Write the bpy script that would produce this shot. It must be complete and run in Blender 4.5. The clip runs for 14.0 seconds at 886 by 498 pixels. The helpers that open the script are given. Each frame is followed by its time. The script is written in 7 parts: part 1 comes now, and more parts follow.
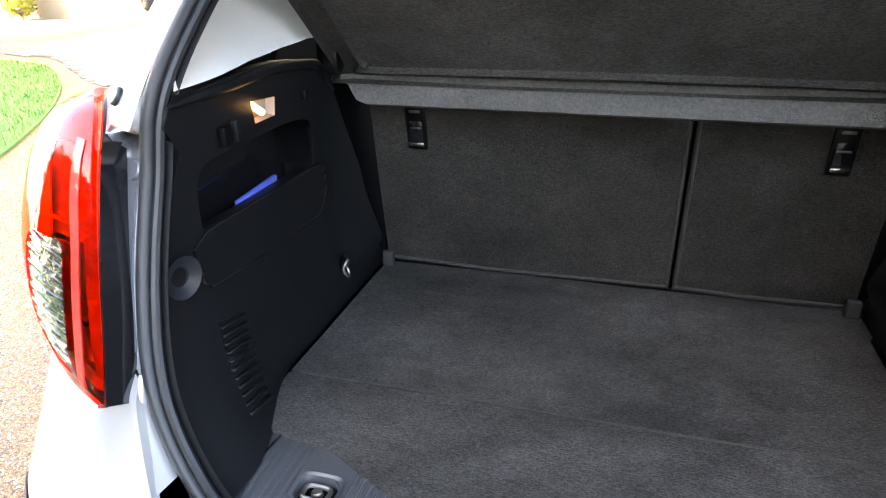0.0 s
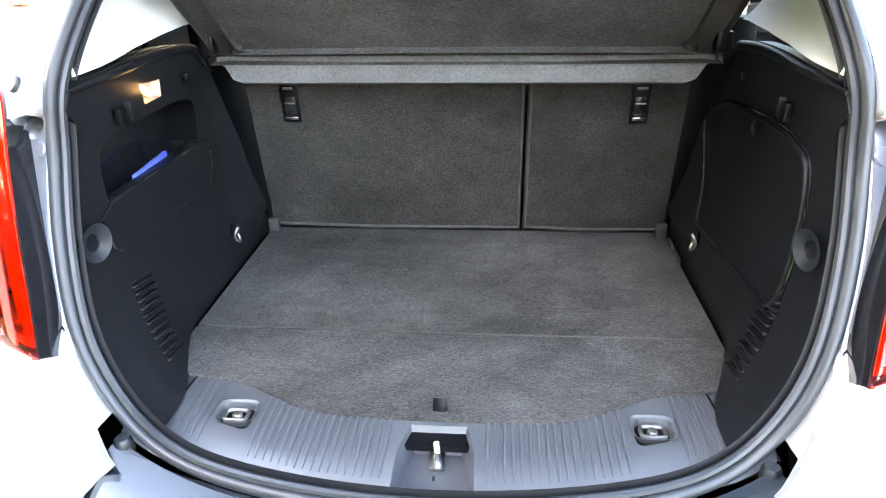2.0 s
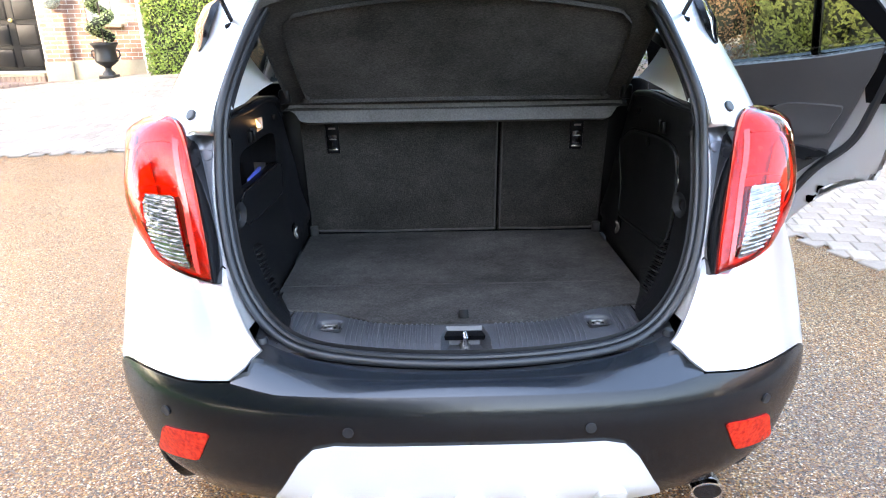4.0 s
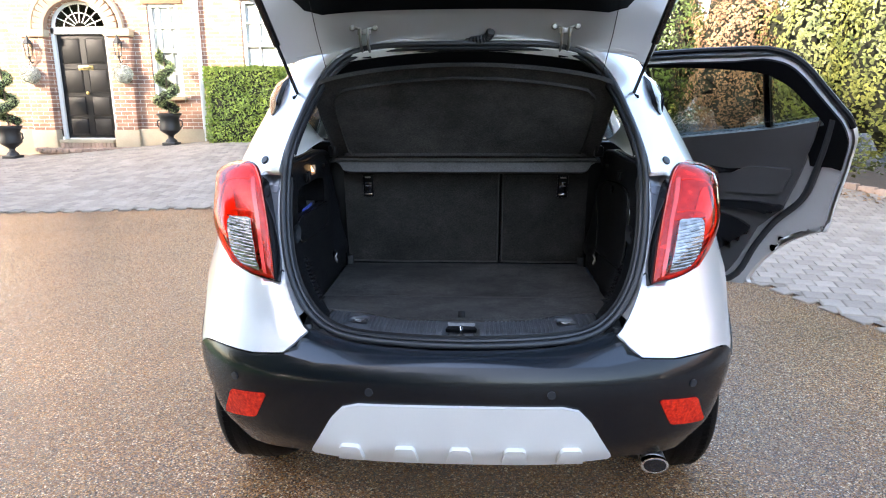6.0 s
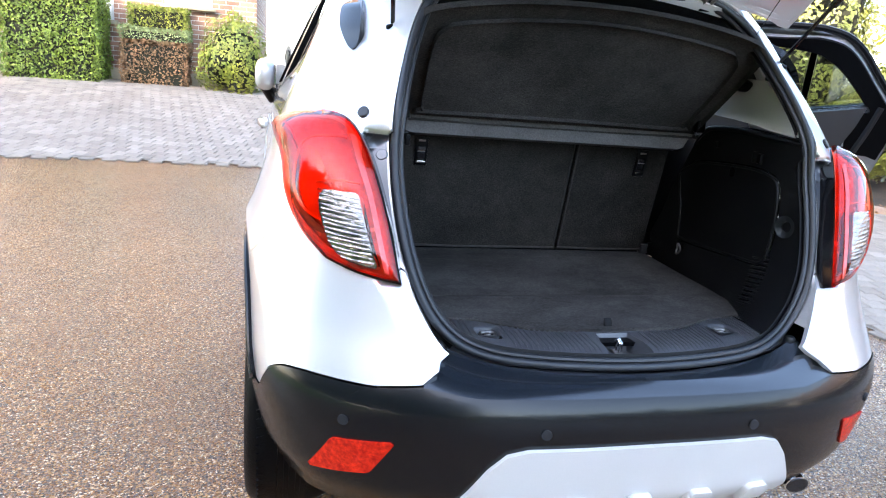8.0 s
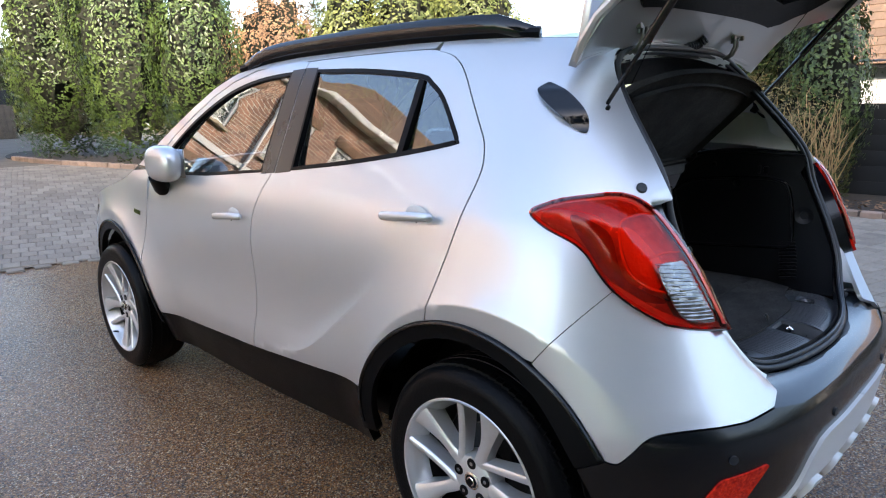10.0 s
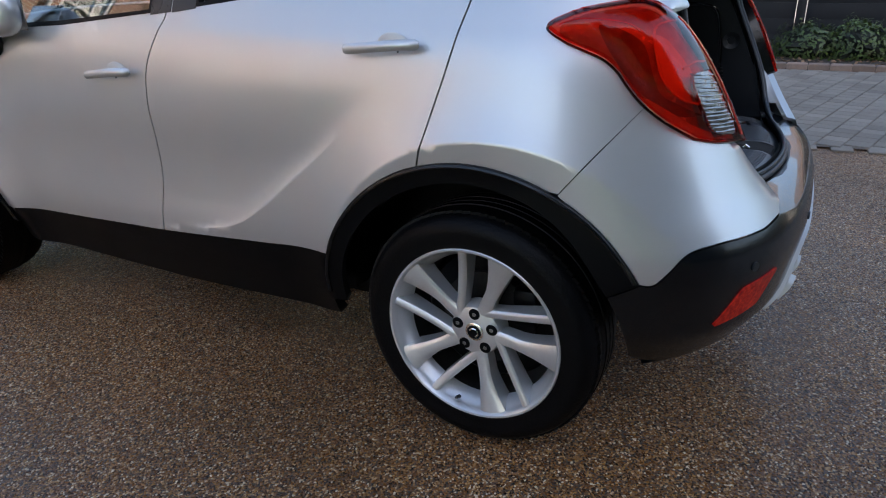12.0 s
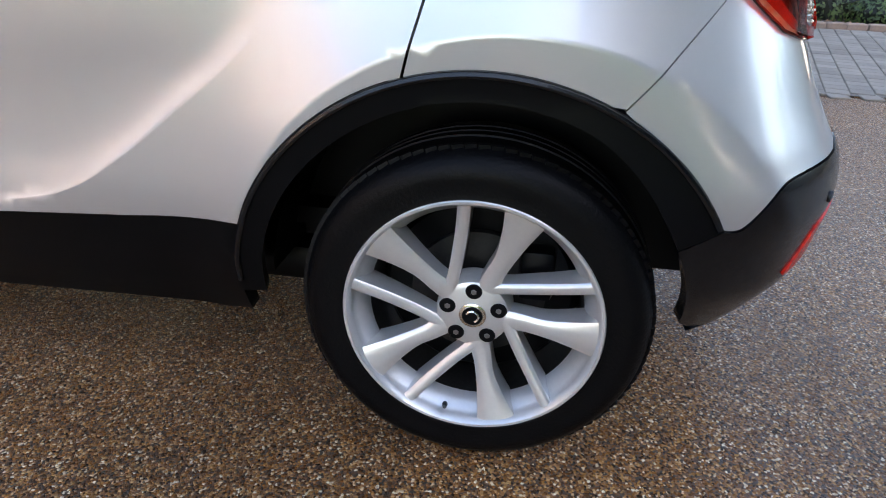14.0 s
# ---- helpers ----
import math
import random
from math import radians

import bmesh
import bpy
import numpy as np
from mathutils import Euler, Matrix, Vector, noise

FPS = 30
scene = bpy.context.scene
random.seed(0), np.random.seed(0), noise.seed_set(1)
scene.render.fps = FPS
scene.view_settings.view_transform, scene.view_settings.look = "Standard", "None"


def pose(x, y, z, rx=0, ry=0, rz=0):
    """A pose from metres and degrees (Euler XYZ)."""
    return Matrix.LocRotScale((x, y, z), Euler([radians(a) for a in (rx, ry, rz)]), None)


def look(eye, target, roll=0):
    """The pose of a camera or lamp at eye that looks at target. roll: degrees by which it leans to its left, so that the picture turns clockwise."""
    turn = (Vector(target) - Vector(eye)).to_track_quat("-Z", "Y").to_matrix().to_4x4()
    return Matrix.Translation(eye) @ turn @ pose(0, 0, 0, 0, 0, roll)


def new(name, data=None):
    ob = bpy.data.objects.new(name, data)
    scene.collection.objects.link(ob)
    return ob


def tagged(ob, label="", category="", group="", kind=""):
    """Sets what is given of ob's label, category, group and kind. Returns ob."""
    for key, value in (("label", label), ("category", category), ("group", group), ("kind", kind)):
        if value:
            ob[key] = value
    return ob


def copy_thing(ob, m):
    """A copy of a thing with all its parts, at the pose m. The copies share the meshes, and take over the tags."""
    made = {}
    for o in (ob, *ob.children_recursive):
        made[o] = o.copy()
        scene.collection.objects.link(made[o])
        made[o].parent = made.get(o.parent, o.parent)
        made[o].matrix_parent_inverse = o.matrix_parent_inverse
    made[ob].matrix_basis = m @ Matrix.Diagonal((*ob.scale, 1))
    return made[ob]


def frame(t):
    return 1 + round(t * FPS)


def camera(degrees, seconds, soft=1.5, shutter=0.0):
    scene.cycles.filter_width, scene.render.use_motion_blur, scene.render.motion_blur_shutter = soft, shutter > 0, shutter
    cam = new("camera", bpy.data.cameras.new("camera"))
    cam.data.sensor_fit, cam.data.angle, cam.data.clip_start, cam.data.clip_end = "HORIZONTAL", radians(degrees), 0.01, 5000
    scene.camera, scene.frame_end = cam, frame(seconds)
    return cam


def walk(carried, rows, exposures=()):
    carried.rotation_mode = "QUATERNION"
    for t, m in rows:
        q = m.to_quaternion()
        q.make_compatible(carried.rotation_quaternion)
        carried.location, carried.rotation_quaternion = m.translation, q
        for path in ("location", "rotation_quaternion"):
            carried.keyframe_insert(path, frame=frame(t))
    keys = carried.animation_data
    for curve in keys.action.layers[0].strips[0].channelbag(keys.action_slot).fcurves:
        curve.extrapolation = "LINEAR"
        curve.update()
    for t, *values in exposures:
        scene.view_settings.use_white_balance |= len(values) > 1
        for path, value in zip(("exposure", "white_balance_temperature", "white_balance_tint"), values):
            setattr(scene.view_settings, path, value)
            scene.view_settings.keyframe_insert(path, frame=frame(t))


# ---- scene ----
cam = camera(67.4, 14.0, 1.1)

PATH = [
    (0, (0.041, -0.284, 1.346), (-0.484, 1.465, 0.53), -1.0),
    (0.5, (0.024, -0.23, 1.342), (-0.655, 1.467, 0.531), -1.5),
    (1, (0.049, -0.231, 1.363), (-0.476, 1.493, 0.495), -0.6),
    (1.5, (0.09, -0.331, 1.359), (-0.15, 1.453, 0.487), -0.8),
    (2, (0.082, -0.475, 1.375), (-0.082, 1.315, 0.499), -1.2),
    (2.5, (-0.036, -0.62, 1.385), (-0.016, 1.203, 0.563), -0.2),
    (3, (-0.086, -0.751, 1.393), (-0.018, 1.089, 0.613), 0.7),
    (3.2, (-0.086, -0.816, 1.388), (-0.045, 1.036, 0.635), -0.2),
    (5.3, (0.016, -1.513, 1.391), (-0.018, 0.419, 0.875), -0.5),
    (5.5, (0.022, -1.558, 1.393), (-0.04, 0.382, 0.911), -0.3),
    (6, (0.035, -1.61, 1.383), (-0.057, 0.334, 0.925), -0.2),
    (6.5, (0.009, -1.586, 1.382), (-0.083, 0.358, 0.92), 0.4),
    (7, (-0.146, -1.482, 1.364), (-0.067, 0.473, 0.949), 3.9),
    (7.5, (-0.474, -1.298, 1.32), (-0.273, 0.621, 0.794), 5.4),
    (8, (-0.794, -1.056, 1.307), (-0.307, 0.805, 0.761), 5.2),
    (8.5, (-1.146, -0.87, 1.327), (-0.251, 0.828, 0.764), 4.8),
    (9, (-1.478, -0.634, 1.357), (-0.369, 0.956, 0.866), 5.2),
    (9.2, (-1.62, -0.534, 1.375), (-0.437, 1.011, 0.912), 2.8),
    (11.5, (-2.42, -0.142, 1.407), (-0.836, 0.946, 0.854), -0.8),
    (12, (-2.231, 0.114, 1.262), (-0.625, 1.003, 0.47), -2.1),
    (12.5, (-2.058, 0.367, 1.159), (-0.365, 0.976, 0.285), -0.2),
    (13, (-2.018, 0.6, 1.055), (-0.273, 0.945, 0.142), -0.7),
    (13.5, (-1.981, 0.657, 0.989), (-0.216, 0.948, 0.095), 0.5),
    (14, (-1.926, 0.693, 1.039), (-0.161, 0.966, 0.14), 1.8),
]
EXPOSURES = [(0, 4.45, 9100, 16), (1.0, 5.05, 9300, 15), (1.5, 5.5, 9300, 15), (2.0, 5.65, 9000, 14), (3.0, 4.95, 8500, 15), (5.5, 3.6, 7500, 14), (6.5, 3.35, 7500, 14), (7.5, 3.7, 7400, 14), (8.5, 3.6, 7300, 14), (9.2, 3.05, 7200, 14), (11.3, 1.7, 6900, 12), (12.0, 1.65, 7000, 13), (12.5, 1.9, 7200, 14), (13.0, 2.2, 7300, 15), (14.0, 2.5, 7300, 14)]
walk(cam, [(t, look(eye, target, roll)) for t, eye, target, roll in PATH], EXPOSURES)


# ---- world and light ----
SUN_TURN, SUN_HEIGHT = radians(222), radians(25)
world = bpy.data.worlds.new("sky")
scene.world = world
world.use_nodes = True
sky = world.node_tree.nodes.new("ShaderNodeTexSky")
sky.sky_type, sky.sun_disc = "NISHITA", False
sky.sun_elevation, sky.sun_rotation = SUN_HEIGHT, SUN_TURN
sky.air_density, sky.dust_density, sky.ozone_density = 1.0, 1.2, 2.0
back = world.node_tree.nodes["Background"]
back.inputs["Strength"].default_value = 0.15
world.node_tree.links.new(sky.outputs["Color"], back.inputs["Color"])
sun = new("sun", bpy.data.lights.new("sun", "SUN"))
sun.data.energy, sun.data.angle, sun.data.color = 2.6, radians(4), (1.0, 0.92, 0.80)
sun.matrix_world = look((0, 0, 20), (-20 * math.sin(SUN_TURN) / math.tan(SUN_HEIGHT), -20 * math.cos(SUN_TURN) / math.tan(SUN_HEIGHT), 0))


# ---- materials ----
def shade(name, colour, rough=0.5, metal=0.0, dark=None, coarse=4.0, fine=60.0, relief=0.0, relief_scale=200.0, coat=0.0, gloss_wear=0.08, alpha=1.0, through_light=0.0, island=0.0, per_object=0.0, specular=0.5):
    """A surface whose colour drifts between two tones at two scales, with worn gloss and fine relief."""
    m = bpy.data.materials.new(name)
    m.use_nodes = True
    t = m.node_tree
    bsdf = t.nodes["Principled BSDF"]
    dark = dark or tuple(c * 0.72 for c in colour)
    place = t.nodes.new("ShaderNodeTexCoord")
    def grain(scale, detail):
        n = t.nodes.new("ShaderNodeTexNoise")
        n.inputs["Scale"].default_value, n.inputs["Detail"].default_value = scale, detail
        t.links.new(place.outputs["Object"], n.inputs["Vector"])
        return n.outputs["Fac"]
    big, small = grain(coarse, 4), grain(fine, 3)
    add = t.nodes.new("ShaderNodeMath")
    add.operation = "MULTIPLY_ADD"
    t.links.new(small, add.inputs[0])
    add.inputs[1].default_value = 0.6
    t.links.new(big, add.inputs[2])
    spread = t.nodes.new("ShaderNodeMapRange")
    spread.inputs["From Min"].default_value, spread.inputs["From Max"].default_value = 0.5, 1.1
    t.links.new(add.outputs[0], spread.inputs["Value"])
    fac = spread.outputs["Result"]
    mix = t.nodes.new("ShaderNodeMix")
    mix.data_type = "RGBA"
    mix.inputs["A"].default_value, mix.inputs["B"].default_value = (*dark, 1), (*colour, 1)
    t.links.new(fac, mix.inputs["Factor"])
    out = mix.outputs["Result"]
    if island or per_object:
        if island:
            info = t.nodes.new("ShaderNodeNewGeometry").outputs["Random Per Island"]
        else:
            info = t.nodes.new("ShaderNodeObjectInfo").outputs["Random"]
        vary = t.nodes.new("ShaderNodeHueSaturation")
        span = t.nodes.new("ShaderNodeMapRange")
        amount = island or per_object
        span.inputs["To Min"].default_value, span.inputs["To Max"].default_value = 1 - amount, 1 + amount
        t.links.new(info, span.inputs["Value"])
        t.links.new(span.outputs["Result"], vary.inputs["Value"])
        t.links.new(out, vary.inputs["Color"])
        out = vary.outputs["Color"]
    t.links.new(out, bsdf.inputs["Base Color"])
    worn = t.nodes.new("ShaderNodeMapRange")
    worn.inputs["To Min"].default_value, worn.inputs["To Max"].default_value = max(0.02, rough - gloss_wear), min(1.0, rough + gloss_wear)
    t.links.new(big, worn.inputs["Value"])
    t.links.new(worn.outputs["Result"], bsdf.inputs["Roughness"])
    bsdf.inputs["Metallic"].default_value = metal
    bsdf.inputs["Coat Weight"].default_value, bsdf.inputs["Coat Roughness"].default_value = coat, 0.03
    bsdf.inputs["Alpha"].default_value = alpha
    bsdf.inputs["Specular IOR Level"].default_value = specular
    bsdf.inputs["Transmission Weight"].default_value = through_light
    if relief:
        bump = t.nodes.new("ShaderNodeBump")
        bump.inputs["Strength"].default_value, bump.inputs["Distance"].default_value = relief, 0.004
        t.links.new(grain(relief_scale, 5), bump.inputs["Height"])
        t.links.new(bump.outputs["Normal"], bsdf.inputs["Normal"])
    return m


PAINT = shade("silver_paint", (0.64, 0.64, 0.645), 0.35, 0.62, (0.61, 0.61, 0.615), 3, 900, coat=1.0, gloss_wear=0.02)
SATIN = shade("satin_silver_plastic", (0.70, 0.69, 0.665), 0.45, 0.15, (0.63, 0.62, 0.60), 3, 400, gloss_wear=0.04)
BLACK = shade("black_grained_plastic", (0.0035, 0.0038, 0.0046), 0.34, 0, (0.0028, 0.003, 0.0036), 6, 300, 0.10, 700, specular=0.10)
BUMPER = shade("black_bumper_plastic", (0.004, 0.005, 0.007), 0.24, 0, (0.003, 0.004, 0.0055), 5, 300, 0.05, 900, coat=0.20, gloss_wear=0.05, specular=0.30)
# Bumper plastic again, paler, bluer and glossier: sky sheen put into the ledge.
LEDGE = shade("bumper_sky_sheen", (0.010, 0.014, 0.019), 0.20, 0, (0.007, 0.010, 0.014), 5, 300, 0.04, 900, coat=0.5, gloss_wear=0.04, specular=0.6)
SILL_PLASTIC = shade("charcoal_sill_plastic", (0.062, 0.066, 0.074), 0.34, 0, (0.046, 0.049, 0.055), 5, 250, 0.12, 900, specular=0.6)
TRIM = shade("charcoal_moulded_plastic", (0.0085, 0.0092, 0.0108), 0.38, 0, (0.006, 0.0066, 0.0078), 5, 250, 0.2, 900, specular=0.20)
RUBBER = shade("black_rubber", (0.016, 0.019, 0.024), 0.42, 0, (0.011, 0.013, 0.016), 8, 200, 0.1, 400)
GLOSS = shade("gloss_black_trim", (0.010, 0.010, 0.012), 0.09, 0, None, 4, 100)
WEDGE = shade("mirror_black_wedge", (0.006, 0.007, 0.010), 0.03, 0.0, None, 4, 100, gloss_wear=0.01, specular=0.45)
REFLECTOR = shade("faceted_red_reflector", (0.90, 0.035, 0.012), 0.22, 0, (0.42, 0.006, 0.004), 60, 120, 1.0, 110, gloss_wear=0.03, specular=0.25)
PILLAR = shade("dark_bronze_pillar_film", (0.035, 0.028, 0.025), 0.28, 0, None, 5, 200)
TYRE = shade("tyre_rubber", (0.0035, 0.0035, 0.004), 0.40, 0, (0.0025, 0.0025, 0.003), 9, 90, 0.3, 160, specular=0.10)
ALLOY = shade("painted_alloy", (0.70, 0.70, 0.70), 0.30, 0.60, (0.63, 0.63, 0.63), 7, 120, coat=0.6, gloss_wear=0.05)
CHROME = shade("bright_chrome", (0.78, 0.78, 0.78), 0.12, 1.0, (0.7, 0.7, 0.7), 8, 80)
# Steel darkened so that its colour carries the shade behind the spokes.
SHADED_STEEL = shade("shaded_wheel_steel", (0.045, 0.043, 0.041), 0.5, 0.6, (0.02, 0.019, 0.018), 12, 90)
STEEL = shade("dull_steel", (0.33, 0.32, 0.31), 0.42, 1.0, (0.2, 0.19, 0.18), 12, 90)
# Silver body colour darkened: the recess's shade is put into it.
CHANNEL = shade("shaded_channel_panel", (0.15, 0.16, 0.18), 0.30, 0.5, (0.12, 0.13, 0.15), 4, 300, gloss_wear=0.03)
QUARTER_CLOTH = shade("dark_quarter_cloth", (0.040, 0.040, 0.040), 0.9, 0, (0.028, 0.028, 0.028), 5, 300, 0.4, 500, specular=0.1)


def carpet(name, pale, dark, patch=3.2):
    """Needle-felt carpet: short streaks of fibre, a fine speckle, and dusty worn clouds."""
    m = bpy.data.materials.new(name)
    m.use_nodes = True
    t = m.node_tree
    bsdf = t.nodes["Principled BSDF"]
    place = t.nodes.new("ShaderNodeTexCoord")
    def grain(size, detail, rough_by=0.5):
        stretch, n = t.nodes.new("ShaderNodeMapping"), t.nodes.new("ShaderNodeTexNoise")
        stretch.inputs["Scale"].default_value = size
        n.inputs["Scale"].default_value, n.inputs["Detail"].default_value, n.inputs["Roughness"].default_value = 1.0, detail, rough_by
        t.links.new(place.outputs["Object"], stretch.inputs["Vector"])
        t.links.new(stretch.outputs["Vector"], n.inputs["Vector"])
        return n.outputs["Fac"]
    def blend(value, lo, hi, to_lo, to_hi):
        n = t.nodes.new("ShaderNodeMapRange")
        for key, v in (("From Min", lo), ("From Max", hi), ("To Min", to_lo), ("To Max", to_hi)):
            n.inputs[key].default_value = v
        t.links.new(value, n.inputs["Value"])
        return n.outputs["Result"]
    def times(a, b):
        n = t.nodes.new("ShaderNodeMath")
        n.operation = "MULTIPLY"
        t.links.new(a, n.inputs[0])
        t.links.new(b, n.inputs[1])
        return n.outputs[0]
    fibre = grain((130, 640, 640), 3)
    speck = grain((310, 310, 310), 2)
    cloud = grain((patch, patch * 1.6, patch), 6, 0.65)
    scuff = grain((patch * 4, patch * 5, patch * 5), 5, 0.7)
    level = times(times(blend(fibre, .33, .67, .66, 1.34), blend(speck, .3, .7, .72, 1.28)), times(blend(cloud, .36, .66, .70, 1.45), blend(scuff, .38, .68, .85, 1.22)))
    mix = t.nodes.new("ShaderNodeMix")
    mix.data_type = "RGBA"
    mix.inputs["A"].default_value, mix.inputs["B"].default_value = (*dark, 1), (*pale, 1)
    t.links.new(blend(level, 0.2, 2.0, 0.0, 1.0), mix.inputs["Factor"])
    t.links.new(mix.outputs["Result"], bsdf.inputs["Base Color"])
    bsdf.inputs["Roughness"].default_value, bsdf.inputs["Specular IOR Level"].default_value = 0.95, 0.08
    bump = t.nodes.new("ShaderNodeBump")
    bump.inputs["Strength"].default_value, bump.inputs["Distance"].default_value = 0.8, 0.004
    t.links.new(times(fibre, speck), bump.inputs["Height"])
    t.links.new(bump.outputs["Normal"], bsdf.inputs["Normal"])
    return m


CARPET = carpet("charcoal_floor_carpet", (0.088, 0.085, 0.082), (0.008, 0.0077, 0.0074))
# The floor's carpet, browner and darkened for the weaker light on the seats.
SEAT_FELT = carpet("dimmed_brown_seat_felt", (0.048, 0.044, 0.041), (0.005, 0.0046, 0.0042), 2.2)
WELT = shade("pale_carpet_welt", (0.060, 0.058, 0.055), 0.9, 0, (0.032, 0.031, 0.030), 40, 200, 0.6, 420, gloss_wear=0.0, specular=0.1)
# Between floor and seat tones, set for the dimmer light on the shelf.
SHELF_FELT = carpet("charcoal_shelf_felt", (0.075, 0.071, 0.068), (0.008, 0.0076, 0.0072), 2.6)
CARPET_LIP = shade("grey_shelf_lip", (0.125, 0.122, 0.119), 0.9, 0, (0.065, 0.063, 0.061), 210, 12, 0.6, 420, gloss_wear=0.0, specular=0.2)
LINING = shade("pale_grey_lining", (0.76, 0.75, 0.73), 0.7, 0, (0.70, 0.69, 0.67), 4, 250, 0.2, 500)
DOOR_TRIM = shade("charcoal_door_trim", (0.056, 0.056, 0.059), 0.40, 0, (0.042, 0.042, 0.045), 5, 250, 0.25, 600)
RED_GLOW = shade("orange_red_reflector", (0.95, 0.62, 0.40), 0.25, 0.2, (0.85, 0.40, 0.22), 22, 70, 0.6, 120, gloss_wear=0.03)
LAMP_BACK = shade("bright_lamp_reflector", (0.90, 0.64, 0.52), 0.26, 0.35, (0.52, 0.28, 0.22), 26, 60, 0.9, 70, gloss_wear=0.05)
RED_PALE = shade("bright_red_lamp_band", (0.78, 0.075, 0.06), 0.14, 0, (0.66, 0.04, 0.03), 9, 90, coat=0.5, gloss_wear=0.03)
RED_DARK = shade("dark_red_lamp_channel", (0.40, 0.22, 0.20), 0.25, 0.3, (0.18, 0.09, 0.08), 9, 70, 0.5, 90, gloss_wear=0.03)
CLEAR = shade("ribbed_clear_lens", (0.42, 0.41, 0.40), 0.16, 0.9, (0.10, 0.10, 0.10), 42, 90, 0.9, 60, coat=0.6)
LAMP_GREY = shade("pale_lamp_plastic", (0.38, 0.36, 0.33), 0.35, 0, None, 9, 60)
AMBER = shade("amber_bulb_cover", (0.75, 0.22, 0.05), 0.2, 0, None, 9, 60, coat=0.6)
BLUE = shade("blue_card", (0.10, 0.17, 0.75), 0.35)
WHITE = shade("white_paint", (0.78, 0.78, 0.76), 0.4, 0, (0.70, 0.70, 0.68), 2, 60)
VAN_WHITE = shade("white_van_paint", (0.80, 0.80, 0.80), 0.25, 0, (0.76, 0.76, 0.76), 2, 60, coat=0.8)
DOOR_BLACK = shade("black_door_gloss", (0.012, 0.012, 0.013), 0.5, 0, None, 3, 40, specular=0.25)
IRON = shade("black_cast_iron", (0.02, 0.02, 0.021), 0.45, 0, None, 9, 90, 0.3, 90)
STONE = shade("buff_stone", (0.42, 0.35, 0.25), 0.85, 0, (0.33, 0.27, 0.19), 3, 40, 0.3, 60)
BRASS = shade("worn_brass", (0.62, 0.47, 0.22), 0.3, 1.0)
BARK = shade("bark", (0.16, 0.12, 0.085), 0.9, 0, (0.08, 0.06, 0.045), 6, 40, 0.8, 40)
FENCE = shade("dark_stained_fence", (0.020, 0.022, 0.025), 0.85, 0, (0.015, 0.0165, 0.019), 3, 30, 0.3, 40)
RENDERED = shade("white_rendered_wall", (0.78, 0.76, 0.72), 0.9, 0, (0.70, 0.68, 0.64), 1.2, 30, 0.2, 60)
ROOF_TILE = shade("brown_clay_tile", (0.26, 0.15, 0.095), 0.85, 0, (0.15, 0.10, 0.06), 1.5, 20, 0.4, 30, island=0.25)
SOIL = shade("dark_soil", (0.07, 0.05, 0.035), 0.95, 0, (0.03, 0.024, 0.018), 4, 50, 0.9, 60)
LAWN = shade("lawn_grass", (0.20, 0.36, 0.07), 0.9, 0, (0.10, 0.22, 0.035), 2, 90, 0.9, 150)
KERB = shade("clay_kerb", (0.36, 0.24, 0.18), 0.85, 0, (0.24, 0.17, 0.13), 3, 50, 0.3, 60, per_object=0.2)
SHUTTER = shade("white_window_paint", (0.80, 0.80, 0.78), 0.4)
BLOCK = shade("grey_paving_block", (0.335, 0.282, 0.228), 0.85, 0, (0.235, 0.198, 0.164), 2.2, 60, 0.5, 120, per_object=0.15, specular=0.12)
BLOCK_FAR = shade("grey_paving_blocks", (0.335, 0.282, 0.228), 0.85, 0, (0.235, 0.198, 0.164), 2.2, 60, 0.5, 120, island=0.15, specular=0.12)
JOINT = shade("paving_sand", (0.235, 0.196, 0.158), 0.95, 0, (0.17, 0.142, 0.116), 3, 60, 0.6, 90, specular=0.1)


def leaf(name, colour, dark, gloss=0.45):
    m = shade(name, colour, gloss, 0, dark, 1.5, 9, island=0.45)
    return m


# Near-black green: the shade inside the foliage is put into this colour.
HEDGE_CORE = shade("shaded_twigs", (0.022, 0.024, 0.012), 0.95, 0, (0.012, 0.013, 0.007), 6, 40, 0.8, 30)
LEAF_HEDGE = leaf("box_hedge_leaf", (0.24, 0.31, 0.045), (0.11, 0.18, 0.03))
LEAF_YELLOW = leaf("golden_leaf", (0.33, 0.32, 0.05), (0.13, 0.19, 0.03))
LEAF_DARK = leaf("laurel_leaf", (0.085, 0.125, 0.026), (0.034, 0.060, 0.014), 0.35)
LEAF_MIX = leaf("autumn_hedge_leaf", (0.23, 0.23, 0.06), (0.075, 0.11, 0.026), 0.4)
LEAF_BROWN = leaf("dry_beech_leaf", (0.34, 0.19, 0.095), (0.17, 0.10, 0.055), 0.7)
LEAF_STRAW = leaf("straw_hedge_leaf", (0.27, 0.20, 0.08), (0.13, 0.11, 0.04), 0.7)
STRAW_TWIG = shade("dry_straw_twig", (0.50, 0.33, 0.15), 0.8, 0, (0.28, 0.18, 0.08), 8, 40)
LEAF_TOPIARY = leaf("topiary_leaf", (0.34, 0.40, 0.18), (0.18, 0.24, 0.09))
LEAF_PALE = leaf("pale_dried_leaf", (0.58, 0.57, 0.48), (0.38, 0.38, 0.30))


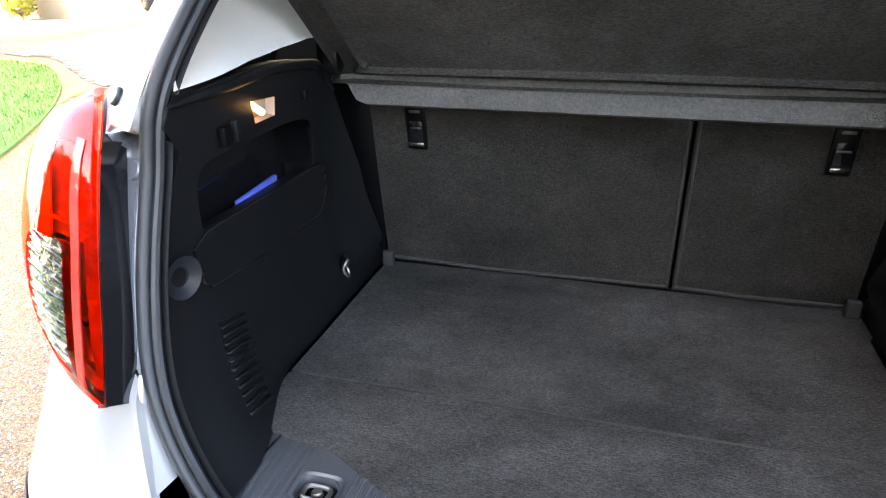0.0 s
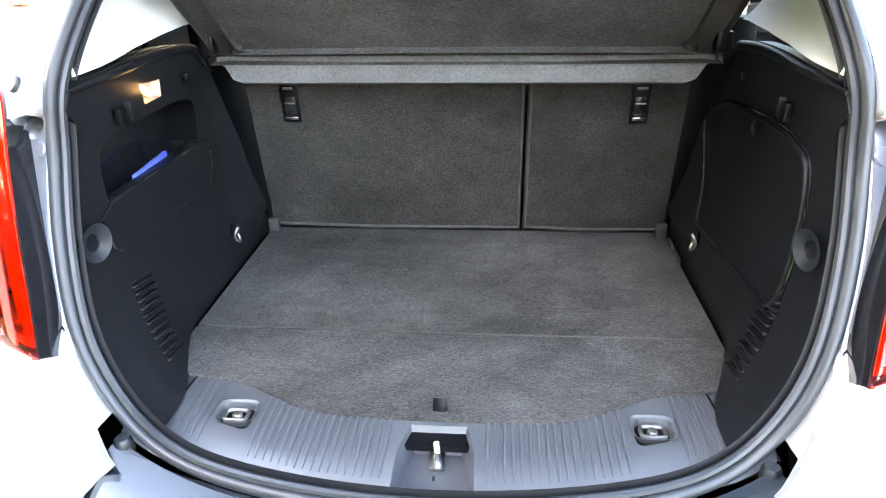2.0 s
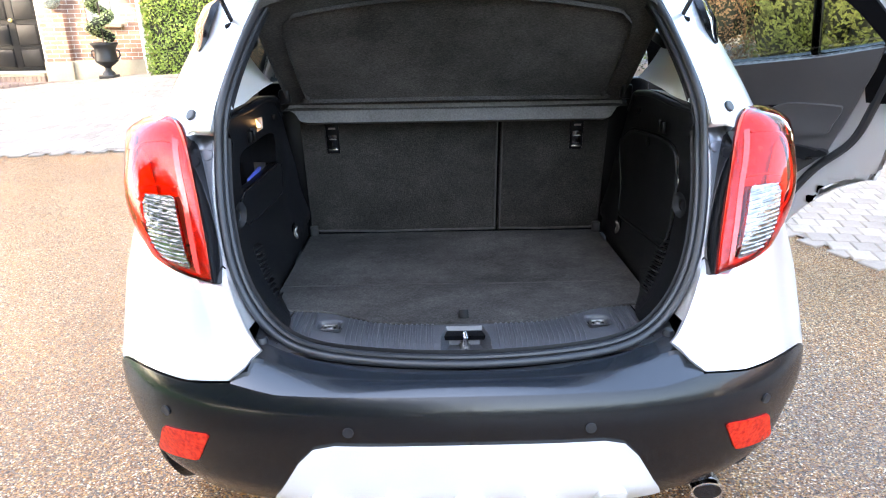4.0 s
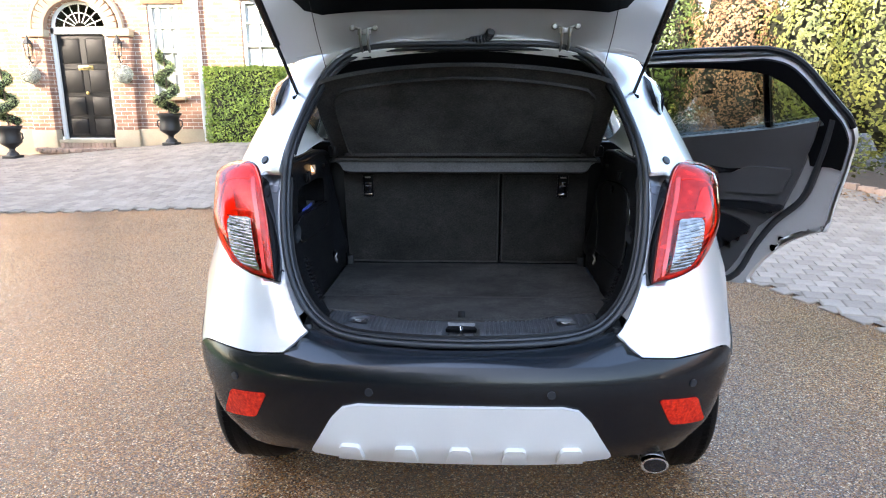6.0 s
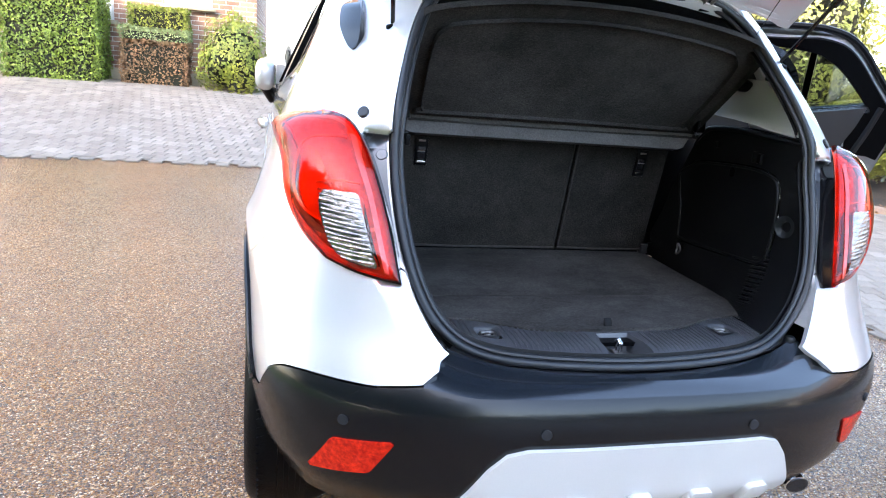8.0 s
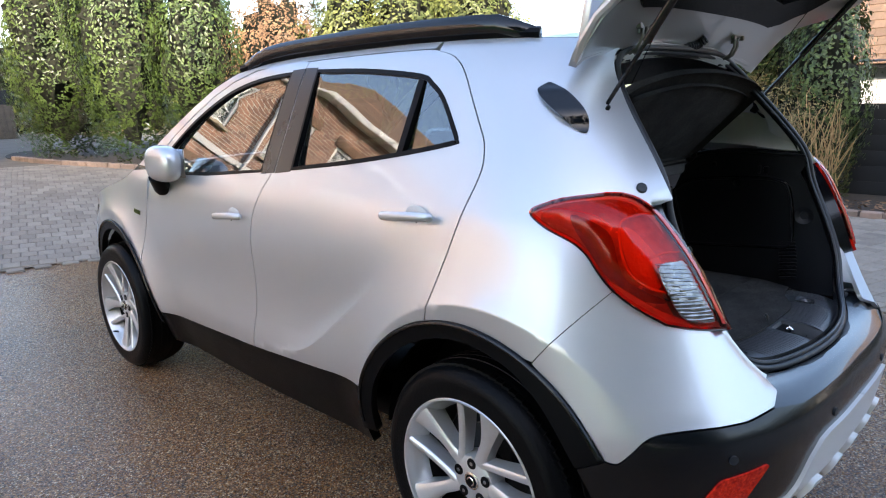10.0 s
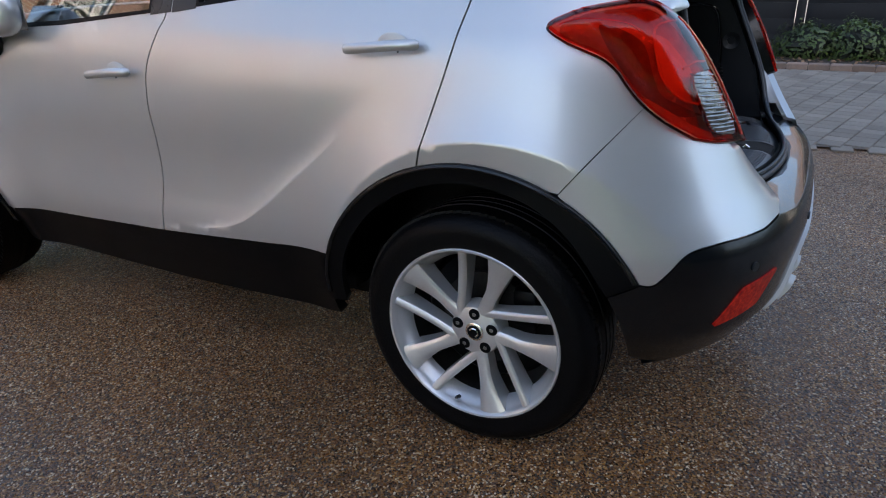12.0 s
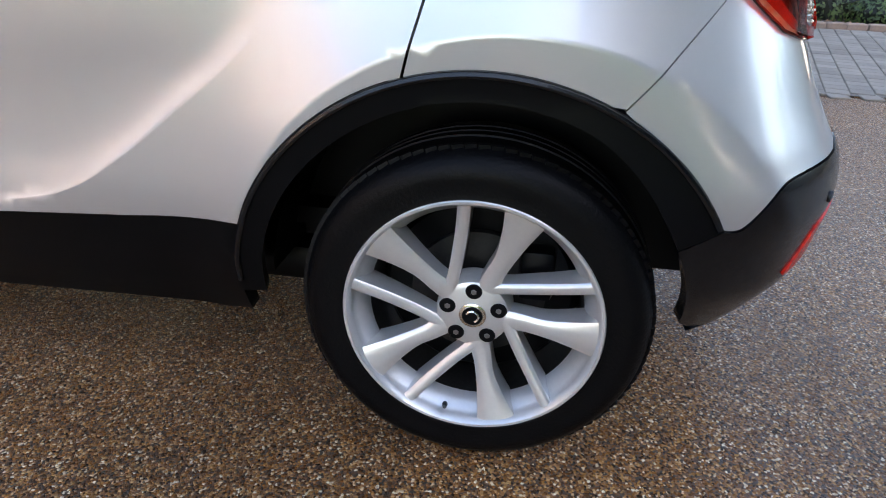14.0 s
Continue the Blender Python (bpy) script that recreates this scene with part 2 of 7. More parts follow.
def glass(name, tint, rough=0.0, mixin=0.75):
    """Thin glazing: see-through with a true mirror gloss."""
    m = bpy.data.materials.new(name)
    m.use_nodes = True
    t = m.node_tree
    t.nodes.clear()
    out, mix = t.nodes.new("ShaderNodeOutputMaterial"), t.nodes.new("ShaderNodeMixShader")
    clear, gloss, fres = t.nodes.new("ShaderNodeBsdfTransparent"), t.nodes.new("ShaderNodeBsdfGlossy"), t.nodes.new("ShaderNodeLayerWeight")
    fres.inputs["Blend"].default_value = 0.5
    edge, span = t.nodes.new("ShaderNodeMath"), t.nodes.new("ShaderNodeMapRange")
    edge.operation = "POWER"
    edge.inputs[1].default_value = 4.0
    t.links.new(fres.outputs["Facing"], edge.inputs[0])
    t.links.new(edge.outputs[0], span.inputs["Value"])
    span.inputs["To Min"].default_value = mixin
    clear.inputs["Color"].default_value = (*tint, 1)
    gloss.inputs["Roughness"].default_value = rough
    t.links.new(span.outputs["Result"], mix.inputs[0])
    t.links.new(clear.outputs[0], mix.inputs[1])
    t.links.new(gloss.outputs[0], mix.inputs[2])
    t.links.new(mix.outputs[0], out.inputs[0])
    return m


GLASS = glass("tinted_car_glass", (0.44, 0.51, 0.50), 0.0, 0.24)
RED_LENS = glass("red_lamp_lens", (0.92, 0.12, 0.06), 0.02, 0.04)
PRIVACY = glass("dark_privacy_glass", (0.03, 0.035, 0.045), 0.0, 0.05)
PANE = glass("house_window_glass", (0.93, 0.94, 0.94), 0.0, 0.05)


def gravel():
    """Resin-bound gravel: small stones in several browns, each with its own tone and height."""
    m = bpy.data.materials.new("resin_bound_gravel")
    m.use_nodes = True
    t = m.node_tree
    bsdf = t.nodes["Principled BSDF"]
    place = t.nodes.new("ShaderNodeTexCoord")
    cells = t.nodes.new("ShaderNodeTexVoronoi")
    cells.inputs["Scale"].default_value = 190
    edge = t.nodes.new("ShaderNodeTexVoronoi")
    edge.feature = "DISTANCE_TO_EDGE"
    edge.inputs["Scale"].default_value = 190
    drift = t.nodes.new("ShaderNodeTexNoise")
    drift.inputs["Scale"].default_value, drift.inputs["Detail"].default_value = 1.1, 5
    for n in (cells, edge, drift):
        t.links.new(place.outputs["Object"], n.inputs["Vector"])
    split = t.nodes.new("ShaderNodeSeparateColor")
    t.links.new(cells.outputs["Color"], split.inputs[0])
    ramp = t.nodes.new("ShaderNodeValToRGB")
    stops = ((0.0, (0.012, 0.0045, 0.0012)), (0.25, (0.075, 0.024, 0.0045)), (0.5, (0.20, 0.070, 0.013)), (0.75, (0.37, 0.146, 0.031)), (0.90, (0.60, 0.32, 0.11)), (1.0, (0.92, 0.80, 0.60)))
    for n, (at, c) in enumerate(stops):
        e = ramp.color_ramp.elements[n] if n < 2 else ramp.color_ramp.elements.new(at)
        e.position, e.color = at, (*c, 1)
    t.links.new(split.outputs[0], ramp.inputs[0])
    grime = t.nodes.new("ShaderNodeMapRange")
    grime.inputs["From Min"].default_value, grime.inputs["From Max"].default_value = 0.3, 0.7
    grime.inputs["To Min"].default_value, grime.inputs["To Max"].default_value = 0.75, 1.2
    t.links.new(drift.outputs["Fac"], grime.inputs["Value"])
    tone = t.nodes.new("ShaderNodeHueSaturation")
    t.links.new(grime.outputs["Result"], tone.inputs["Value"])
    t.links.new(ramp.outputs["Color"], tone.inputs["Color"])
    t.links.new(tone.outputs["Color"], bsdf.inputs["Base Color"])
    wet = t.nodes.new("ShaderNodeMapRange")
    wet.inputs["To Min"].default_value, wet.inputs["To Max"].default_value = 0.10, 0.50
    bsdf.inputs["Specular IOR Level"].default_value = 0.5
    bsdf.inputs["Coat Weight"].default_value, bsdf.inputs["Coat Roughness"].default_value = 0.40, 0.30
    t.links.new(split.outputs[1], wet.inputs["Value"])
    t.links.new(wet.outputs["Result"], bsdf.inputs["Roughness"])
    rise = t.nodes.new("ShaderNodeMath")
    rise.operation = "MULTIPLY_ADD"
    t.links.new(edge.outputs["Distance"], rise.inputs[0])
    rise.inputs[1].default_value = 1.6
    t.links.new(split.outputs[2], rise.inputs[2])
    bump = t.nodes.new("ShaderNodeBump")
    bump.inputs["Strength"].default_value, bump.inputs["Distance"].default_value = 1.0, 0.005
    t.links.new(rise.outputs[0], bump.inputs["Height"])
    t.links.new(bump.outputs["Normal"], bsdf.inputs["Normal"])
    return m


GRAVEL = gravel()


def brickwork():
    m = bpy.data.materials.new("red_brown_brickwork")
    m.use_nodes = True
    t = m.node_tree
    bsdf = t.nodes["Principled BSDF"]
    place, turn, brick = t.nodes.new("ShaderNodeTexCoord"), t.nodes.new("ShaderNodeMapping"), t.nodes.new("ShaderNodeTexBrick")
    turn.inputs["Rotation"].default_value = (radians(-90), 0, 0)
    t.links.new(place.outputs["Object"], turn.inputs["Vector"])
    t.links.new(turn.outputs["Vector"], brick.inputs["Vector"])
    brick.inputs["Color1"].default_value, brick.inputs["Color2"].default_value = (0.40, 0.215, 0.145, 1), (0.22, 0.115, 0.085, 1)
    brick.inputs["Mortar"].default_value = (0.60, 0.54, 0.46, 1)
    for key, value in (("Scale", 1.0), ("Mortar Size", 0.006), ("Bias", -0.1), ("Brick Width", 0.225), ("Row Height", 0.075)):
        brick.inputs[key].default_value = value
    drift = t.nodes.new("ShaderNodeTexNoise")
    drift.inputs["Scale"].default_value, drift.inputs["Detail"].default_value = 2.5, 6
    t.links.new(place.outputs["Object"], drift.inputs["Vector"])
    tone = t.nodes.new("ShaderNodeHueSaturation")
    span = t.nodes.new("ShaderNodeMapRange")
    span.inputs["From Min"].default_value, span.inputs["From Max"].default_value, span.inputs["To Min"].default_value, span.inputs["To Max"].default_value = 0.3, 0.7, 0.7, 1.3
    t.links.new(drift.outputs["Fac"], span.inputs["Value"])
    t.links.new(span.outputs["Result"], tone.inputs["Value"])
    t.links.new(brick.outputs["Color"], tone.inputs["Color"])
    t.links.new(tone.outputs["Color"], bsdf.inputs["Base Color"])
    bsdf.inputs["Roughness"].default_value = 0.9
    bump = t.nodes.new("ShaderNodeBump")
    bump.inputs["Strength"].default_value, bump.inputs["Distance"].default_value, bump.invert = 0.6, 0.008, True
    t.links.new(brick.outputs["Fac"], bump.inputs["Height"])
    t.links.new(bump.outputs["Normal"], bsdf.inputs["Normal"])
    return m


BRICK = brickwork()


# ---- mesh tools ----
def mesh_object(name, verts, faces, material, parent=None, label="", normals=None, smooth_faces=True):
    me = bpy.data.meshes.new(name)
    me.from_pydata([tuple(v) for v in verts], [], [tuple(f) for f in faces])
    me.update()
    if smooth_faces:
        me.polygons.foreach_set("use_smooth", [True] * len(me.polygons))
    if normals is not None:
        me.normals_split_custom_set_from_vertices([tuple(n) for n in normals])
    me.materials.append(material)
    ob = new(name, me)
    if parent is not None:
        ob.parent = parent
    return tagged(ob, label)


def part(name, bm, material, parent=None, label="", flat=False):
    """Links a bmesh as one mesh object under a thing or a part."""
    bmesh.ops.recalc_face_normals(bm, faces=bm.faces)
    me = bpy.data.meshes.new(name)
    bm.to_mesh(me)
    bm.free()
    if not flat:
        me.polygons.foreach_set("use_smooth", [True] * len(me.polygons))
        me.set_sharp_from_angle(angle=radians(38))
    me.materials.append(material)
    ob = new(name, me)
    if parent is not None:
        ob.parent = parent
    return tagged(ob, label)


def add_box(bm, size, at, bevel=0.0, turn=None, segments=2):
    made = bmesh.ops.create_cube(bm, size=1.0)["verts"]
    m = Matrix.Translation(at) @ (turn or Matrix()) @ Matrix.Diagonal((*size, 1))
    bmesh.ops.transform(bm, matrix=m, verts=made)
    if bevel:
        edges = list({e for v in made for e in v.link_edges})
        bmesh.ops.bevel(bm, geom=edges, offset=bevel, segments=segments, affect="EDGES", profile=0.5)
    return bm


def box(size, at, bevel=0.0, turn=None, segments=2):
    return add_box(bmesh.new(), size, at, bevel, turn, segments)


def add_lathe(bm, profile, at=(0, 0, 0), axis="Z", steps=24, start=0.0, sweep_angle=360.0):
    """Turns (radius, height) pairs round an axis."""
    turn = {"Z": Matrix(), "X": Matrix.Rotation(radians(90), 4, "Y"), "Y": Matrix.Rotation(radians(-90), 4, "X")}[axis]
    full = sweep_angle >= 360
    rings = []
    for n in range(steps + (0 if full else 1)):
        a = radians(start + sweep_angle * n / steps)
        rings.append([bm.verts.new(Vector(at) + turn @ Vector((r * math.cos(a), r * math.sin(a), h))) for r, h in profile])
    for n in range(steps):
        a, b = rings[n], rings[(n + 1) % len(rings)]
        for k in range(len(profile) - 1):
            bm.faces.new((a[k], b[k], b[k + 1], a[k + 1]))
    bmesh.ops.remove_doubles(bm, verts=[v for ring in rings for v in ring], dist=1e-6)
    return bm


def lathe(*args, **more):
    return add_lathe(bmesh.new(), *args, **more)


def add_tube(bm, points, radius, sides=8, closed=False, flat=1.0, up=(0, 0, 1)):
    """A tube along points; radius may be one number or one for each point. flat squashes it along up."""
    points = [Vector(p) for p in points]
    rings, last = [], len(points) - 1
    for n, p in enumerate(points):
        if closed:
            way = points[(n + 1) % len(points)] - points[n - 1]
        else:
            way = points[min(n + 1, last)] - points[max(n - 1, 0)]
        way.normalize()
        side = way.cross(Vector(up))
        if side.length < 1e-3:
            side = way.cross(Vector((1, 0, 0)))
        side.normalize()
        top = side.cross(way)
        r = radius[n] if isinstance(radius, (list, tuple)) else radius
        rings.append([bm.verts.new(p + side * (r * math.cos(a)) + top * (r * flat * math.sin(a))) for a in (2 * math.pi * k / sides for k in range(sides))])
    for n in range(len(rings) - (0 if closed else 1)):
        a, b = rings[n], rings[(n + 1) % len(rings)]
        for k in range(sides):
            bm.faces.new((a[k], a[(k + 1) % sides], b[(k + 1) % sides], b[k]))
    if not closed:
        bm.faces.new(rings[0])
        bm.faces.new(rings[-1])
    return bm


def tube(*args, **more):
    return add_tube(bmesh.new(), *args, **more)


def slab(outline, depth, place=Matrix(), bevel=0.0):
    """A flat outline in x and y, drawn out along z by depth, rounded at its edges and put at a pose."""
    bm = bmesh.new()
    low = [bm.verts.new((x, y, 0)) for x, y in outline]
    face = bm.faces.new(low)
    made = bmesh.ops.extrude_face_region(bm, geom=[face])["geom"]
    bmesh.ops.translate(bm, vec=(0, 0, depth), verts=[v for v in made if isinstance(v, bmesh.types.BMVert)])
    bmesh.ops.recalc_face_normals(bm, faces=bm.faces)
    if bevel:
        rim = [e for e in bm.edges if abs(e.verts[0].co.z - e.verts[1].co.z) < 1e-6]
        bmesh.ops.bevel(bm, geom=rim, offset=bevel, segments=2, affect="EDGES", profile=0.5)
    bmesh.ops.transform(bm, matrix=place, verts=bm.verts)
    return bm


def spline(points, per=6, closed=False):
    """A smooth line through points of any dimension."""
    pts = np.array(points, float)
    n = len(pts)
    out = []
    for i in range(n if closed else n - 1):
        if closed:
            p0, p1, p2, p3 = pts[i - 1], pts[i], pts[(i + 1) % n], pts[(i + 2) % n]
        else:
            p0, p1, p2, p3 = pts[max(i - 1, 0)], pts[i], pts[i + 1], pts[min(i + 2, n - 1)]
        for k in range(per):
            s = k / per
            out.append(0.5 * (2 * p1 + (p2 - p0) * s + (2 * p0 - 5 * p1 + 4 * p2 - p3) * s * s + (3 * p1 - p0 - 3 * p2 + p3) * s ** 3))
    if not closed:
        out.append(pts[-1])
    return [tuple(float(v) for v in p) for p in out]


def densify(loop, step, closed=True):
    out = []
    n = len(loop)
    for i in range(n if closed else n - 1):
        a, b = np.array(loop[i], float), np.array(loop[(i + 1) % n], float)
        k = max(1, int(math.ceil(np.linalg.norm(b - a) / step)))
        out += [tuple(a + (b - a) * j / k) for j in range(k)]
    if not closed:
        out.append(tuple(loop[-1]))
    return out


def in_loops(p, loops):
    """Which points lie inside the loops, holes left out."""
    inside_now = np.zeros(len(p), bool)
    for loop in loops:
        a = np.array(loop)
        b = np.roll(a, -1, 0)
        for (x1, y1), (x2, y2) in zip(a, b):
            if y1 != y2:
                cross = ((y1 > p[:, 1]) != (y2 > p[:, 1])) & (p[:, 0] < (x2 - x1) * (p[:, 1] - y1) / (y2 - y1) + x1)
                inside_now ^= cross
    return inside_now


def fill(loops, step, lines=()):
    """Triangles over the inside of the loops, with further lines kept as edges."""
    from mathutils.geometry import delaunay_2d_cdt
    pts, edges = [], []
    for loop in loops:
        k = len(pts)
        pts += list(loop)
        edges += [(k + i, k + (i + 1) % len(loop)) for i in range(len(loop))]
    for line in lines:
        k = len(pts)
        pts += list(line)
        edges += [(k + i, k + i + 1) for i in range(len(line) - 1)]
    rim = np.array(pts)
    lo, hi = rim.min(0), rim.max(0)
    grid = np.array([(x + (0.5 * step if j % 2 else 0), y) for j, y in enumerate(np.arange(lo[1], hi[1], step * 0.87)) for x in np.arange(lo[0], hi[0], step)])
    if len(grid):
        grid = grid[in_loops(grid, loops)]
    if len(grid):
        near = np.array([((rim - g) ** 2).sum(1).min() for g in grid])
        pts += [tuple(g) for g in grid[near > (0.45 * step) ** 2]]
    v, _, f, *_ = delaunay_2d_cdt([Vector((float(a), float(b))) for a, b in pts], edges, [], 0, 1e-7)
    v = np.array([tuple(p) for p in v])
    f = np.array([tuple(t) for t in f if len(t) == 3])
    mid = v[f].mean(1)
    f = f[in_loops(mid, loops)]
    return v, f


def shell(name, loops, place, material, parent, label="", step=0.05, thick=0.012, outward=1, mirror=False, lines=(), move=None, fine=0.02):
    """A panel of some thickness: the inside of flat loops, laid on the surface that place(a, b) gives."""
    loops = [densify(loop, fine) for loop in loops]
    v, f = fill(loops, step, lines)
    pts = np.array([place(a, b) for a, b in v])
    e = 2e-3
    da = np.array([place(a + e, b) for a, b in v]) - np.array([place(a - e, b) for a, b in v])
    db = np.array([place(a, b + e) for a, b in v]) - np.array([place(a, b - e) for a, b in v])
    nor = np.cross(da, db) * outward
    nor /= np.maximum(np.linalg.norm(nor, axis=1, keepdims=True), 1e-9)
    area = np.cross(v[f[:, 1]] - v[f[:, 0]], v[f[:, 2]] - v[f[:, 0]])
    f = np.where((area * outward > 0)[:, None], f, f[:, ::-1])
    count = {}
    for t in f:
        for i in range(3):
            a, b = int(t[i]), int(t[(i + 1) % 3])
            count[(a, b)] = count.get((a, b), 0) + 1
    rim = [(a, b) for a, b in count if (b, a) not in count]
    verts, normals, faces = list(pts), list(nor), [tuple(int(i) for i in t) for t in f]
    top, low, deep = {}, {}, {}
    for a in {i for ab in rim for i in ab}:
        top[a] = len(verts)
        verts.append(pts[a]), normals.append((0, 0, 0))
        low[a] = len(verts)
        verts.append(pts[a] - nor[a] * thick), normals.append((0, 0, 0))
    for a, b in rim:
        faces.append((top[b], top[a], low[a], low[b]))
    verts, normals = np.array(verts), np.array([tuple(n) for n in normals])
    if mirror:
        verts, normals = verts * (-1, 1, 1), normals * (-1, 1, 1)
        faces = [q[::-1] for q in faces]
    if move is not None:
        r = np.array(move.to_3x3())
        verts, normals = verts @ r.T + np.array(move.translation), normals @ r.T
    return mesh_object(name, verts, faces, material, parent, label, normals)


# ---- the car's outer form: half width and rear line by height, arches, hollows ----
def curve(xs, ys):
    """A smooth monotone curve through the given points."""
    xs, ys = np.array(xs, float), np.array(ys, float)
    h, d = np.diff(xs), np.diff(ys) / np.diff(xs)
    m = np.zeros(len(xs))
    for i in range(1, len(xs) - 1):
        if d[i - 1] * d[i] > 0:
            a, b = 2 * h[i] + h[i - 1], h[i] + 2 * h[i - 1]
            m[i] = (a + b) / (a / d[i - 1] + b / d[i])
    m[0], m[-1] = d[0], d[-1]
    def at(x):
        x = min(max(x, xs[0]), xs[-1])
        i = min(int(np.searchsorted(xs, x, side="right")) - 1, len(h) - 1)
        s = (x - xs[i]) / h[i]
        return float((1 + 2 * s) * (1 - s) ** 2 * ys[i] + s * (1 - s) ** 2 * h[i] * m[i] + s * s * (3 - 2 * s) * ys[i + 1] + s * s * (s - 1) * h[i] * m[i + 1])
    return at

HUB_Y, HUB_FRONT, HUB_Z, ARCH = 0.80, 3.355, 0.345, 0.477
CORNER, POWER = 0.56, 3.0
half_width = curve([.20, .36, .46, .58, .70, .82, .95, 1.03, 1.09, 1.14, 1.28, 1.38, 1.48, 1.54, 1.60],
                   [.74, .80, .828, .845, .848, .845, .835, .823, .807, .787, .728, .685, .641, .607, .54])
rear_y = curve([.20, .36, .42, .50, .585, .63, .674, .75, .868, 1.0, 1.18, 1.364, 1.5, 1.56, 1.62],
               [.22, .11, .075, .062, .052, .06, .085, .13, .185, .235, .315, .45, .57, .64, .72])
plan = curve([.6, 1.2, 1.9, 2.6, 3.1, 3.5, 3.9, 4.15, 4.27], [1.0, 1.0, 1.005, 1.0, .985, .955, .86, .66, .3])

def smooth(a, b, x):
    s = min(max((x - a) / (b - a), 0.0), 1.0)
    return s * s * (3 - 2 * s)

def flare(y, z):
    """The swelling round the wheels, with a crease that widens towards the tail."""
    out = 0.0
    for hub, shift in ((HUB_Y, -.055), (HUB_FRONT, 0.0)):
        d = math.hypot(y - hub - shift, z - HUB_Z) - ARCH - .054
        out = max(out, 0.034 * (1 - min(1.0, max(0.0, d / 0.18))) ** 2 + 0.20 * max(-.09, min(0.0, d)))
    return out

blade_edge = curve([.40, .46, .492, .522, .604, .709, .813, .90, 1.0], [2.40, 2.0, 1.79, 1.647, 1.497, 1.357, 1.23, 1.14, 1.06])


def blade(y, z):
    """The hollow swept into the doors ahead of the rear wheel."""
    d = 0.75 * (y - blade_edge(z))
    if d <= 0:
        return 0.0
    dish = 0.020 * math.exp(-((z - .68) / .17) ** 2) * (1 - smooth(2.4, 2.88, y)) * (1 - math.exp(-d / .03))
    sweep_in = 0.018 * (1 - math.exp(-d / .08)) * math.exp(-d / .32) * (1 - smooth(.72, 1.0, z)) * smooth(.49, .60, z)
    return -dish - sweep_in

def side_x(y, z):
    """Half width of the body at a length and a height."""
    r, w = rear_y(z), half_width(z)
    if y < r + CORNER:
        k = max(0.0, min(1.0, (r + CORNER - y) / CORNER))
        return w * (1 - k ** POWER) ** (1 / POWER) + flare(y, z) * (1 - k)
    return w * plan(y) + flare(y, z) + blade(y, z)

def inside(x, y, z):
    x = abs(x)
    r = rear_y(z)
    return r < y < 4.27 and x < side_x(y, z)


ARC_T = np.linspace(0, math.pi / 2, 400)
ARC_X, ARC_Y = 0.82 * np.sin(ARC_T) ** (2 / POWER), CORNER * (1 - np.cos(ARC_T) ** (2 / POWER))
ARC_L = np.concatenate([[0], np.cumsum(np.hypot(np.diff(ARC_X), np.diff(ARC_Y)))])
ARC_FULL = float(ARC_L[-1])


def by_length(y, z):
    """Where a length along the side lies on the skin's own measure, which runs round the rear corner."""
    r = rear_y(z)
    if y >= r + CORNER:
        return (y - r - CORNER, z)
    k = max(0.0, min(1.0, (r + CORNER - y) / CORNER))
    t = math.acos(k ** (POWER / 2))
    return (float(np.interp(t, ARC_T, ARC_L)) - ARC_FULL, z)


def by_width(x, z):
    t = math.asin(max(0.0, min(1.0, abs(x) / half_width(z))) ** (POWER / 2))
    return (float(np.interp(t, ARC_T, ARC_L)) - ARC_FULL, z)


def gutter_edge(z):
    return float(np.interp(z, (.674, .72, .78, .85, .88), (.455, .480, .524, .560, .62)))


def gutter(x, y, z):
    """How deep the channel beside the tailgate opening lies behind the outer skin."""
    edge = gutter_edge(z)
    return (0.028 + .014 * smooth(.84, .88, z)) * (1 - smooth(edge - 0.014, edge, abs(x))) * (1 - smooth(1.136, 1.150, z)) * smooth(0.675, 0.71, z)


def skin_point(q, z, channel=True):
    r, w = rear_y(z), half_width(z)
    if q >= 0:
        y = r + CORNER + q
        return np.array((-side_x(y, z), y, z))
    t = float(np.interp(q + ARC_FULL, ARC_L, ARC_T))
    c = math.cos(t) ** (2 / POWER)
    x, y = w * math.sin(t) ** (2 / POWER), r + CORNER * (1 - c)
    return np.array((-x - flare(y, z) * (1 - c), y + (gutter(x, y, z) if channel else 0.0), z))


def skin(off=0.0, channel=True):
    """The left side's surface, off metres outside it."""
    def at(q, z):
        p = skin_point(q, z, channel)
        if off:
            n = -np.cross(skin_point(q + 2e-3, z, channel) - skin_point(q - 2e-3, z, channel), skin_point(q, z + 2e-3, channel) - skin_point(q, z - 2e-3, channel))
            p = p + off * n / np.linalg.norm(n)
        return p
    return at


def sides(points, step=0.02, closed=False):
    """Lengths and heights on the side, made dense and turned to the skin's measure."""
    return [by_length(y, z) for y, z in densify(points, step, closed)]


def widths(points, step=0.02, closed=False):
    return [by_width(x, z) for x, z in densify(points, step, closed)]


def arch(hub, radius, a0, a1, steps=30):
    """An arc round a wheel, from one angle to another; 0 is ahead, 90 is up."""
    return [(hub + radius * math.cos(radians(a0 + (a1 - a0) * k / steps)), HUB_Z + radius * math.sin(radians(a0 + (a1 - a0) * k / steps))) for k in range(steps + 1)]


cant = curve([.60, .66, .75, 1.0, 1.4, 1.9, 2.3, 2.6, 2.9, 3.2, 3.45, 3.8, 4.05, 4.2, 4.27], [1.55, 1.557, 1.562, 1.572, 1.58, 1.572, 1.53, 1.40, 1.22, 1.05, .99, .905, .81, .73, .65])
crown = curve([.60, 1.0, 1.6, 2.2, 2.8, 3.3, 3.8, 4.27], [.02, .045, .055, .055, .06, .06, .045, .01])


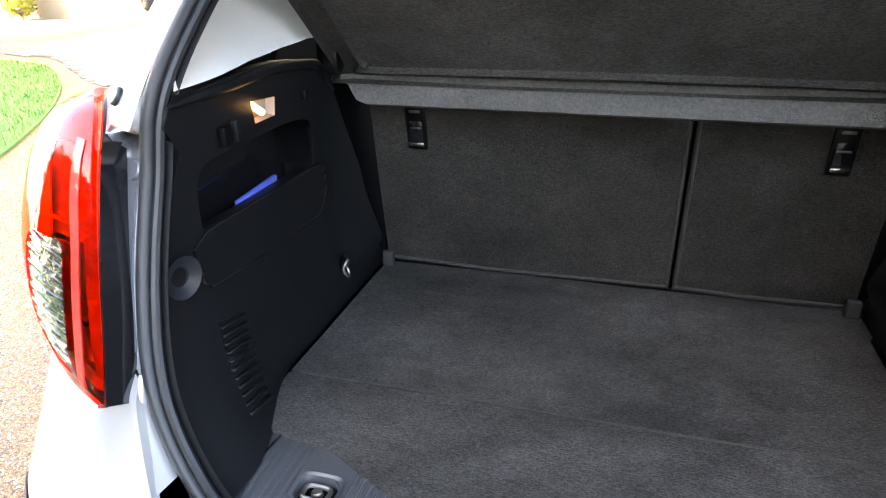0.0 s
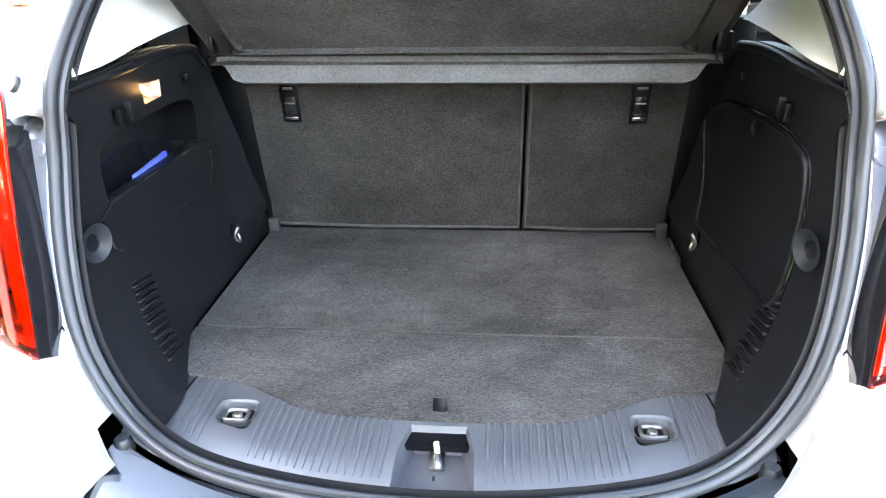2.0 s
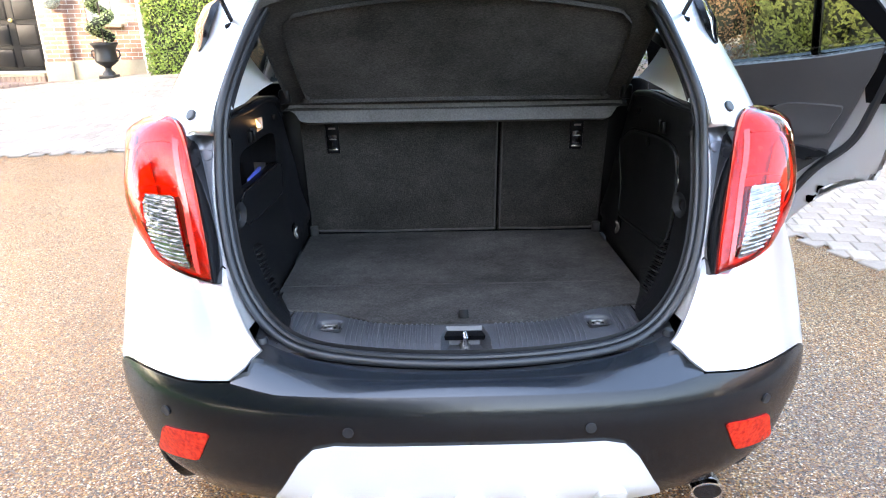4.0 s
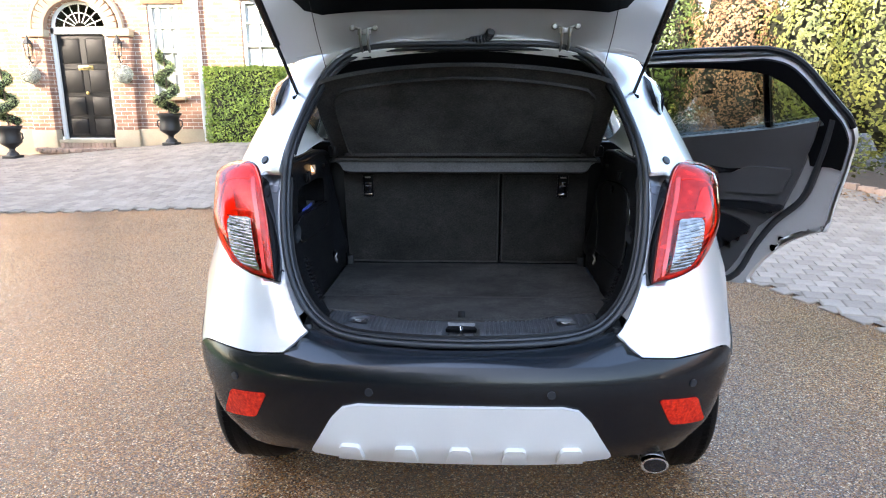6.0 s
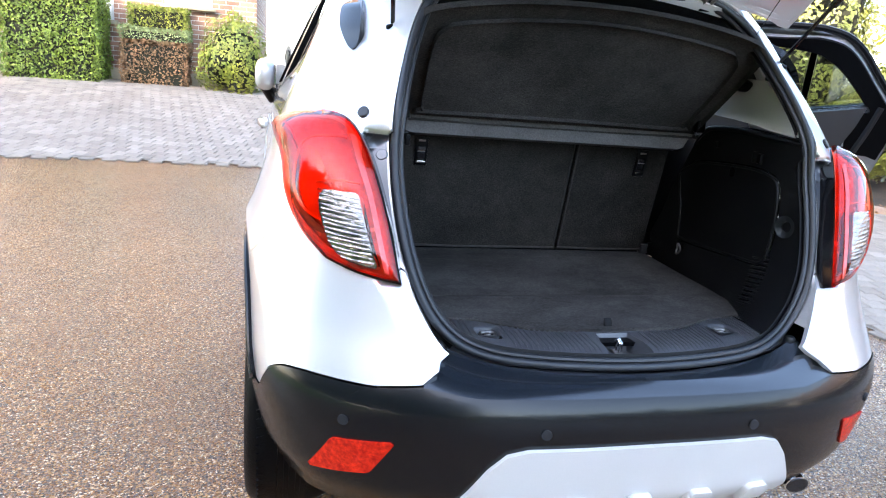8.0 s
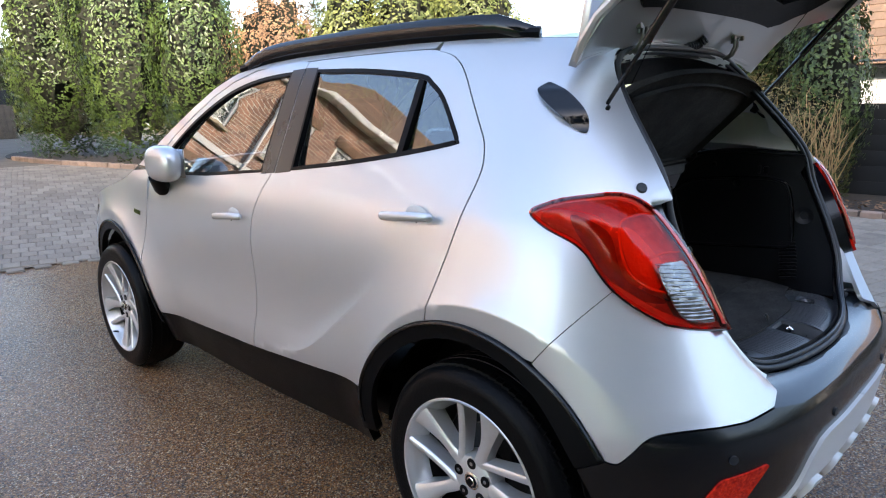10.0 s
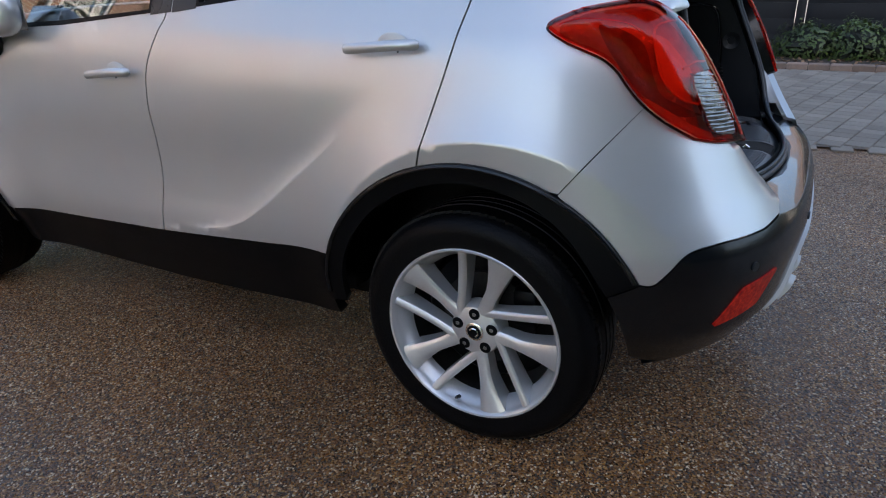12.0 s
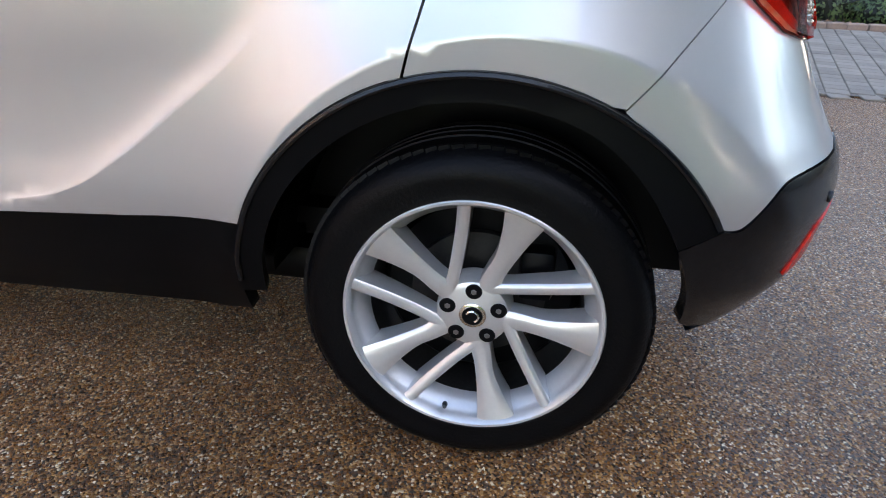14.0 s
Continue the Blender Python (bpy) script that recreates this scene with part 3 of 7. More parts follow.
def top_point(x, y):
    z = cant(y)
    edge = max(0.05, side_x(y, z))
    return np.array((x * edge, y, z + crown(y) * (1 - abs(x) ** 2.4)))


# ---- car ----
car = tagged(new("car"), "silver compact SUV parked with its tailgate and a rear door open", "car")


def both(name, loops, place, material, parent, label="", right=True, left=True, **more):
    made = []
    for flip in ([False] if left else []) + ([True] if right else []):
        made.append(shell(name, loops, place, material, parent, label, outward=-1, mirror=flip, **more))
    return made


# opening of the tailgate, from the bottom's middle outwards and up
OPENING = spline([(0, .680), (.30, .682), (.38, .690), (.440, .718), (.488, .78), (.526, .87), (.552, 1.0), (.558, 1.12), (.550, 1.2), (.524, 1.3), (.488, 1.4), (.44, 1.48), (.37, 1.528), (.27, 1.543), (0, 1.548)], 5)
upper_edge = [p for p in OPENING if p[1] >= .868]
lower_edge = [p for p in OPENING if .72 <= p[1] < .868]
DOOR_BACK = [(.936, .80), (.905, .916), (.868, 1.04), (.846, 1.121), (.828, 1.18), (.822, 1.229), (.838, 1.285), (.87, 1.33), (.923, 1.40), (.98, 1.475), (1.04, 1.522), (1.12, 1.545)]
DOOR_BACK = spline(DOOR_BACK, 3)
GAP = .005
low_back = math.degrees(math.asin((.572 - HUB_Z) / ARCH))
front_up = math.degrees(math.asin((.508 - HUB_Z) / ARCH))
door_up = math.degrees(math.acos((.936 - HUB_Y) / ARCH))
seam_up = math.degrees(math.acos((.573 - HUB_Y) / ARCH))
SEAM = [(.573, .768), (.50, .858), (.409, .968)]

# rear quarter: from the arch up the door's edge, along the roof, down the opening
loop = sides([(y - GAP, z) for y, z in DOOR_BACK])
loop += sides([(y, cant(y) - .002) for y in (1.12, 1.0, .9, .8, .72, .68)])
loop += widths([(x, z) for x, z in reversed(upper_edge)])
loop += widths([(.526, .868), (.60, .91)]) + sides([(.405 + .003, .968 + .003), (.50, .862), (.572, .773)])
loop += sides(arch(HUB_Y, ARCH, seam_up, door_up, 16)[1:-1])
quarter = both("quarter_panel", [loop], skin(), PAINT, car, step=.035, lines=[sides(arch(HUB_Y - .055, ARCH + k, seam_up - 9, door_up + 3, 30)) for k in (.049, .059)] + [ widths([(.62, z) for z in (.93, 1.0, 1.08, 1.14)]), widths([(.606, z) for z in (.93, 1.0, 1.08, 1.134)]), widths([(x, 1.136) for x in (.562, .58, .60, .62)]), widths([(x, 1.150) for x in (.562, .58, .60, .62)])])

# silver corner of the bumper under the lamp
CLAD = spline([(.38, .572), (.362, .570), (.345, .578), (.318, .612), (.298, .640), (.275, .654), (.235, .660)], 4)
CLAD_REAR = [(.70, .661), (.598, .661), (.502, .672)]
loop = sides(SEAM) + widths([(.60, .905), (.526, .864)]) + widths(list(reversed(lower_edge)))
loop += widths([(.440, .720), (.502, .672)]) + widths(list(reversed(CLAD_REAR))[1:]) + sides(list(reversed(CLAD)))
loop += sides(arch(HUB_Y, ARCH, 180 - low_back, seam_up, 16)[1:-1])
both("bumper_corner", [loop], skin(), PAINT, car, step=.03, lines=[sides(arch(HUB_Y - .055, ARCH + k, 180 - low_back - 13, seam_up + 2, 30)) for k in (.049, .059)] + [ widths([(gutter_edge(z), z) for z in (.69, .72, .75, .78, .81, .84)]), widths([(gutter_edge(z) - .014, z) for z in (.69, .72, .75, .78, .81, .84)])])

# doors
SILL = [(1.226, .512), (1.5, .488), (1.97, .455)]
SILL_FRONT = [(1.976, .455), (2.4, .435), (2.893, .418)]
DOOR_SPLIT = spline([(1.975, .455), (1.93, .64), (1.915, .78), (1.912, .889), (1.893, 1.0), (1.845, 1.10), (1.815, 1.16), (1.80, 1.35), (1.79, 1.548)], 4)
GLASS_REAR = [(1.70, 1.168), (1.425, 1.198), (1.165, 1.235), (.945, 1.275), (.93, 1.29), (.955, 1.325), (1.03, 1.41), (1.09, 1.452), (1.16, 1.480), (1.44, 1.508), (1.715, 1.518)]
GLASS_FRONT = [(1.885, 1.152), (1.87, 1.516), (2.0, 1.510), (2.15, 1.492), (2.30, 1.456), (2.45, 1.395), (2.58, 1.322), (2.70, 1.235), (2.80, 1.145), (2.83, 1.105), (2.70, 1.098), (2.30, 1.115)]
GLASS_REAR = spline(GLASS_REAR, 3)
GLASS_FRONT = GLASS_FRONT[:1] + spline(GLASS_FRONT[1:9], 3) + GLASS_FRONT[9:]


def shrink(loop, by):
    """The loop moved inwards."""
    a = np.array(loop, float)
    area = sum(p[0] * q[1] - q[0] * p[1] for p, q in zip(a, np.roll(a, -1, 0)))
    out = []
    for i in range(len(a)):
        d1, d2 = a[i] - a[i - 1], a[(i + 1) % len(a)] - a[i]
        d1, d2 = d1 / max(np.linalg.norm(d1), 1e-9), d2 / max(np.linalg.norm(d2), 1e-9)
        n = np.array((-d1[1] - d2[1], d1[0] + d2[0]))
        n /= max(np.linalg.norm(n), 0.6)
        out.append(tuple(a[i] + n * by * (1 if area > 0 else -1)))
    return out


def door_parts(parent, name, outline, pane, flip, move=None, handle=None):
    """The painted skin of a door with its pane, black frame and handle."""
    hole = sides(pane, .02, True)
    leaf_part = shell("door_skin", [outline, hole], skin(), PAINT, parent, outward=-1, mirror=flip, step=.024, thick=.03, move=move, lines=[line for line in DOOR_LINES if name == "rear"])
    rim_in = sides(shrink(pane, .014), .02, True)
    shell("window_frame", [hole, rim_in], skin(.001), BLACK, parent, "matt black window surround", outward=-1, mirror=flip, step=.05, thick=.02, move=move)
    def pane_at(q, z):
        return skin(-.005 - .06 * max(0.0, 1.50 - z))(q, z)
    shell("window_glass", [rim_in], pane_at, GLASS, parent, "tinted window glass", outward=-1, mirror=flip, step=.06, thick=.003, move=move)
    return leaf_part


DOOR_LINES = [sides(arch(HUB_Y - .055, ARCH + k, 24, door_up - 7, 40)) for k in (.049, .059)] + [sides([(blade_edge(z) + k, z) for z in np.linspace(.50, .84, 16)]) for k in (-.006, .002, .010)]
rear_outline = sides(list(reversed(DOOR_BACK))) + sides(arch(HUB_Y, ARCH + .001, door_up, front_up, 20)[1:-1]) + sides(SILL)
rear_outline += sides(DOOR_SPLIT[1:]) + sides([(y, cant(y) - .026) for y in (1.70, 1.5, 1.3, 1.16)])
front_outline = sides(list(reversed([(y + GAP, z) for y, z in DOOR_SPLIT]))) + sides(SILL_FRONT)
front_outline += sides([(2.92, .55), (2.929, .697), (2.905, .83), (2.885, .95), (2.87, 1.06), (2.86, 1.10)])
front_outline += sides([(2.84, 1.16), (2.72, 1.265), (2.58, 1.355), (2.45, 1.43), (2.30, 1.492), (2.15, 1.53), (2.0, 1.547), (1.85, 1.552)])
HINGE_TURN = Matrix.Translation((.82, 1.95, 0)) @ Matrix.Rotation(radians(41.5), 4, "Z") @ Matrix.Translation((-.82, -1.95, 0))
doors = {}
for side_name, flip in (("left", False), ("right", True)):
    for which, outline, pane in (("rear", rear_outline, GLASS_REAR), ("front", front_outline, GLASS_FRONT)):
        door = new("door")
        door.parent = car
        open_now = flip and which == "rear"
        tagged(door, "silver rear door standing open" if open_now else "silver closed door")
        doors[side_name, which] = door
        move = HINGE_TURN if open_now else None
        door_parts(door, which, outline, pane, flip, move)

# black film over the pillar between the doors, and the bar in the rear pane
for flip in (False, True):
    if not flip:
        shell("pillar_cover", [sides([(1.80, 1.155), (1.885, 1.146), (1.872, 1.522), (1.793, 1.525)], .02, True)], skin(.0015), PILLAR, doors["left", "front"], "dark bronze pillar film", outward=-1, step=.06, thick=.004)
        shell("pillar_cover", [sides([(1.70, 1.164), (1.795, 1.153), (1.788, 1.526), (1.715, 1.524)], .02, True)], skin(.0015), PILLAR, doors["left", "rear"], "dark bronze pillar film", outward=-1, step=.06, thick=.004)
    shell("window_bar", [sides([(1.150, 1.236), (1.175, 1.232), (1.160, 1.482), (1.135, 1.475)], .02, True)], skin(-.001), BLACK, doors["right" if flip else "left", "rear"], "black window divider", outward=-1, mirror=flip, step=.06, thick=.02, move=HINGE_TURN if flip else None)

# strip of body over the doors, front wing, bonnet, roof and screen
both("cant_rail", [sides([(y, cant(y) - .022) for y in (1.14, 1.4, 1.7, 1.9, 2.05)] + [(2.15, 1.536), (2.30, 1.498), (2.45, 1.436), (2.58, 1.361), (2.72, 1.271), (2.845, 1.166)]) + sides([(2.89, 1.12)]) + sides([(y, cant(y) - .002) for y in (3.05, 2.9, 2.75, 2.6, 2.45, 2.3, 2.1, 1.9, 1.6, 1.3, 1.13)])], skin(), PAINT, car, step=.05)
wing = sides([(2.90, 1.11), (2.892, .95), (2.912, .83), (2.936, .697), (2.927, .55), (2.90, .418)]) + sides(arch(HUB_FRONT, ARCH, 171, 40, 30))
wing += sides([(3.80, .62), (4.0, .60), (4.15, .58)]) + sides([(4.2, .705), (4.12, .765), (3.95, .838)]) + sides([(y, cant(y) - .002) for y in (3.8, 3.6, 3.45, 3.3, 3.2, 3.1)])
both("front_wing", [wing], skin(), PAINT, car, step=.05, lines=[sides(arch(HUB_FRONT, ARCH + .06, 166, 55, 24))])
both("front_bumper", [sides([(3.795, .615), (4.0, .595), (4.15, .575), (4.24, .56), (4.262, .40), (4.2, .28), (3.8, .28)]) + sides(arch(HUB_FRONT, ARCH, -6, 33, 12))], skin(), BLACK, car, step=.06)


def top(name, y0, y1, material, label="", inset=1.0, step=.07, off=0.0):
    lo = [(-inset, y0 + (y1 - y0) * k / 40) for k in range(41)]
    hi = [(inset, y) for _, y in reversed(lo)]
    return shell(name, [lo[::-1] + hi[::-1]], lambda a, b: top_point(a, b) + np.array((0, 0, off)), material, car, label, step=step, outward=1, fine=.03)


top("roof", .665, 2.20, PAINT)
top("windscreen", 2.21, 3.12, GLASS, "tinted windscreen")
top("bonnet", 3.14, 4.265, PAINT)

# black bumper, its top ledge and the lower silver plate
loop = widths([(0, .655), (.40, .655), (.502, .668)]) + widths([(.598, .657), (.70, .657)]) + sides([(y - .001, z - .004) for y, z in reversed(CLAD)])
loop += sides(arch(HUB_Y, ARCH - .080, 180 - low_back + 1, 180.5, 12)) + sides([(.385, .326), (.34, .312)])
loop += widths([(.72, .30), (.62, .33), (.50, .352), (.25, .358), (0, .360)])
bumper = new("bumper")
bumper.parent = car
tagged(bumper, "black plastic rear bumper")
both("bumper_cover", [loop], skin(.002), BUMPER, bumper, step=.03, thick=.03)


def ledge(a, s):
    """The bumper's top, from its rounded rear edge forward to the sill."""
    x = a * (.503 - .045 * s)
    q, _ = by_width(x, .655)
    y0 = skin_point(q, .655)[1]
    y1 = .128 + .096 * (x / .46) ** 2
    return np.array((x, y0 + (y1 - y0) * s, .655 + .016 * (1 - (1 - min(1, s * 1.6)) ** 2) + .010 * s + .038 * s * (abs(x) / .458) ** 5))


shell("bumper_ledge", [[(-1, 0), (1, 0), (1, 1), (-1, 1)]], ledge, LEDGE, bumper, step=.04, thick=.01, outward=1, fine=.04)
plate = [(0, .553), (.28, .552), (.325, .540), (.36, .50), (.428, .380), (.42, .368), (.25, .352), (0, .350)]
both("skid_plate", [widths(plate)], skin(.012), SATIN, bumper, "satin silver skid plate", step=.04, thick=.02)
for x in (0, .153, .307):
    lug = [(x - .037, .378), (x - .029, .418), (x - .021, .425), (x + .021, .425), (x + .029, .418), (x + .037, .378)]
    for flip in ((False,) if x == 0 else (False, True)):
        centre = lambda a, b: skin(.026)(*by_width(abs(a), b)) * np.array((1 if a >= 0 else -1, 1, 1)) * np.array((-1, 1, 1))
        shell("lug", [densify(lug, .01)], centre, SATIN, bumper, outward=1, mirror=flip, step=.02, thick=.02)
for flip in (False, True):
    shell("reflector", [widths([(.668, .536), (.560, .552), (.553, .546), (.592, .468), (.602, .462), (.700, .440), (.706, .446), (.675, .528)], .02, True)], skin(.006), REFLECTOR, bumper, "red rear reflector", outward=-1, mirror=flip, step=.02, thick=.012)
    for x, z in ((.653, .585), (.248, .587)):
        shell("parking_sensor", [[(by_width(x, z)[0] + .011 * math.cos(radians(a)), z + .011 * math.sin(radians(a))) for a in range(0, 360, 24)]], skin(.0055), RUBBER, bumper, "round parking sensor", outward=-1, mirror=flip, step=.01, thick=.01, fine=.005)

# black lips round the wheel arches and the cladding along the sills
inner_arc = [(HUB_Y + r * math.cos(radians(a)), HUB_Z + r * math.sin(radians(a))) for a, r in ((a, ARCH - .052 - .028 * smooth(110, 180 - low_back, a)) for a in np.linspace(0, 180 - low_back, 51))]
ring = sides(arch(HUB_Y, ARCH, 0, 180 - low_back, 50)) + sides(list(reversed(inner_arc)))
both("arch_lip", [ring], skin(.006), BLACK, car, "black wheel arch lip", step=.03, thick=.03)
ring = sides(arch(HUB_FRONT, ARCH, 0, 180, 50)) + sides(list(reversed(arch(HUB_FRONT, ARCH - .052, 0, 180, 50))))
both("arch_lip", [ring], skin(.006), BLACK, car, "black wheel arch lip", step=.03, thick=.03)
for hub in (HUB_Y, HUB_FRONT):
    for sign in (-1, 1):
        a1 = 180 - low_back - 1 if hub == HUB_Y else 178
        bead = [skin(.006)(*by_length(y, z)) for y, z in arch(hub, ARCH - .007, 4, a1, 40)]
        part("arch_bead", tube([(float(-sign * p[0]), float(p[1]), float(p[2])) for p in bead], .0065, 8), BUMPER, car)
both("sill_cladding", [sides([(2.905, .414), (2.4, .431), (1.97, .451), (1.5, .484), (1.232, .508)]) + sides(arch(HUB_Y, ARCH, front_up - 1, -8, 10)) + sides([(1.35, .255), (2.0, .235), (2.75, .25)]) + sides(arch(HUB_FRONT, ARCH, 190, 172, 8))], skin(-.004), BLACK, car, "black sill cladding", step=.06, thick=.03)

# tail lamps
LAMP = sides(spline([(.585, 1.086), (.625, 1.108), (.638, 1.122), (.625, 1.138), (.565, 1.160), (.483, 1.172)], 4))
LAMP += widths(spline([(.66, 1.172), (.635, 1.158), (.612, 1.125), (.594, 1.08), (.573, 1.01), (.556, .94), (.541, .862), (.538, .850)], 4)[1:])
LAMP += widths(spline([(.548, .850), (.626, .860), (.689, .878)], 4)) + sides(spline([(.33, .886), (.382, .923), (.427, .962), (.46, 1.0), (.485, 1.032), (.515, 1.056), (.55, 1.072)], 4))
LAMP_RIM = np.array(densify(LAMP, .01))


def lamp_dome(off):
    """The lamp's swollen outer face."""
    def at(q, z):
        d = math.sqrt(float(((LAMP_RIM - (q, z)) ** 2).sum(1).min()))
        return skin(off + (1 - math.exp(-d / .035)) * (.026 * smooth(-.80, -.52, q) + .036 * smooth(-.58, -.34, q)), False)(q, z)
    return at


REVERSE = widths(spline([(.640, 1.012), (.618, 1.012), (.609, .98), (.592, .91), (.583, .877), (.60, .873), (.655, .886), (.676, .93), (.684, .985), (.672, 1.008)], 3, True), .01, True)
for flip in (False, True):
    lamp = new("tail_lamp")
    lamp.parent = car
    tagged(lamp, "red tail lamp with a clear reversing lens")
    shell("lamp_housing", [LAMP], skin(-.022, False), GLOSS, lamp, "black lamp housing", outward=-1, mirror=flip, step=.03, thick=.05)
    shell("housing_edge", [LAMP, shrink(LAMP, .005)], skin(.004, False), GLOSS, lamp, "black lamp housing edge", outward=-1, mirror=flip, step=.03, thick=.07)
    shell("lamp_reflector", [shrink(LAMP, .006), REVERSE], lamp_dome(-.016), LAMP_BACK, lamp, "bright inner reflector", outward=-1, mirror=flip, step=.02, thick=.004, fine=.012)
    shell("lamp_lens", [shrink(LAMP, .003), REVERSE], lamp_dome(.012), RED_LENS, lamp, "red lamp lens", outward=-1, mirror=flip, step=.02, thick=.012, fine=.012)
    clear_part = shell("reversing_lens", [shrink(REVERSE, .001)], lamp_dome(.009), CLEAR, lamp, "clear ribbed reversing lens", outward=-1, mirror=flip, step=.015, thick=.01, fine=.01)
    for k in range(15):
        z = .884 + k * .0086
        span = spline([(.589 + (z - .88) * .21, z - .002), (.630 + (z - .88) * .14, z + .001 * math.sin(k * 2.1)), (.668 + (z - .88) * .12 - .02 * max(0, .91 - z) / .03, z + .003)], 4)
        part("rib", tube([tuple(lamp_dome(.0085)(*by_width(x, h)) * np.array((-1 if flip else 1, 1, 1))) for x, h in span], [.0024 + .0010 * math.sin(k * 3.7 + j) for j in range(len(span))], 6), CLEAR, clear_part)
    band = widths(spline([(.622, 1.125), (.604, 1.06), (.590, 1.01), (.573, .93), (.560, .864)], 4)) + widths(spline([(.569, .866), (.583, .93), (.600, 1.01), (.615, 1.06), (.632, 1.125)], 4))
    shell("light_guide", [band], lamp_dome(.0135), RED_PALE, lamp, "pale red light guide", outward=-1, mirror=flip, step=.02, thick=.003)
    channel = sides(spline([(.535, 1.113), (.490, 1.098), (.452, 1.070), (.424, 1.010), (.402, .976), (.365, .951), (.335, .932), (.342, .926), (.388, .944), (.439, .990), (.480, 1.040), (.518, 1.084)], 3, True))
    shell("dark_channel", [channel], lamp_dome(-.010), RED_DARK, lamp, "dark red lens channel", outward=-1, mirror=flip, step=.02, thick=.003)
    low_glow = sides(spline([(.436, .980), (.378, .921), (.330, .886), (.292, .874), (.296, .886), (.333, .908), (.376, .939)], 3, True))
    shell("lower_glow", [low_glow], lamp_dome(-.004), RED_GLOW, lamp, "orange-red lower reflector", outward=-1, mirror=flip, step=.02, thick=.003)
    bowl = sides(spline([(.440, 1.085), (.428, 1.046), (.405, 1.000), (.378, .968), (.352, .955), (.356, 1.0), (.370, 1.025), (.395, 1.055), (.42, 1.08)], 3, True))
    shell("bowl", [bowl], lamp_dome(-.006), RED_GLOW, lamp, "orange-red lamp bowl", outward=-1, mirror=flip, step=.015, thick=.003)
    sign = -1 if flip else 1
    def lamp_line(points, off=.002):
        return [tuple(lamp_dome(off)(*p) * np.array((sign, 1, 1))) for p in points]
    part("bowl_rim", tube(lamp_line(sides(spline([(.405, 1.118), (.422, 1.112), (.445, 1.095), (.434, 1.051), (.410, .999), (.375, .964), (.336, .947)], 4))), .0032, 6), RED_GLOW, lamp, "bright orange bowl rim")
    part("bowl_bar", tube(lamp_line(sides(spline([(.385, 1.020), (.363, 1.032), (.348, 1.033), (.342, 1.034)], 4))), .0028, 6), RED_GLOW, lamp)
    part("tip_line", tube(lamp_line(sides(spline([(.612, 1.118), (.575, 1.126), (.535, 1.120), (.49, 1.108), (.462, 1.090)], 4))), .0016, 6), RED_PALE, lamp)

# body-coloured channel beside the opening, its shade put into a darker grey
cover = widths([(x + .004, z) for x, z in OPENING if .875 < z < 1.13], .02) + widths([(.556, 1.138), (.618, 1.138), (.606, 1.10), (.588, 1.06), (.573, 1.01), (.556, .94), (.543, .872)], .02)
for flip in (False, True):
    shell("channel_cover", [cover], skin(.003), CHANNEL, car, "silver channel beside the lamp, its shade painted in", outward=-1, mirror=flip, step=.03, thick=.003)


# ---- wheels ----
def spoke(bm, left, right, turn, face):
    """One spoke between two edge lines in the wheel's plane, in rim radii: crowned, with sides that run back."""
    m = 6
    ca, sa = math.cos(radians(turn)), math.sin(radians(turn))
    rows = []
    for (u0, v0), (u1, v1) in zip(spline(left, 4), spline(right, 4)):
        row = []
        for k in range(m + 1):
            w = k / m
            u, v = u0 + (u1 - u0) * w, v0 + (v1 - v0) * w
            r = math.hypot(u, v)
            dish = -0.030 + 0.026 * min(1.0, max(0.0, (r - .2) / .78)) ** 1.5
            off = face + dish - 0.003 * (2 * w - 1) ** 2 - 0.003 * (k in (0, m))
            row.append(bm.verts.new((-off, -(u * ca + v * sa) * .2525, (v * ca - u * sa) * .2525)))
        for u, v, lean in ((u1, v1, .96), (u0, v0, 1.04)):
            row.append(bm.verts.new((-(face - .072), -(u * ca + v * sa) * .2525, (v * ca - u * sa) * .2525)))
        rows.append(row)
    for a, b in zip(rows, rows[1:]):
        for k in range(m + 3):
            k2 = (k + 1) % (m + 3)
            bm.faces.new((a[k], a[k2], b[k2], b[k]))
    for row in (rows[0], rows[-1]):
        bm.faces.new(row)


WIDE = ([(.00, .22), (.06, .38), (.125, .54), (.155, .75), (.16, .955)], [(.17, .14), (.20, .33), (.28, .52), (.38, .71), (.47, .86)])
SLIM = ([(-.25, .14), (-.215, .35), (-.195, .55), (-.18, .75), (-.175, .955)], [(-.14, .20), (-.115, .40), (-.10, .55), (-.085, .75), (-.075, .965)])


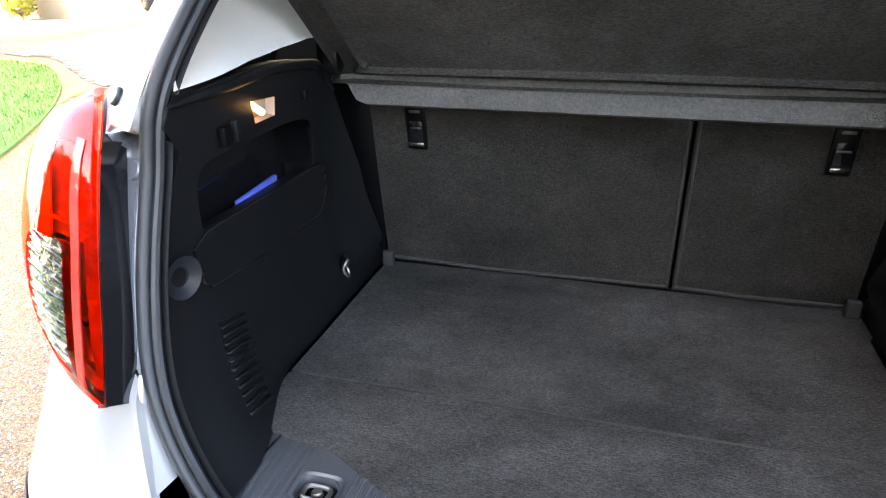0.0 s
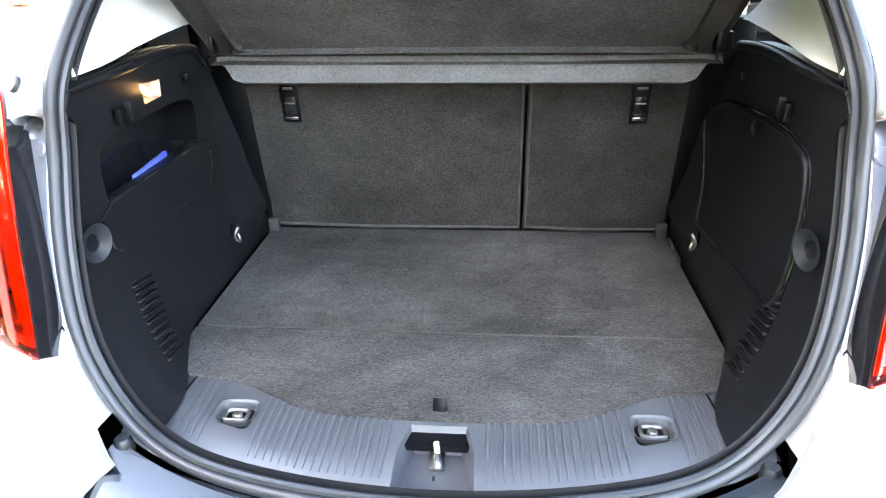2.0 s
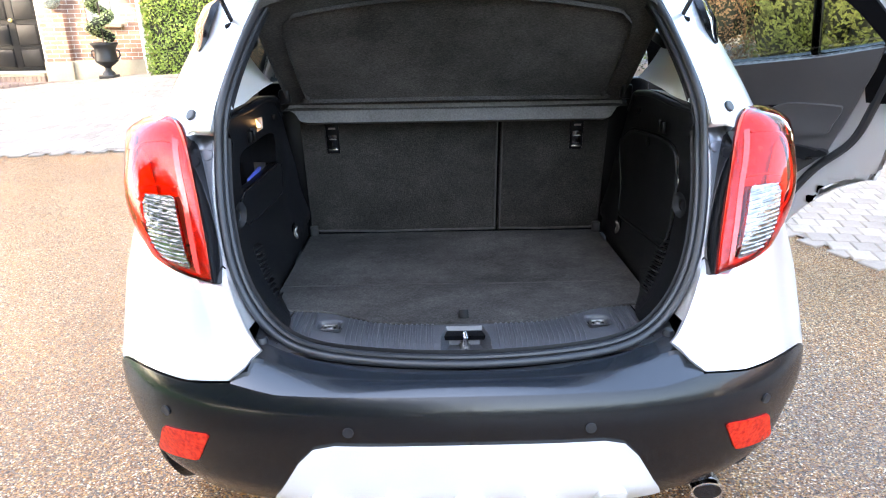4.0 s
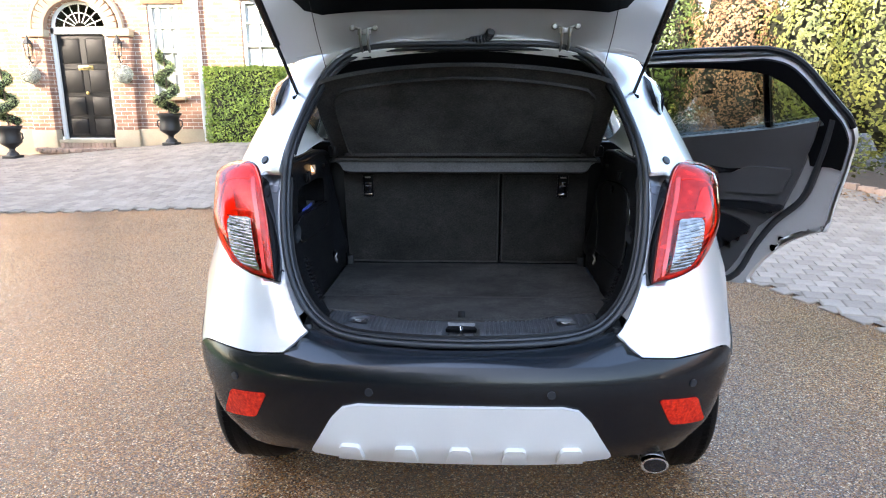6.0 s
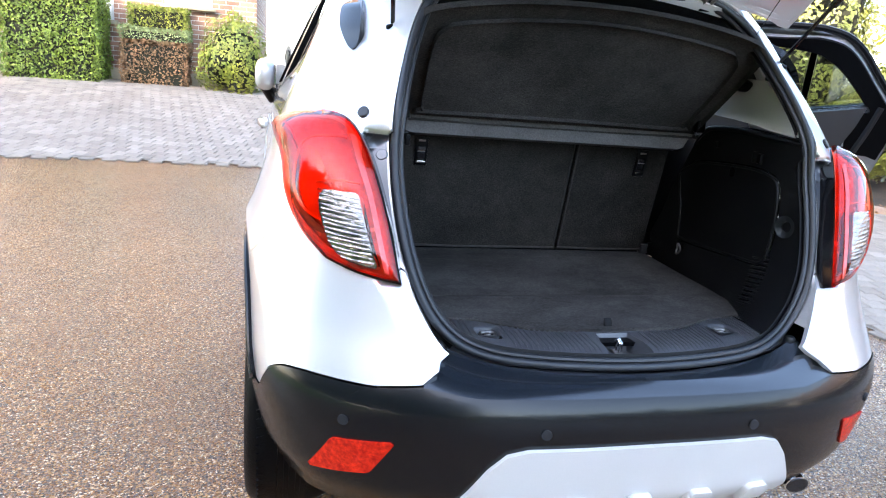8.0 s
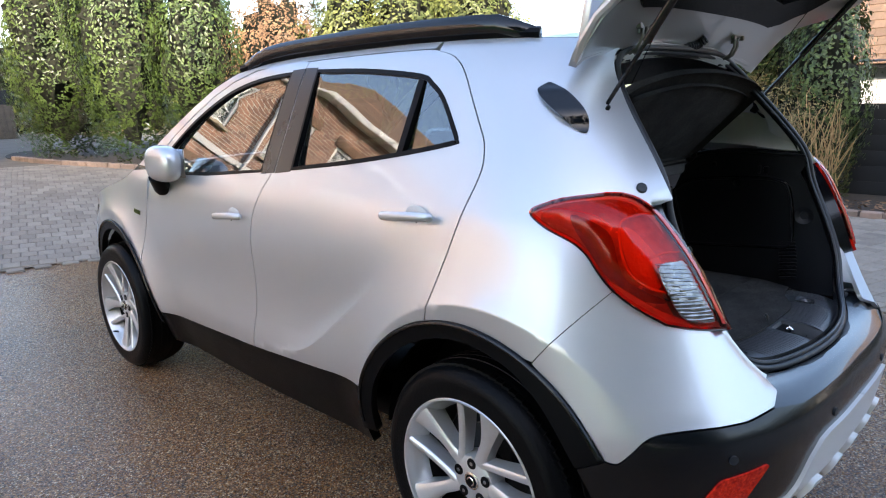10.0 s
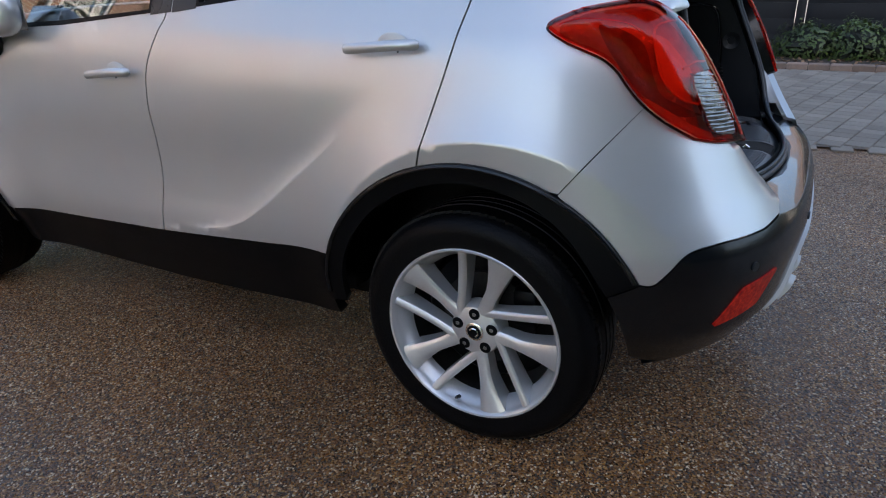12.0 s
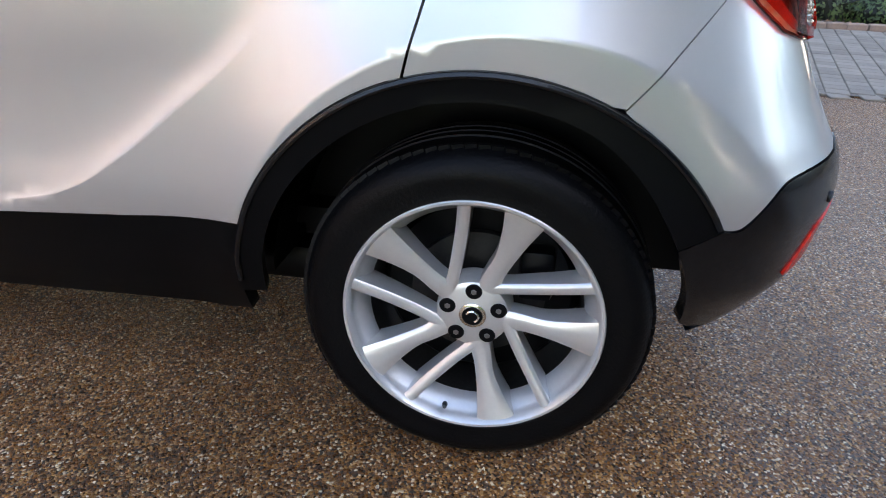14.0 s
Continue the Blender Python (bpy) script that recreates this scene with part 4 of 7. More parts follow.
def build_wheel():
    """A tyre and its alloy rim, its outer face towards -x, centred on the axle."""
    wheel = new("wheel")
    wheel.parent = car
    tagged(wheel, "alloy wheel with five split spokes and a black tyre")
    tyre_profile = [(.248, .002), (.254, .008), (.268, .006), (.290, .010), (.310, .008), (.326, -.004), (.335, -.020), (.339, -.034), (.3425, -.06), (.3445, -.10), (.3445, -.125), (.3425, -.165), (.339, -.19), (.326, -.22), (.29, -.235), (.25, -.225)]
    bm = bmesh.new()
    add_lathe(bm, [(r, -h) for r, h in tyre_profile], axis="X", steps=96)
    tyre = part("tyre", bm, TYRE, wheel, "black road tyre")
    # tread blocks along the shoulders, and three ribs
    bm = bmesh.new()
    for n in range(90):
        a = 2 * math.pi * n / 90
        turn = Matrix.Rotation(a, 4, "X")
        add_box(bm, (.040, .0205, .009), turn @ Vector((.044, 0, .3362)), 0.0, turn @ Matrix.Rotation(radians(14), 4, "Z") @ Matrix.Rotation(radians(7), 4, "Y"))
    for h in (.083, .113, .143):
        add_lathe(bm, [(.340, h - .010), (.3465, h - .008), (.3465, h + .008), (.340, h + .010)], axis="X", steps=96)
    part("tread", bm, TYRE, tyre)
    rim = part("rim", lathe([(.2505, -.002), (.2525, -.006), (.250, -.0085), (.245, -.008), (.240, -.002), (.2375, .010), (.232, .022), (.222, .035), (.214, .06)], axis="X", steps=96), ALLOY, wheel, "silver painted alloy rim")
    part("barrel", lathe([(.214, .06), (.210, .12), (.214, .19), (.236, .20), (.246, .21)], axis="X", steps=64), SHADED_STEEL, rim, "rim barrel, darkened for the shade behind the spokes")
    bm = bmesh.new()
    for n in range(5):
        spoke(bm, *WIDE, 72 * n + 2, 0.006)
        spoke(bm, *SLIM, 72 * n + 2, 0.006)
    part("spokes", bm, ALLOY, rim)
    bm = lathe([(0, -.001), (.058, -.001), (.070, .004), (.074, .014), (.076, .055), (0, .055)], axis="X", steps=40, at=(.024, 0, 0))
    part("hub", bm, ALLOY, rim)
    part("centre_cap", lathe([(0, -.0005), (.022, 0), (.0265, .002), (.028, .006), (.028, .02)], axis="X", steps=32, at=(.019, 0, 0)), CHROME, wheel, "chrome centre cap with a round badge")
    part("badge", lathe([(.0, -.001), (.019, -.001), (.021, .001), (.021, .004)], axis="X", steps=28, at=(.0185, 0, 0)), BLACK, wheel)
    part("badge_mark", tube([(.0172, .012 * math.cos(radians(a)), .012 * math.sin(radians(a))) for a in range(20, 250, 16)], .0024, 6), CHROME, wheel)
    for n in range(5):
        a = radians(92 - 2 + 72 * n)
        # flat black disc stands for the shade in the bolt's hole
        part("bolt_pocket", lathe([(0, -.0012), (.0150, -.0012), (.0165, .001)], axis="X", steps=20, at=(.0222, -.0525 * math.cos(a), .0525 * math.sin(a))), BLACK, wheel)
        part("wheel_bolt", lathe([(0, -.001), (.005, -.001), (.006, 0), (.0065, .004)], axis="X", steps=6, at=(.0205, -.0525 * math.cos(a), .0525 * math.sin(a))), STEEL, wheel)
    a = radians(282)
    part("valve", tube([(.012, .222 * math.cos(a), .222 * math.sin(a)), (-.006, .212 * math.cos(a), .212 * math.sin(a)), (-.014, .208 * math.cos(a), .208 * math.sin(a))], [.006, .0048, .004], 8), RUBBER, wheel)
    part("brake_disc", lathe([(.06, .12), (.062, .11), (.138, .11), (.138, .125)], axis="X", steps=40), SHADED_STEEL, wheel, "grey brake disc")
    part("brake_caliper", box((.06, .07, .11), (.12, -.115, .06), .012), BLACK, wheel)
    part("backing_plate", lathe([(0, .13), (.19, .13), (.20, .14)], axis="X", steps=40), BLACK, wheel)
    return wheel


WHEEL_FACE = -.856
first_wheel = build_wheel()
first_wheel.matrix_basis = pose(WHEEL_FACE, HUB_Y, HUB_Z)
copy_thing(first_wheel, pose(WHEEL_FACE, HUB_FRONT, HUB_Z, 24))
copy_thing(first_wheel, pose(-WHEEL_FACE, HUB_Y, HUB_Z, 0, 0, 180))
copy_thing(first_wheel, pose(-WHEEL_FACE, HUB_FRONT, HUB_Z, 40, 0, 180))

# wheel wells, underbody and the mud flaps
for hub in (HUB_Y, HUB_FRONT):
    for sign in (-1, 1):
        bm = lathe([(.43, .17), (.43, .36), (.0, .36)], at=(sign * .94, hub, HUB_Z), axis="X", steps=36, start=-25, sweep_angle=360)
        if sign > 0:
            bmesh.ops.transform(bm, matrix=Matrix.Translation((sign * .94, hub, HUB_Z)) @ Matrix.Diagonal((-1, 1, 1, 1)) @ Matrix.Translation((-sign * .94, -hub, -HUB_Z)), verts=bm.verts)
        bmesh.ops.bisect_plane(bm, geom=bm.verts[:] + bm.edges[:] + bm.faces[:], plane_co=(0, 0, .36), plane_no=(0, 0, -1), clear_outer=True)
        part("wheel_well", bm, BLACK, car, "black wheel arch liner")
part("underbody", box((1.22, 3.3, .10), (0, 2.15, .29), .03), BLACK, car, "black underbody")
part("underbody", box((.98, .75, .12), (0, .62, .36), .03), BLACK, car, "black underbody")
part("rear_axle", tube([(-.62, .80, .33), (-.4, .83, .30), (.4, .83, .30), (.62, .80, .33)], .035, 10), BLACK, car)


# ---- tailgate opening: channel, seal, sill ----
def opening_y(x, z):
    return max(skin_point(by_width(abs(x), z)[0], z)[1], .140 + .092 * (abs(x) / .45) ** 2)


def open_half(z):
    """Half the opening's width at a height."""
    zs, xs = [p[1] for p in OPENING], [p[0] for p in OPENING]
    return float(np.interp(z, zs[8:-4], xs[8:-4]))


def rim_path(inset, forward):
    """The opening's closed line, moved inwards and forwards."""
    a = np.array(OPENING)
    mid = np.array((0, 1.1))
    out = []
    for k, (x, z) in enumerate(OPENING):
        d = a[min(k + 1, len(a) - 1)] - a[max(k - 1, 0)]
        n = np.array((-d[1], d[0])) / np.linalg.norm(d)
        px, pz = x + n[0] * inset, z + n[1] * inset
        out.append((max(px, 0.0), opening_y(x, z) + forward - .002 * smooth(.74, .86, z) * (1 - smooth(1.3, 1.45, z)), pz))
    ring = np.array(out + [(-x, y, z) for x, y, z in out[-2:0:-1]])
    gone = np.concatenate([[0], np.cumsum(np.linalg.norm(np.diff(np.vstack([ring, ring[:1]]), axis=0), axis=1))])
    at = np.linspace(0, gone[-1], 181)[:-1]
    ring = np.stack([np.interp(at, gone, np.append(ring[:, c], ring[0, c])) for c in range(3)], 1)
    for _ in range(14):
        ring = .5 * ring + .25 * np.roll(ring, 1, 0) + .25 * np.roll(ring, -1, 0)
    return [tuple(float(v) for v in p) for p in ring]


part("door_seal", tube(rim_path(.010, .002), .0095, 10, True, up=(0, 1, 0)), RUBBER, car, "black rubber tailgate seal")
part("door_seal", tube(rim_path(.024, .007), .0065, 8, True, up=(0, 1, 0)), RUBBER, car, "black rubber tailgate seal")
bm = bmesh.new()
outer, inner = rim_path(-.002, .010), rim_path(.034, .020)
rows = [[bm.verts.new(p) for p in line] for line in (outer, inner)]
for k in range(len(outer)):
    j = (k + 1) % len(outer)
    bm.faces.new((rows[0][k], rows[0][j], rows[1][j], rows[1][k]))
part("seal_flange", bm, TRIM, car, "dark flange behind the seal")
# painted return from the outer skin to the seal
for sign in (-1, 1):
    bm = bmesh.new()
    last = None
    for x, z in densify([p for p in OPENING if .745 < p[1] < .93], .012, False):
        p = skin_point(by_width(x + .002, z)[0], z)
        a = bm.verts.new((-sign * float(p[0]), float(p[1]) + .001, z))
        b = bm.verts.new((sign * (x - .004), max(opening_y(x, z) + .008, float(p[1]) + .004), z + .001))
        if last:
            bm.faces.new((last[0], a, b, last[1]))
        last = (a, b)
    part("opening_return", bm, PAINT, car, "silver return beside the seal")
# drain channel under the sill, with two bump stops
part("sill_channel", tube([(x, .128 + .092 * (x / .45) ** 2, .672 + .01 * abs(x)) for x in np.linspace(-.44, .44, 12)], .014, 8, flat=.6), RUBBER, car)
for sign in (-1, 1):
    part("bump_stop", lathe([(0, .012), (.010, .011), (.013, .006), (.014, -.012)], at=(sign * .450, .222, .712), steps=18), RUBBER, car, "round rubber bump stop")
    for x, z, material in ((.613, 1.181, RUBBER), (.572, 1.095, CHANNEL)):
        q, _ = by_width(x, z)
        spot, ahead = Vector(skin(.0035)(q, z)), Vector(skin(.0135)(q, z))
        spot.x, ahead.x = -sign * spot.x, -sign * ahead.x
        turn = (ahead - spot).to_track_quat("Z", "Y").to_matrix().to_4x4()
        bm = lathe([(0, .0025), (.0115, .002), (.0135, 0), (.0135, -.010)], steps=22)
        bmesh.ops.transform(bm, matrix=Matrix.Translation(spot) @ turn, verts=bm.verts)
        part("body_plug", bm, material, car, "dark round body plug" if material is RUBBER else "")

# ---- load space ----
FLOOR_Z = .714


def floor_front(x):
    return curve([0, .14, .20, .27, .33, .40, .48], [.300, .303, .312, .345, .375, .386, .40])(abs(x))


xs = np.linspace(-.472, .472, 41)
back_half = [(-.468, .982), (-.472, .535), (.472, .535), (.468, .982)]
front_half = [(-.472, .529)] + [(float(x), floor_front(x)) for x in xs] + [(.472, .529)]


def lumpy(a, b):
    return np.array((a, b, FLOOR_Z + .0025 * noise.noise(Vector((a * 4, b * 4, 0)))))


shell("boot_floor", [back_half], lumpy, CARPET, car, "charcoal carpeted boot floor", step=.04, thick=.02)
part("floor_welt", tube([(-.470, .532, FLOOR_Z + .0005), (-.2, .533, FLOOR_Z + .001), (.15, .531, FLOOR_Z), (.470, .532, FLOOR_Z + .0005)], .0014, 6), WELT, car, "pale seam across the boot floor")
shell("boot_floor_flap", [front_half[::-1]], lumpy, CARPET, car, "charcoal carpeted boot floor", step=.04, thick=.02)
part("floor_base", box((.96, .74, .01), (0, .63, .692)), BLACK, car)
part("pull_strap", tube([(0, .316, .712), (0, .319, .724), (0, .325, .733)], [.011, .011, .010], 8, flat=.22, up=(0, 1, 0)), BLACK, car, "black floor pull tab")


def side_wall(y, z):
    """The load space's inner wall."""
    flat_part = .480 + .026 * smooth(.72, .92, z)
    near = max(.40, open_half(z) - .026)
    x = near + (flat_part - near) * smooth(.30, .56, y)
    x -= .030 * smooth(.80, .97, y) * smooth(.74, .80, z)
    return x


def wall_at(off=0.0):
    def at(y, z):
        return np.array((-(side_wall(y, z) - off), y, z))
    return at


def seat_y(z):
    return .985 - (z - .711) * .17


def wall_start(z):
    return opening_y(open_half(z), z) + .020


ZS = np.linspace(.712, 1.188, 14)
wall_loop = [(wall_start(z), z) for z in ZS] + spline([(.46, 1.188), (.56, 1.196), (.68, 1.194), (.77, 1.182), (.80, 1.17), (.84, 1.12)], 3)
wall_loop += [(seat_y(.95) - .04, .95), (seat_y(.76) - .03, .76), (.982, .745), (.982, .712)]
POCKET = spline([(.43, 1.004), (.435, 1.06), (.455, 1.088), (.52, 1.096), (.66, 1.097), (.735, 1.088), (.752, 1.06), (.75, 1.004)], 3)
LIGHT = [(.571, 1.151), (.642, 1.145), (.636, 1.117), (.577, 1.117)]
for flip in (False, True):
    wall = new("boot_side_trim")
    wall.parent = car
    tagged(wall, "charcoal moulded boot side trim")
    holes = [] if flip else [POCKET, LIGHT]
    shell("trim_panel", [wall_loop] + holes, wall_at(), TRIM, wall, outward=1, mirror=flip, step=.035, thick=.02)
    side = 1 if flip else -1
    # round recess with its plug
    y, z = (.388 if flip else .366), .962
    x = side * side_wall(y, z)
    bm = lathe([(.0, .012), (.013, .012), (.014, .006), (.026, .001), (.030, -.001)], axis="X", steps=28, at=(0, 0, 0))
    bmesh.ops.transform(bm, matrix=Matrix.Translation((x - side * .009, y, z)) @ Matrix.Rotation(radians(11 * side), 4, "Z") @ Matrix.Diagonal((side, 1, 1, 1)), verts=bm.verts)
    part("round_recess", bm, RUBBER, wall, "round recess in the trim")
    # louvred vent
    lean = Matrix.Rotation(radians(-9), 4, "X")
    slats, slots = bmesh.new(), bmesh.new()
    for k in range(11):
        z, y = .742 + k * .0118, .405 + .0030 * k
        add_box(slats, (.010, .060, .0055), (side * (side_wall(y, z) - .002), y, z), .0015, lean, 1)
        add_box(slots, (.006, .056, .0055), (side * (side_wall(y, z + .006) + .0025), y, z + .006), 0, lean)
    part("vent_louvres", slats, TRIM, wall, "louvred air vent")
    part("vent_slots", slots, GLOSS, wall)
    # lashing eye and clips
    eye_x = side * side_wall(.79, .785)
    part("eye_recess", lathe([(0, .006), (.012, .005), (.016, -.001), (.018, -.002)], axis="X", steps=20, at=(0, 0, 0)), GLOSS, wall).matrix_basis = Matrix.Translation((eye_x - side * .001, .79, .787)) @ Matrix.Diagonal((side, 1, 1.5, 1))
    part("lashing_eye", tube([(eye_x - side * (.003 + .007 * abs(math.sin(radians(a)))), .790 + .009 * math.cos(radians(a)), .782 + .017 * math.sin(radians(a))) for a in range(0, 360, 24)], .0032, 8, True, up=(1, 0, 0)), STEEL, wall, "small steel lashing eye")
    part("clip", box((.012, .018, .028), (side * .500, .49 if side < 0 else .527, 1.120), .003), BLACK, wall)
    part("clip", box((.012, .008, .030), (side * .500, .515 if side < 0 else .55, 1.122), .002), TRIM, wall)
    part("clip", box((.010, .012, .016), (side * .494, .716, 1.134), .002), BLACK, wall)
    part("seat_catch", box((.024, .014, .034), (side * .456, .955, .733), .003), QUARTER_CLOTH, wall, "grey plastic seat catch")
    # upper lip of the trim
    part("trim_lip", tube([(side * (side_wall(y, 1.185) - .004), y, z) for y, z in spline([(.40, 1.176), (.46, 1.180), (.52, 1.183), (.60, 1.187), (.68, 1.185), (.77, 1.176), (.80, 1.160), (.835, 1.12)], 3)], [.003 + .005 * smooth(0, .25, k / 21) * (1 - smooth(.8, 1, k / 21)) for k in range(22)], 10), TRIM, wall)
    if not flip:
        # storage pocket, its lower flap, and the lamp
        cup = [(y, z) for y, z in POCKET]
        shell("pocket_back", [[(.42, .95), (.765, .95), (.765, 1.11), (.42, 1.11)]], wall_at(-.07), GLOSS, wall, "dark pocket interior", outward=1, step=.05, thick=.01)
        bm = bmesh.new()
        front_v = [bm.verts.new((-side_wall(y, z) - .002, y, z)) for y, z in cup]
        back_v = [bm.verts.new((-side_wall(y, z) - .07, y, z)) for y, z in cup]
        for k in range(len(cup) - 1):
            bm.faces.new((front_v[k], front_v[k + 1], back_v[k + 1], back_v[k]))
        part("pocket_side", bm, BLACK, wall)
        flap = spline([(.432, 1.000), (.752, 1.000), (.772, .985), (.776, .955), (.755, .922), (.725, .912), (.45, .922), (.415, .928), (.405, .945)], 3, True)
        shell("pocket_flap", [flap], wall_at(.005), TRIM, wall, "storage pocket flap", outward=1, step=.03, thick=.012)
        part("flap_gap", tube([(-(side_wall(y, z) - .0035), y, z) for y, z in flap], .0026, 6, True), GLOSS, wall, "dark gap round the flap")
        shell("lamp_window", [shrink(LIGHT, .002)], wall_at(-.016), LAMP_GREY, wall, "grey boot lamp reflector", outward=1, step=.02, thick=.004)
        bm = bmesh.new()
        ring_a = [bm.verts.new((-side_wall(y, z) - .001, y, z)) for y, z in LIGHT]
        ring_b = [bm.verts.new((-side_wall(y, z) - .017, y, z)) for y, z in shrink(LIGHT, .004)]
        for k in range(4):
            bm.faces.new((ring_a[k], ring_a[(k + 1) % 4], ring_b[(k + 1) % 4], ring_b[k]))
        part("lamp_recess", bm, LAMP_GREY, wall, "pale boot lamp recess")
    else:
        hatch = spline([(.86, 1.03), (.80, 1.064), (.70, 1.078), (.56, 1.088), (.49, 1.083), (.452, 1.06), (.432, .98), (.422, .90), (.42, .866), (.435, .846), (.46, .842), (.62, .828), (.79, .816), (.82, .83), (.835, .88), (.868, 1.0)], 3, True)
        shell("hatch_cover", [hatch], wall_at(.005), TRIM, wall, "removable trim hatch", outward=1, mirror=True, step=.03, thick=.012)
        part("hatch_rim", tube([(side * (side_wall(y, z) - .0045), y, z) for y, z in hatch], .0042, 8, True), TRIM, wall)
        part("hatch_gap", tube([(side * (side_wall(y, z) - .002), y, z) for y, z in shrink(hatch, -.006)], .0024, 6, True), GLOSS, wall)
        part("finger_hole", lathe([(0, 0), (.012, 0), (.014, -.002)], axis="X", steps=18, at=(side * (side_wall(.629, 1.066) - .0065), .629, 1.066)), GLOSS, wall)

bulb = new("boot_lamp", bpy.data.lights.new("boot_lamp", "POINT"))
bulb.data.energy, bulb.data.color, bulb.data.shadow_soft_size = 0.0016, (1.0, 0.62, 0.30), 0.008
bulb.location = (-.500, .592, 1.140)
glow = bpy.data.materials.new("lit_bulb")
glow.use_nodes = True
glow.node_tree.nodes["Principled BSDF"].inputs["Emission Color"].default_value = (1.0, 0.42, 0.12, 1)
glow.node_tree.nodes["Principled BSDF"].inputs["Emission Strength"].default_value = 0.35
part("lamp_bulb", tube([(-.512, .578, 1.146), (-.508, .603, 1.128)], .0055, 10), glow, car, "lit warm boot lamp bulb")

# seat backs
for x0, x1 in ((-.468, .1335), (.1405, .468)):
    def seat(a, b, x0=x0, x1=x1):
        edge = min(a - x0, x1 - a, b - .716, 1.22 - b)
        return np.array((a, seat_y(b) + .005 * (1 - smooth(0, .02, edge)) + .002 * noise.noise(Vector((a * 5, b * 5, 3))), b))
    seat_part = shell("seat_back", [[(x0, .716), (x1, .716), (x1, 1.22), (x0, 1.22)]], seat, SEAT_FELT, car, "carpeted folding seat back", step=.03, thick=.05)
    part("piping", tube([(x0 + .004, seat_y(.722) + .004, .724), (x0 * .6 + x1 * .4, seat_y(.722) - .002, .7205), (x1 - .004, seat_y(.722) + .004, .722)], .0038, 6), WELT, seat_part)
    part("piping", tube([((x1 if x0 < 0 else x0) + (-.005 if x0 < 0 else .005), seat_y(z) + .003, z) for z in (.73, .9, 1.1)], .0028, 6), WELT, seat_part)
for sign in (-1, 1):
    part("seat_side_filler", box((.13, .05, .50), (sign * .535, 1.0, .95), .01), BLACK, car)
    lean = Matrix.Rotation(radians(9.6), 4, "X")
    catch = part("seat_latch", box((.040, .006, .090), (sign * .372, seat_y(1.035) - .003, 1.035), .002, lean), BLACK, car, "black seat release latch")
    part("latch_lever", box((.030, .006, .008), (sign * .372, seat_y(1.002) - .009, 1.002), .002, lean), CHROME, catch, "chrome lever edge")
    part("latch_recess", box((.026, .004, .040), (sign * .372, seat_y(1.03) - .0055, 1.03), .001, lean), GLOSS, catch)
    part("latch_bar", box((.022, .004, .003), (sign * .372, seat_y(1.03) - .009, 1.035), .001, lean), STEEL, catch)
    part("latch_mark", box((.022, .002, .006), (sign * .372, seat_y(1.068) - .008, 1.068), .001, lean), STEEL, catch)

# added panel that stops cabin light showing through the gap under the seats
part("seat_backing", box((1.12, .02, .48), (0, 1.07, .92), .004), BLACK, car, "black panel added to stop light under the seats")

# ribbed sill plate with its latch pocket and lashing rings
def sill_top(a, b):
    y0, y1 = .158 + .085 * (abs(a) / .45) ** 2, floor_front(a) + .004
    return np.array((a, y0 + (y1 - y0) * b, .707 - .024 * max(0.0, 1 - b / .42) ** 2 + .03 * smooth(.40, .50, abs(a)) * (1 - b)))


sill = new("sill_plate")
sill.parent = car
tagged(sill, "charcoal ribbed plastic sill plate")
pocket_hole = [(-.057, .10), (.057, .10), (.055, .55), (.042, .92), (-.042, .92), (-.055, .55)]
def squarish(a):
    """A point on a rounded square of half width 1."""
    c, s = math.cos(radians(a)), math.sin(radians(a))
    return math.copysign(abs(c) ** .5, c), math.copysign(abs(s) ** .5, s)


ring_holes = [[(s * .313 + .029 * squarish(a)[0], .60 + .17 * squarish(a)[1]) for a in range(0, 360, 15)] for s in (-1, 1)]
shell("sill_surface", [[(-.47, 0), (.47, 0), (.47, 1), (-.47, 1)], pocket_hole] + ring_holes, sill_top, SILL_PLASTIC, sill, step=.05, thick=.012, fine=.03)
for k in range(67):
    x = -.402 + k * .804 / 66
    if abs(x) < .062 or abs(abs(x) - .313) < .037:
        continue
    rows = [sill_top(x, b) for b in (.20, .34, .48, .72, .97)]
    part("rib", tube([(float(p[0]), float(p[1]), float(p[2]) + .0008) for p in rows], [.0010, .0030, .0034, .0034, .0028], 6, flat=.8), SILL_PLASTIC, sill)
for s in (-1, 1):
    part("plate_joint", tube([tuple(sill_top(s * .425, .05) + (0, 0, .001)), tuple(sill_top(s * .418, .5) + (0, 0, .001)), tuple(sill_top(s * .412, .98) + (0, 0, .001))], .0018, 6), GLOSS, sill)
    c = sill_top(s * .313, .6)
    bm = lathe([(.033, .0045), (.0285, .002), (.024, -.012), (.0, -.014)], steps=24)
    for v in bm.verts:
        r = math.hypot(v.co.x, v.co.y)
        if r > 1e-5:
            qx, qy = squarish(math.degrees(math.atan2(v.co.y, v.co.x)))
            v.co.x, v.co.y = r * qx, r * qy * .82
    bmesh.ops.translate(bm, vec=tuple(float(v) for v in c), verts=bm.verts)
    part("ring_well", bm, SILL_PLASTIC, sill, "lashing ring recess")
    ring = part("lashing_ring", tube([(float(c[0]) + .018 * squarish(a)[0], float(c[1]) + .012 * squarish(a)[1] - .002, float(c[2]) - .003) for a in range(0, 360, 20)], .0033, 8, True), STEEL, sill, "steel lashing ring")
    part("ring_screw", lathe([(0, .004), (.006, .004), (.008, .001), (.008, -.004)], at=(float(c[0]), float(c[1]), float(c[2]) - .005), steps=14), STEEL, sill)
bm = bmesh.new()
top_loop = [sill_top(a, b) for a, b in pocket_hole]
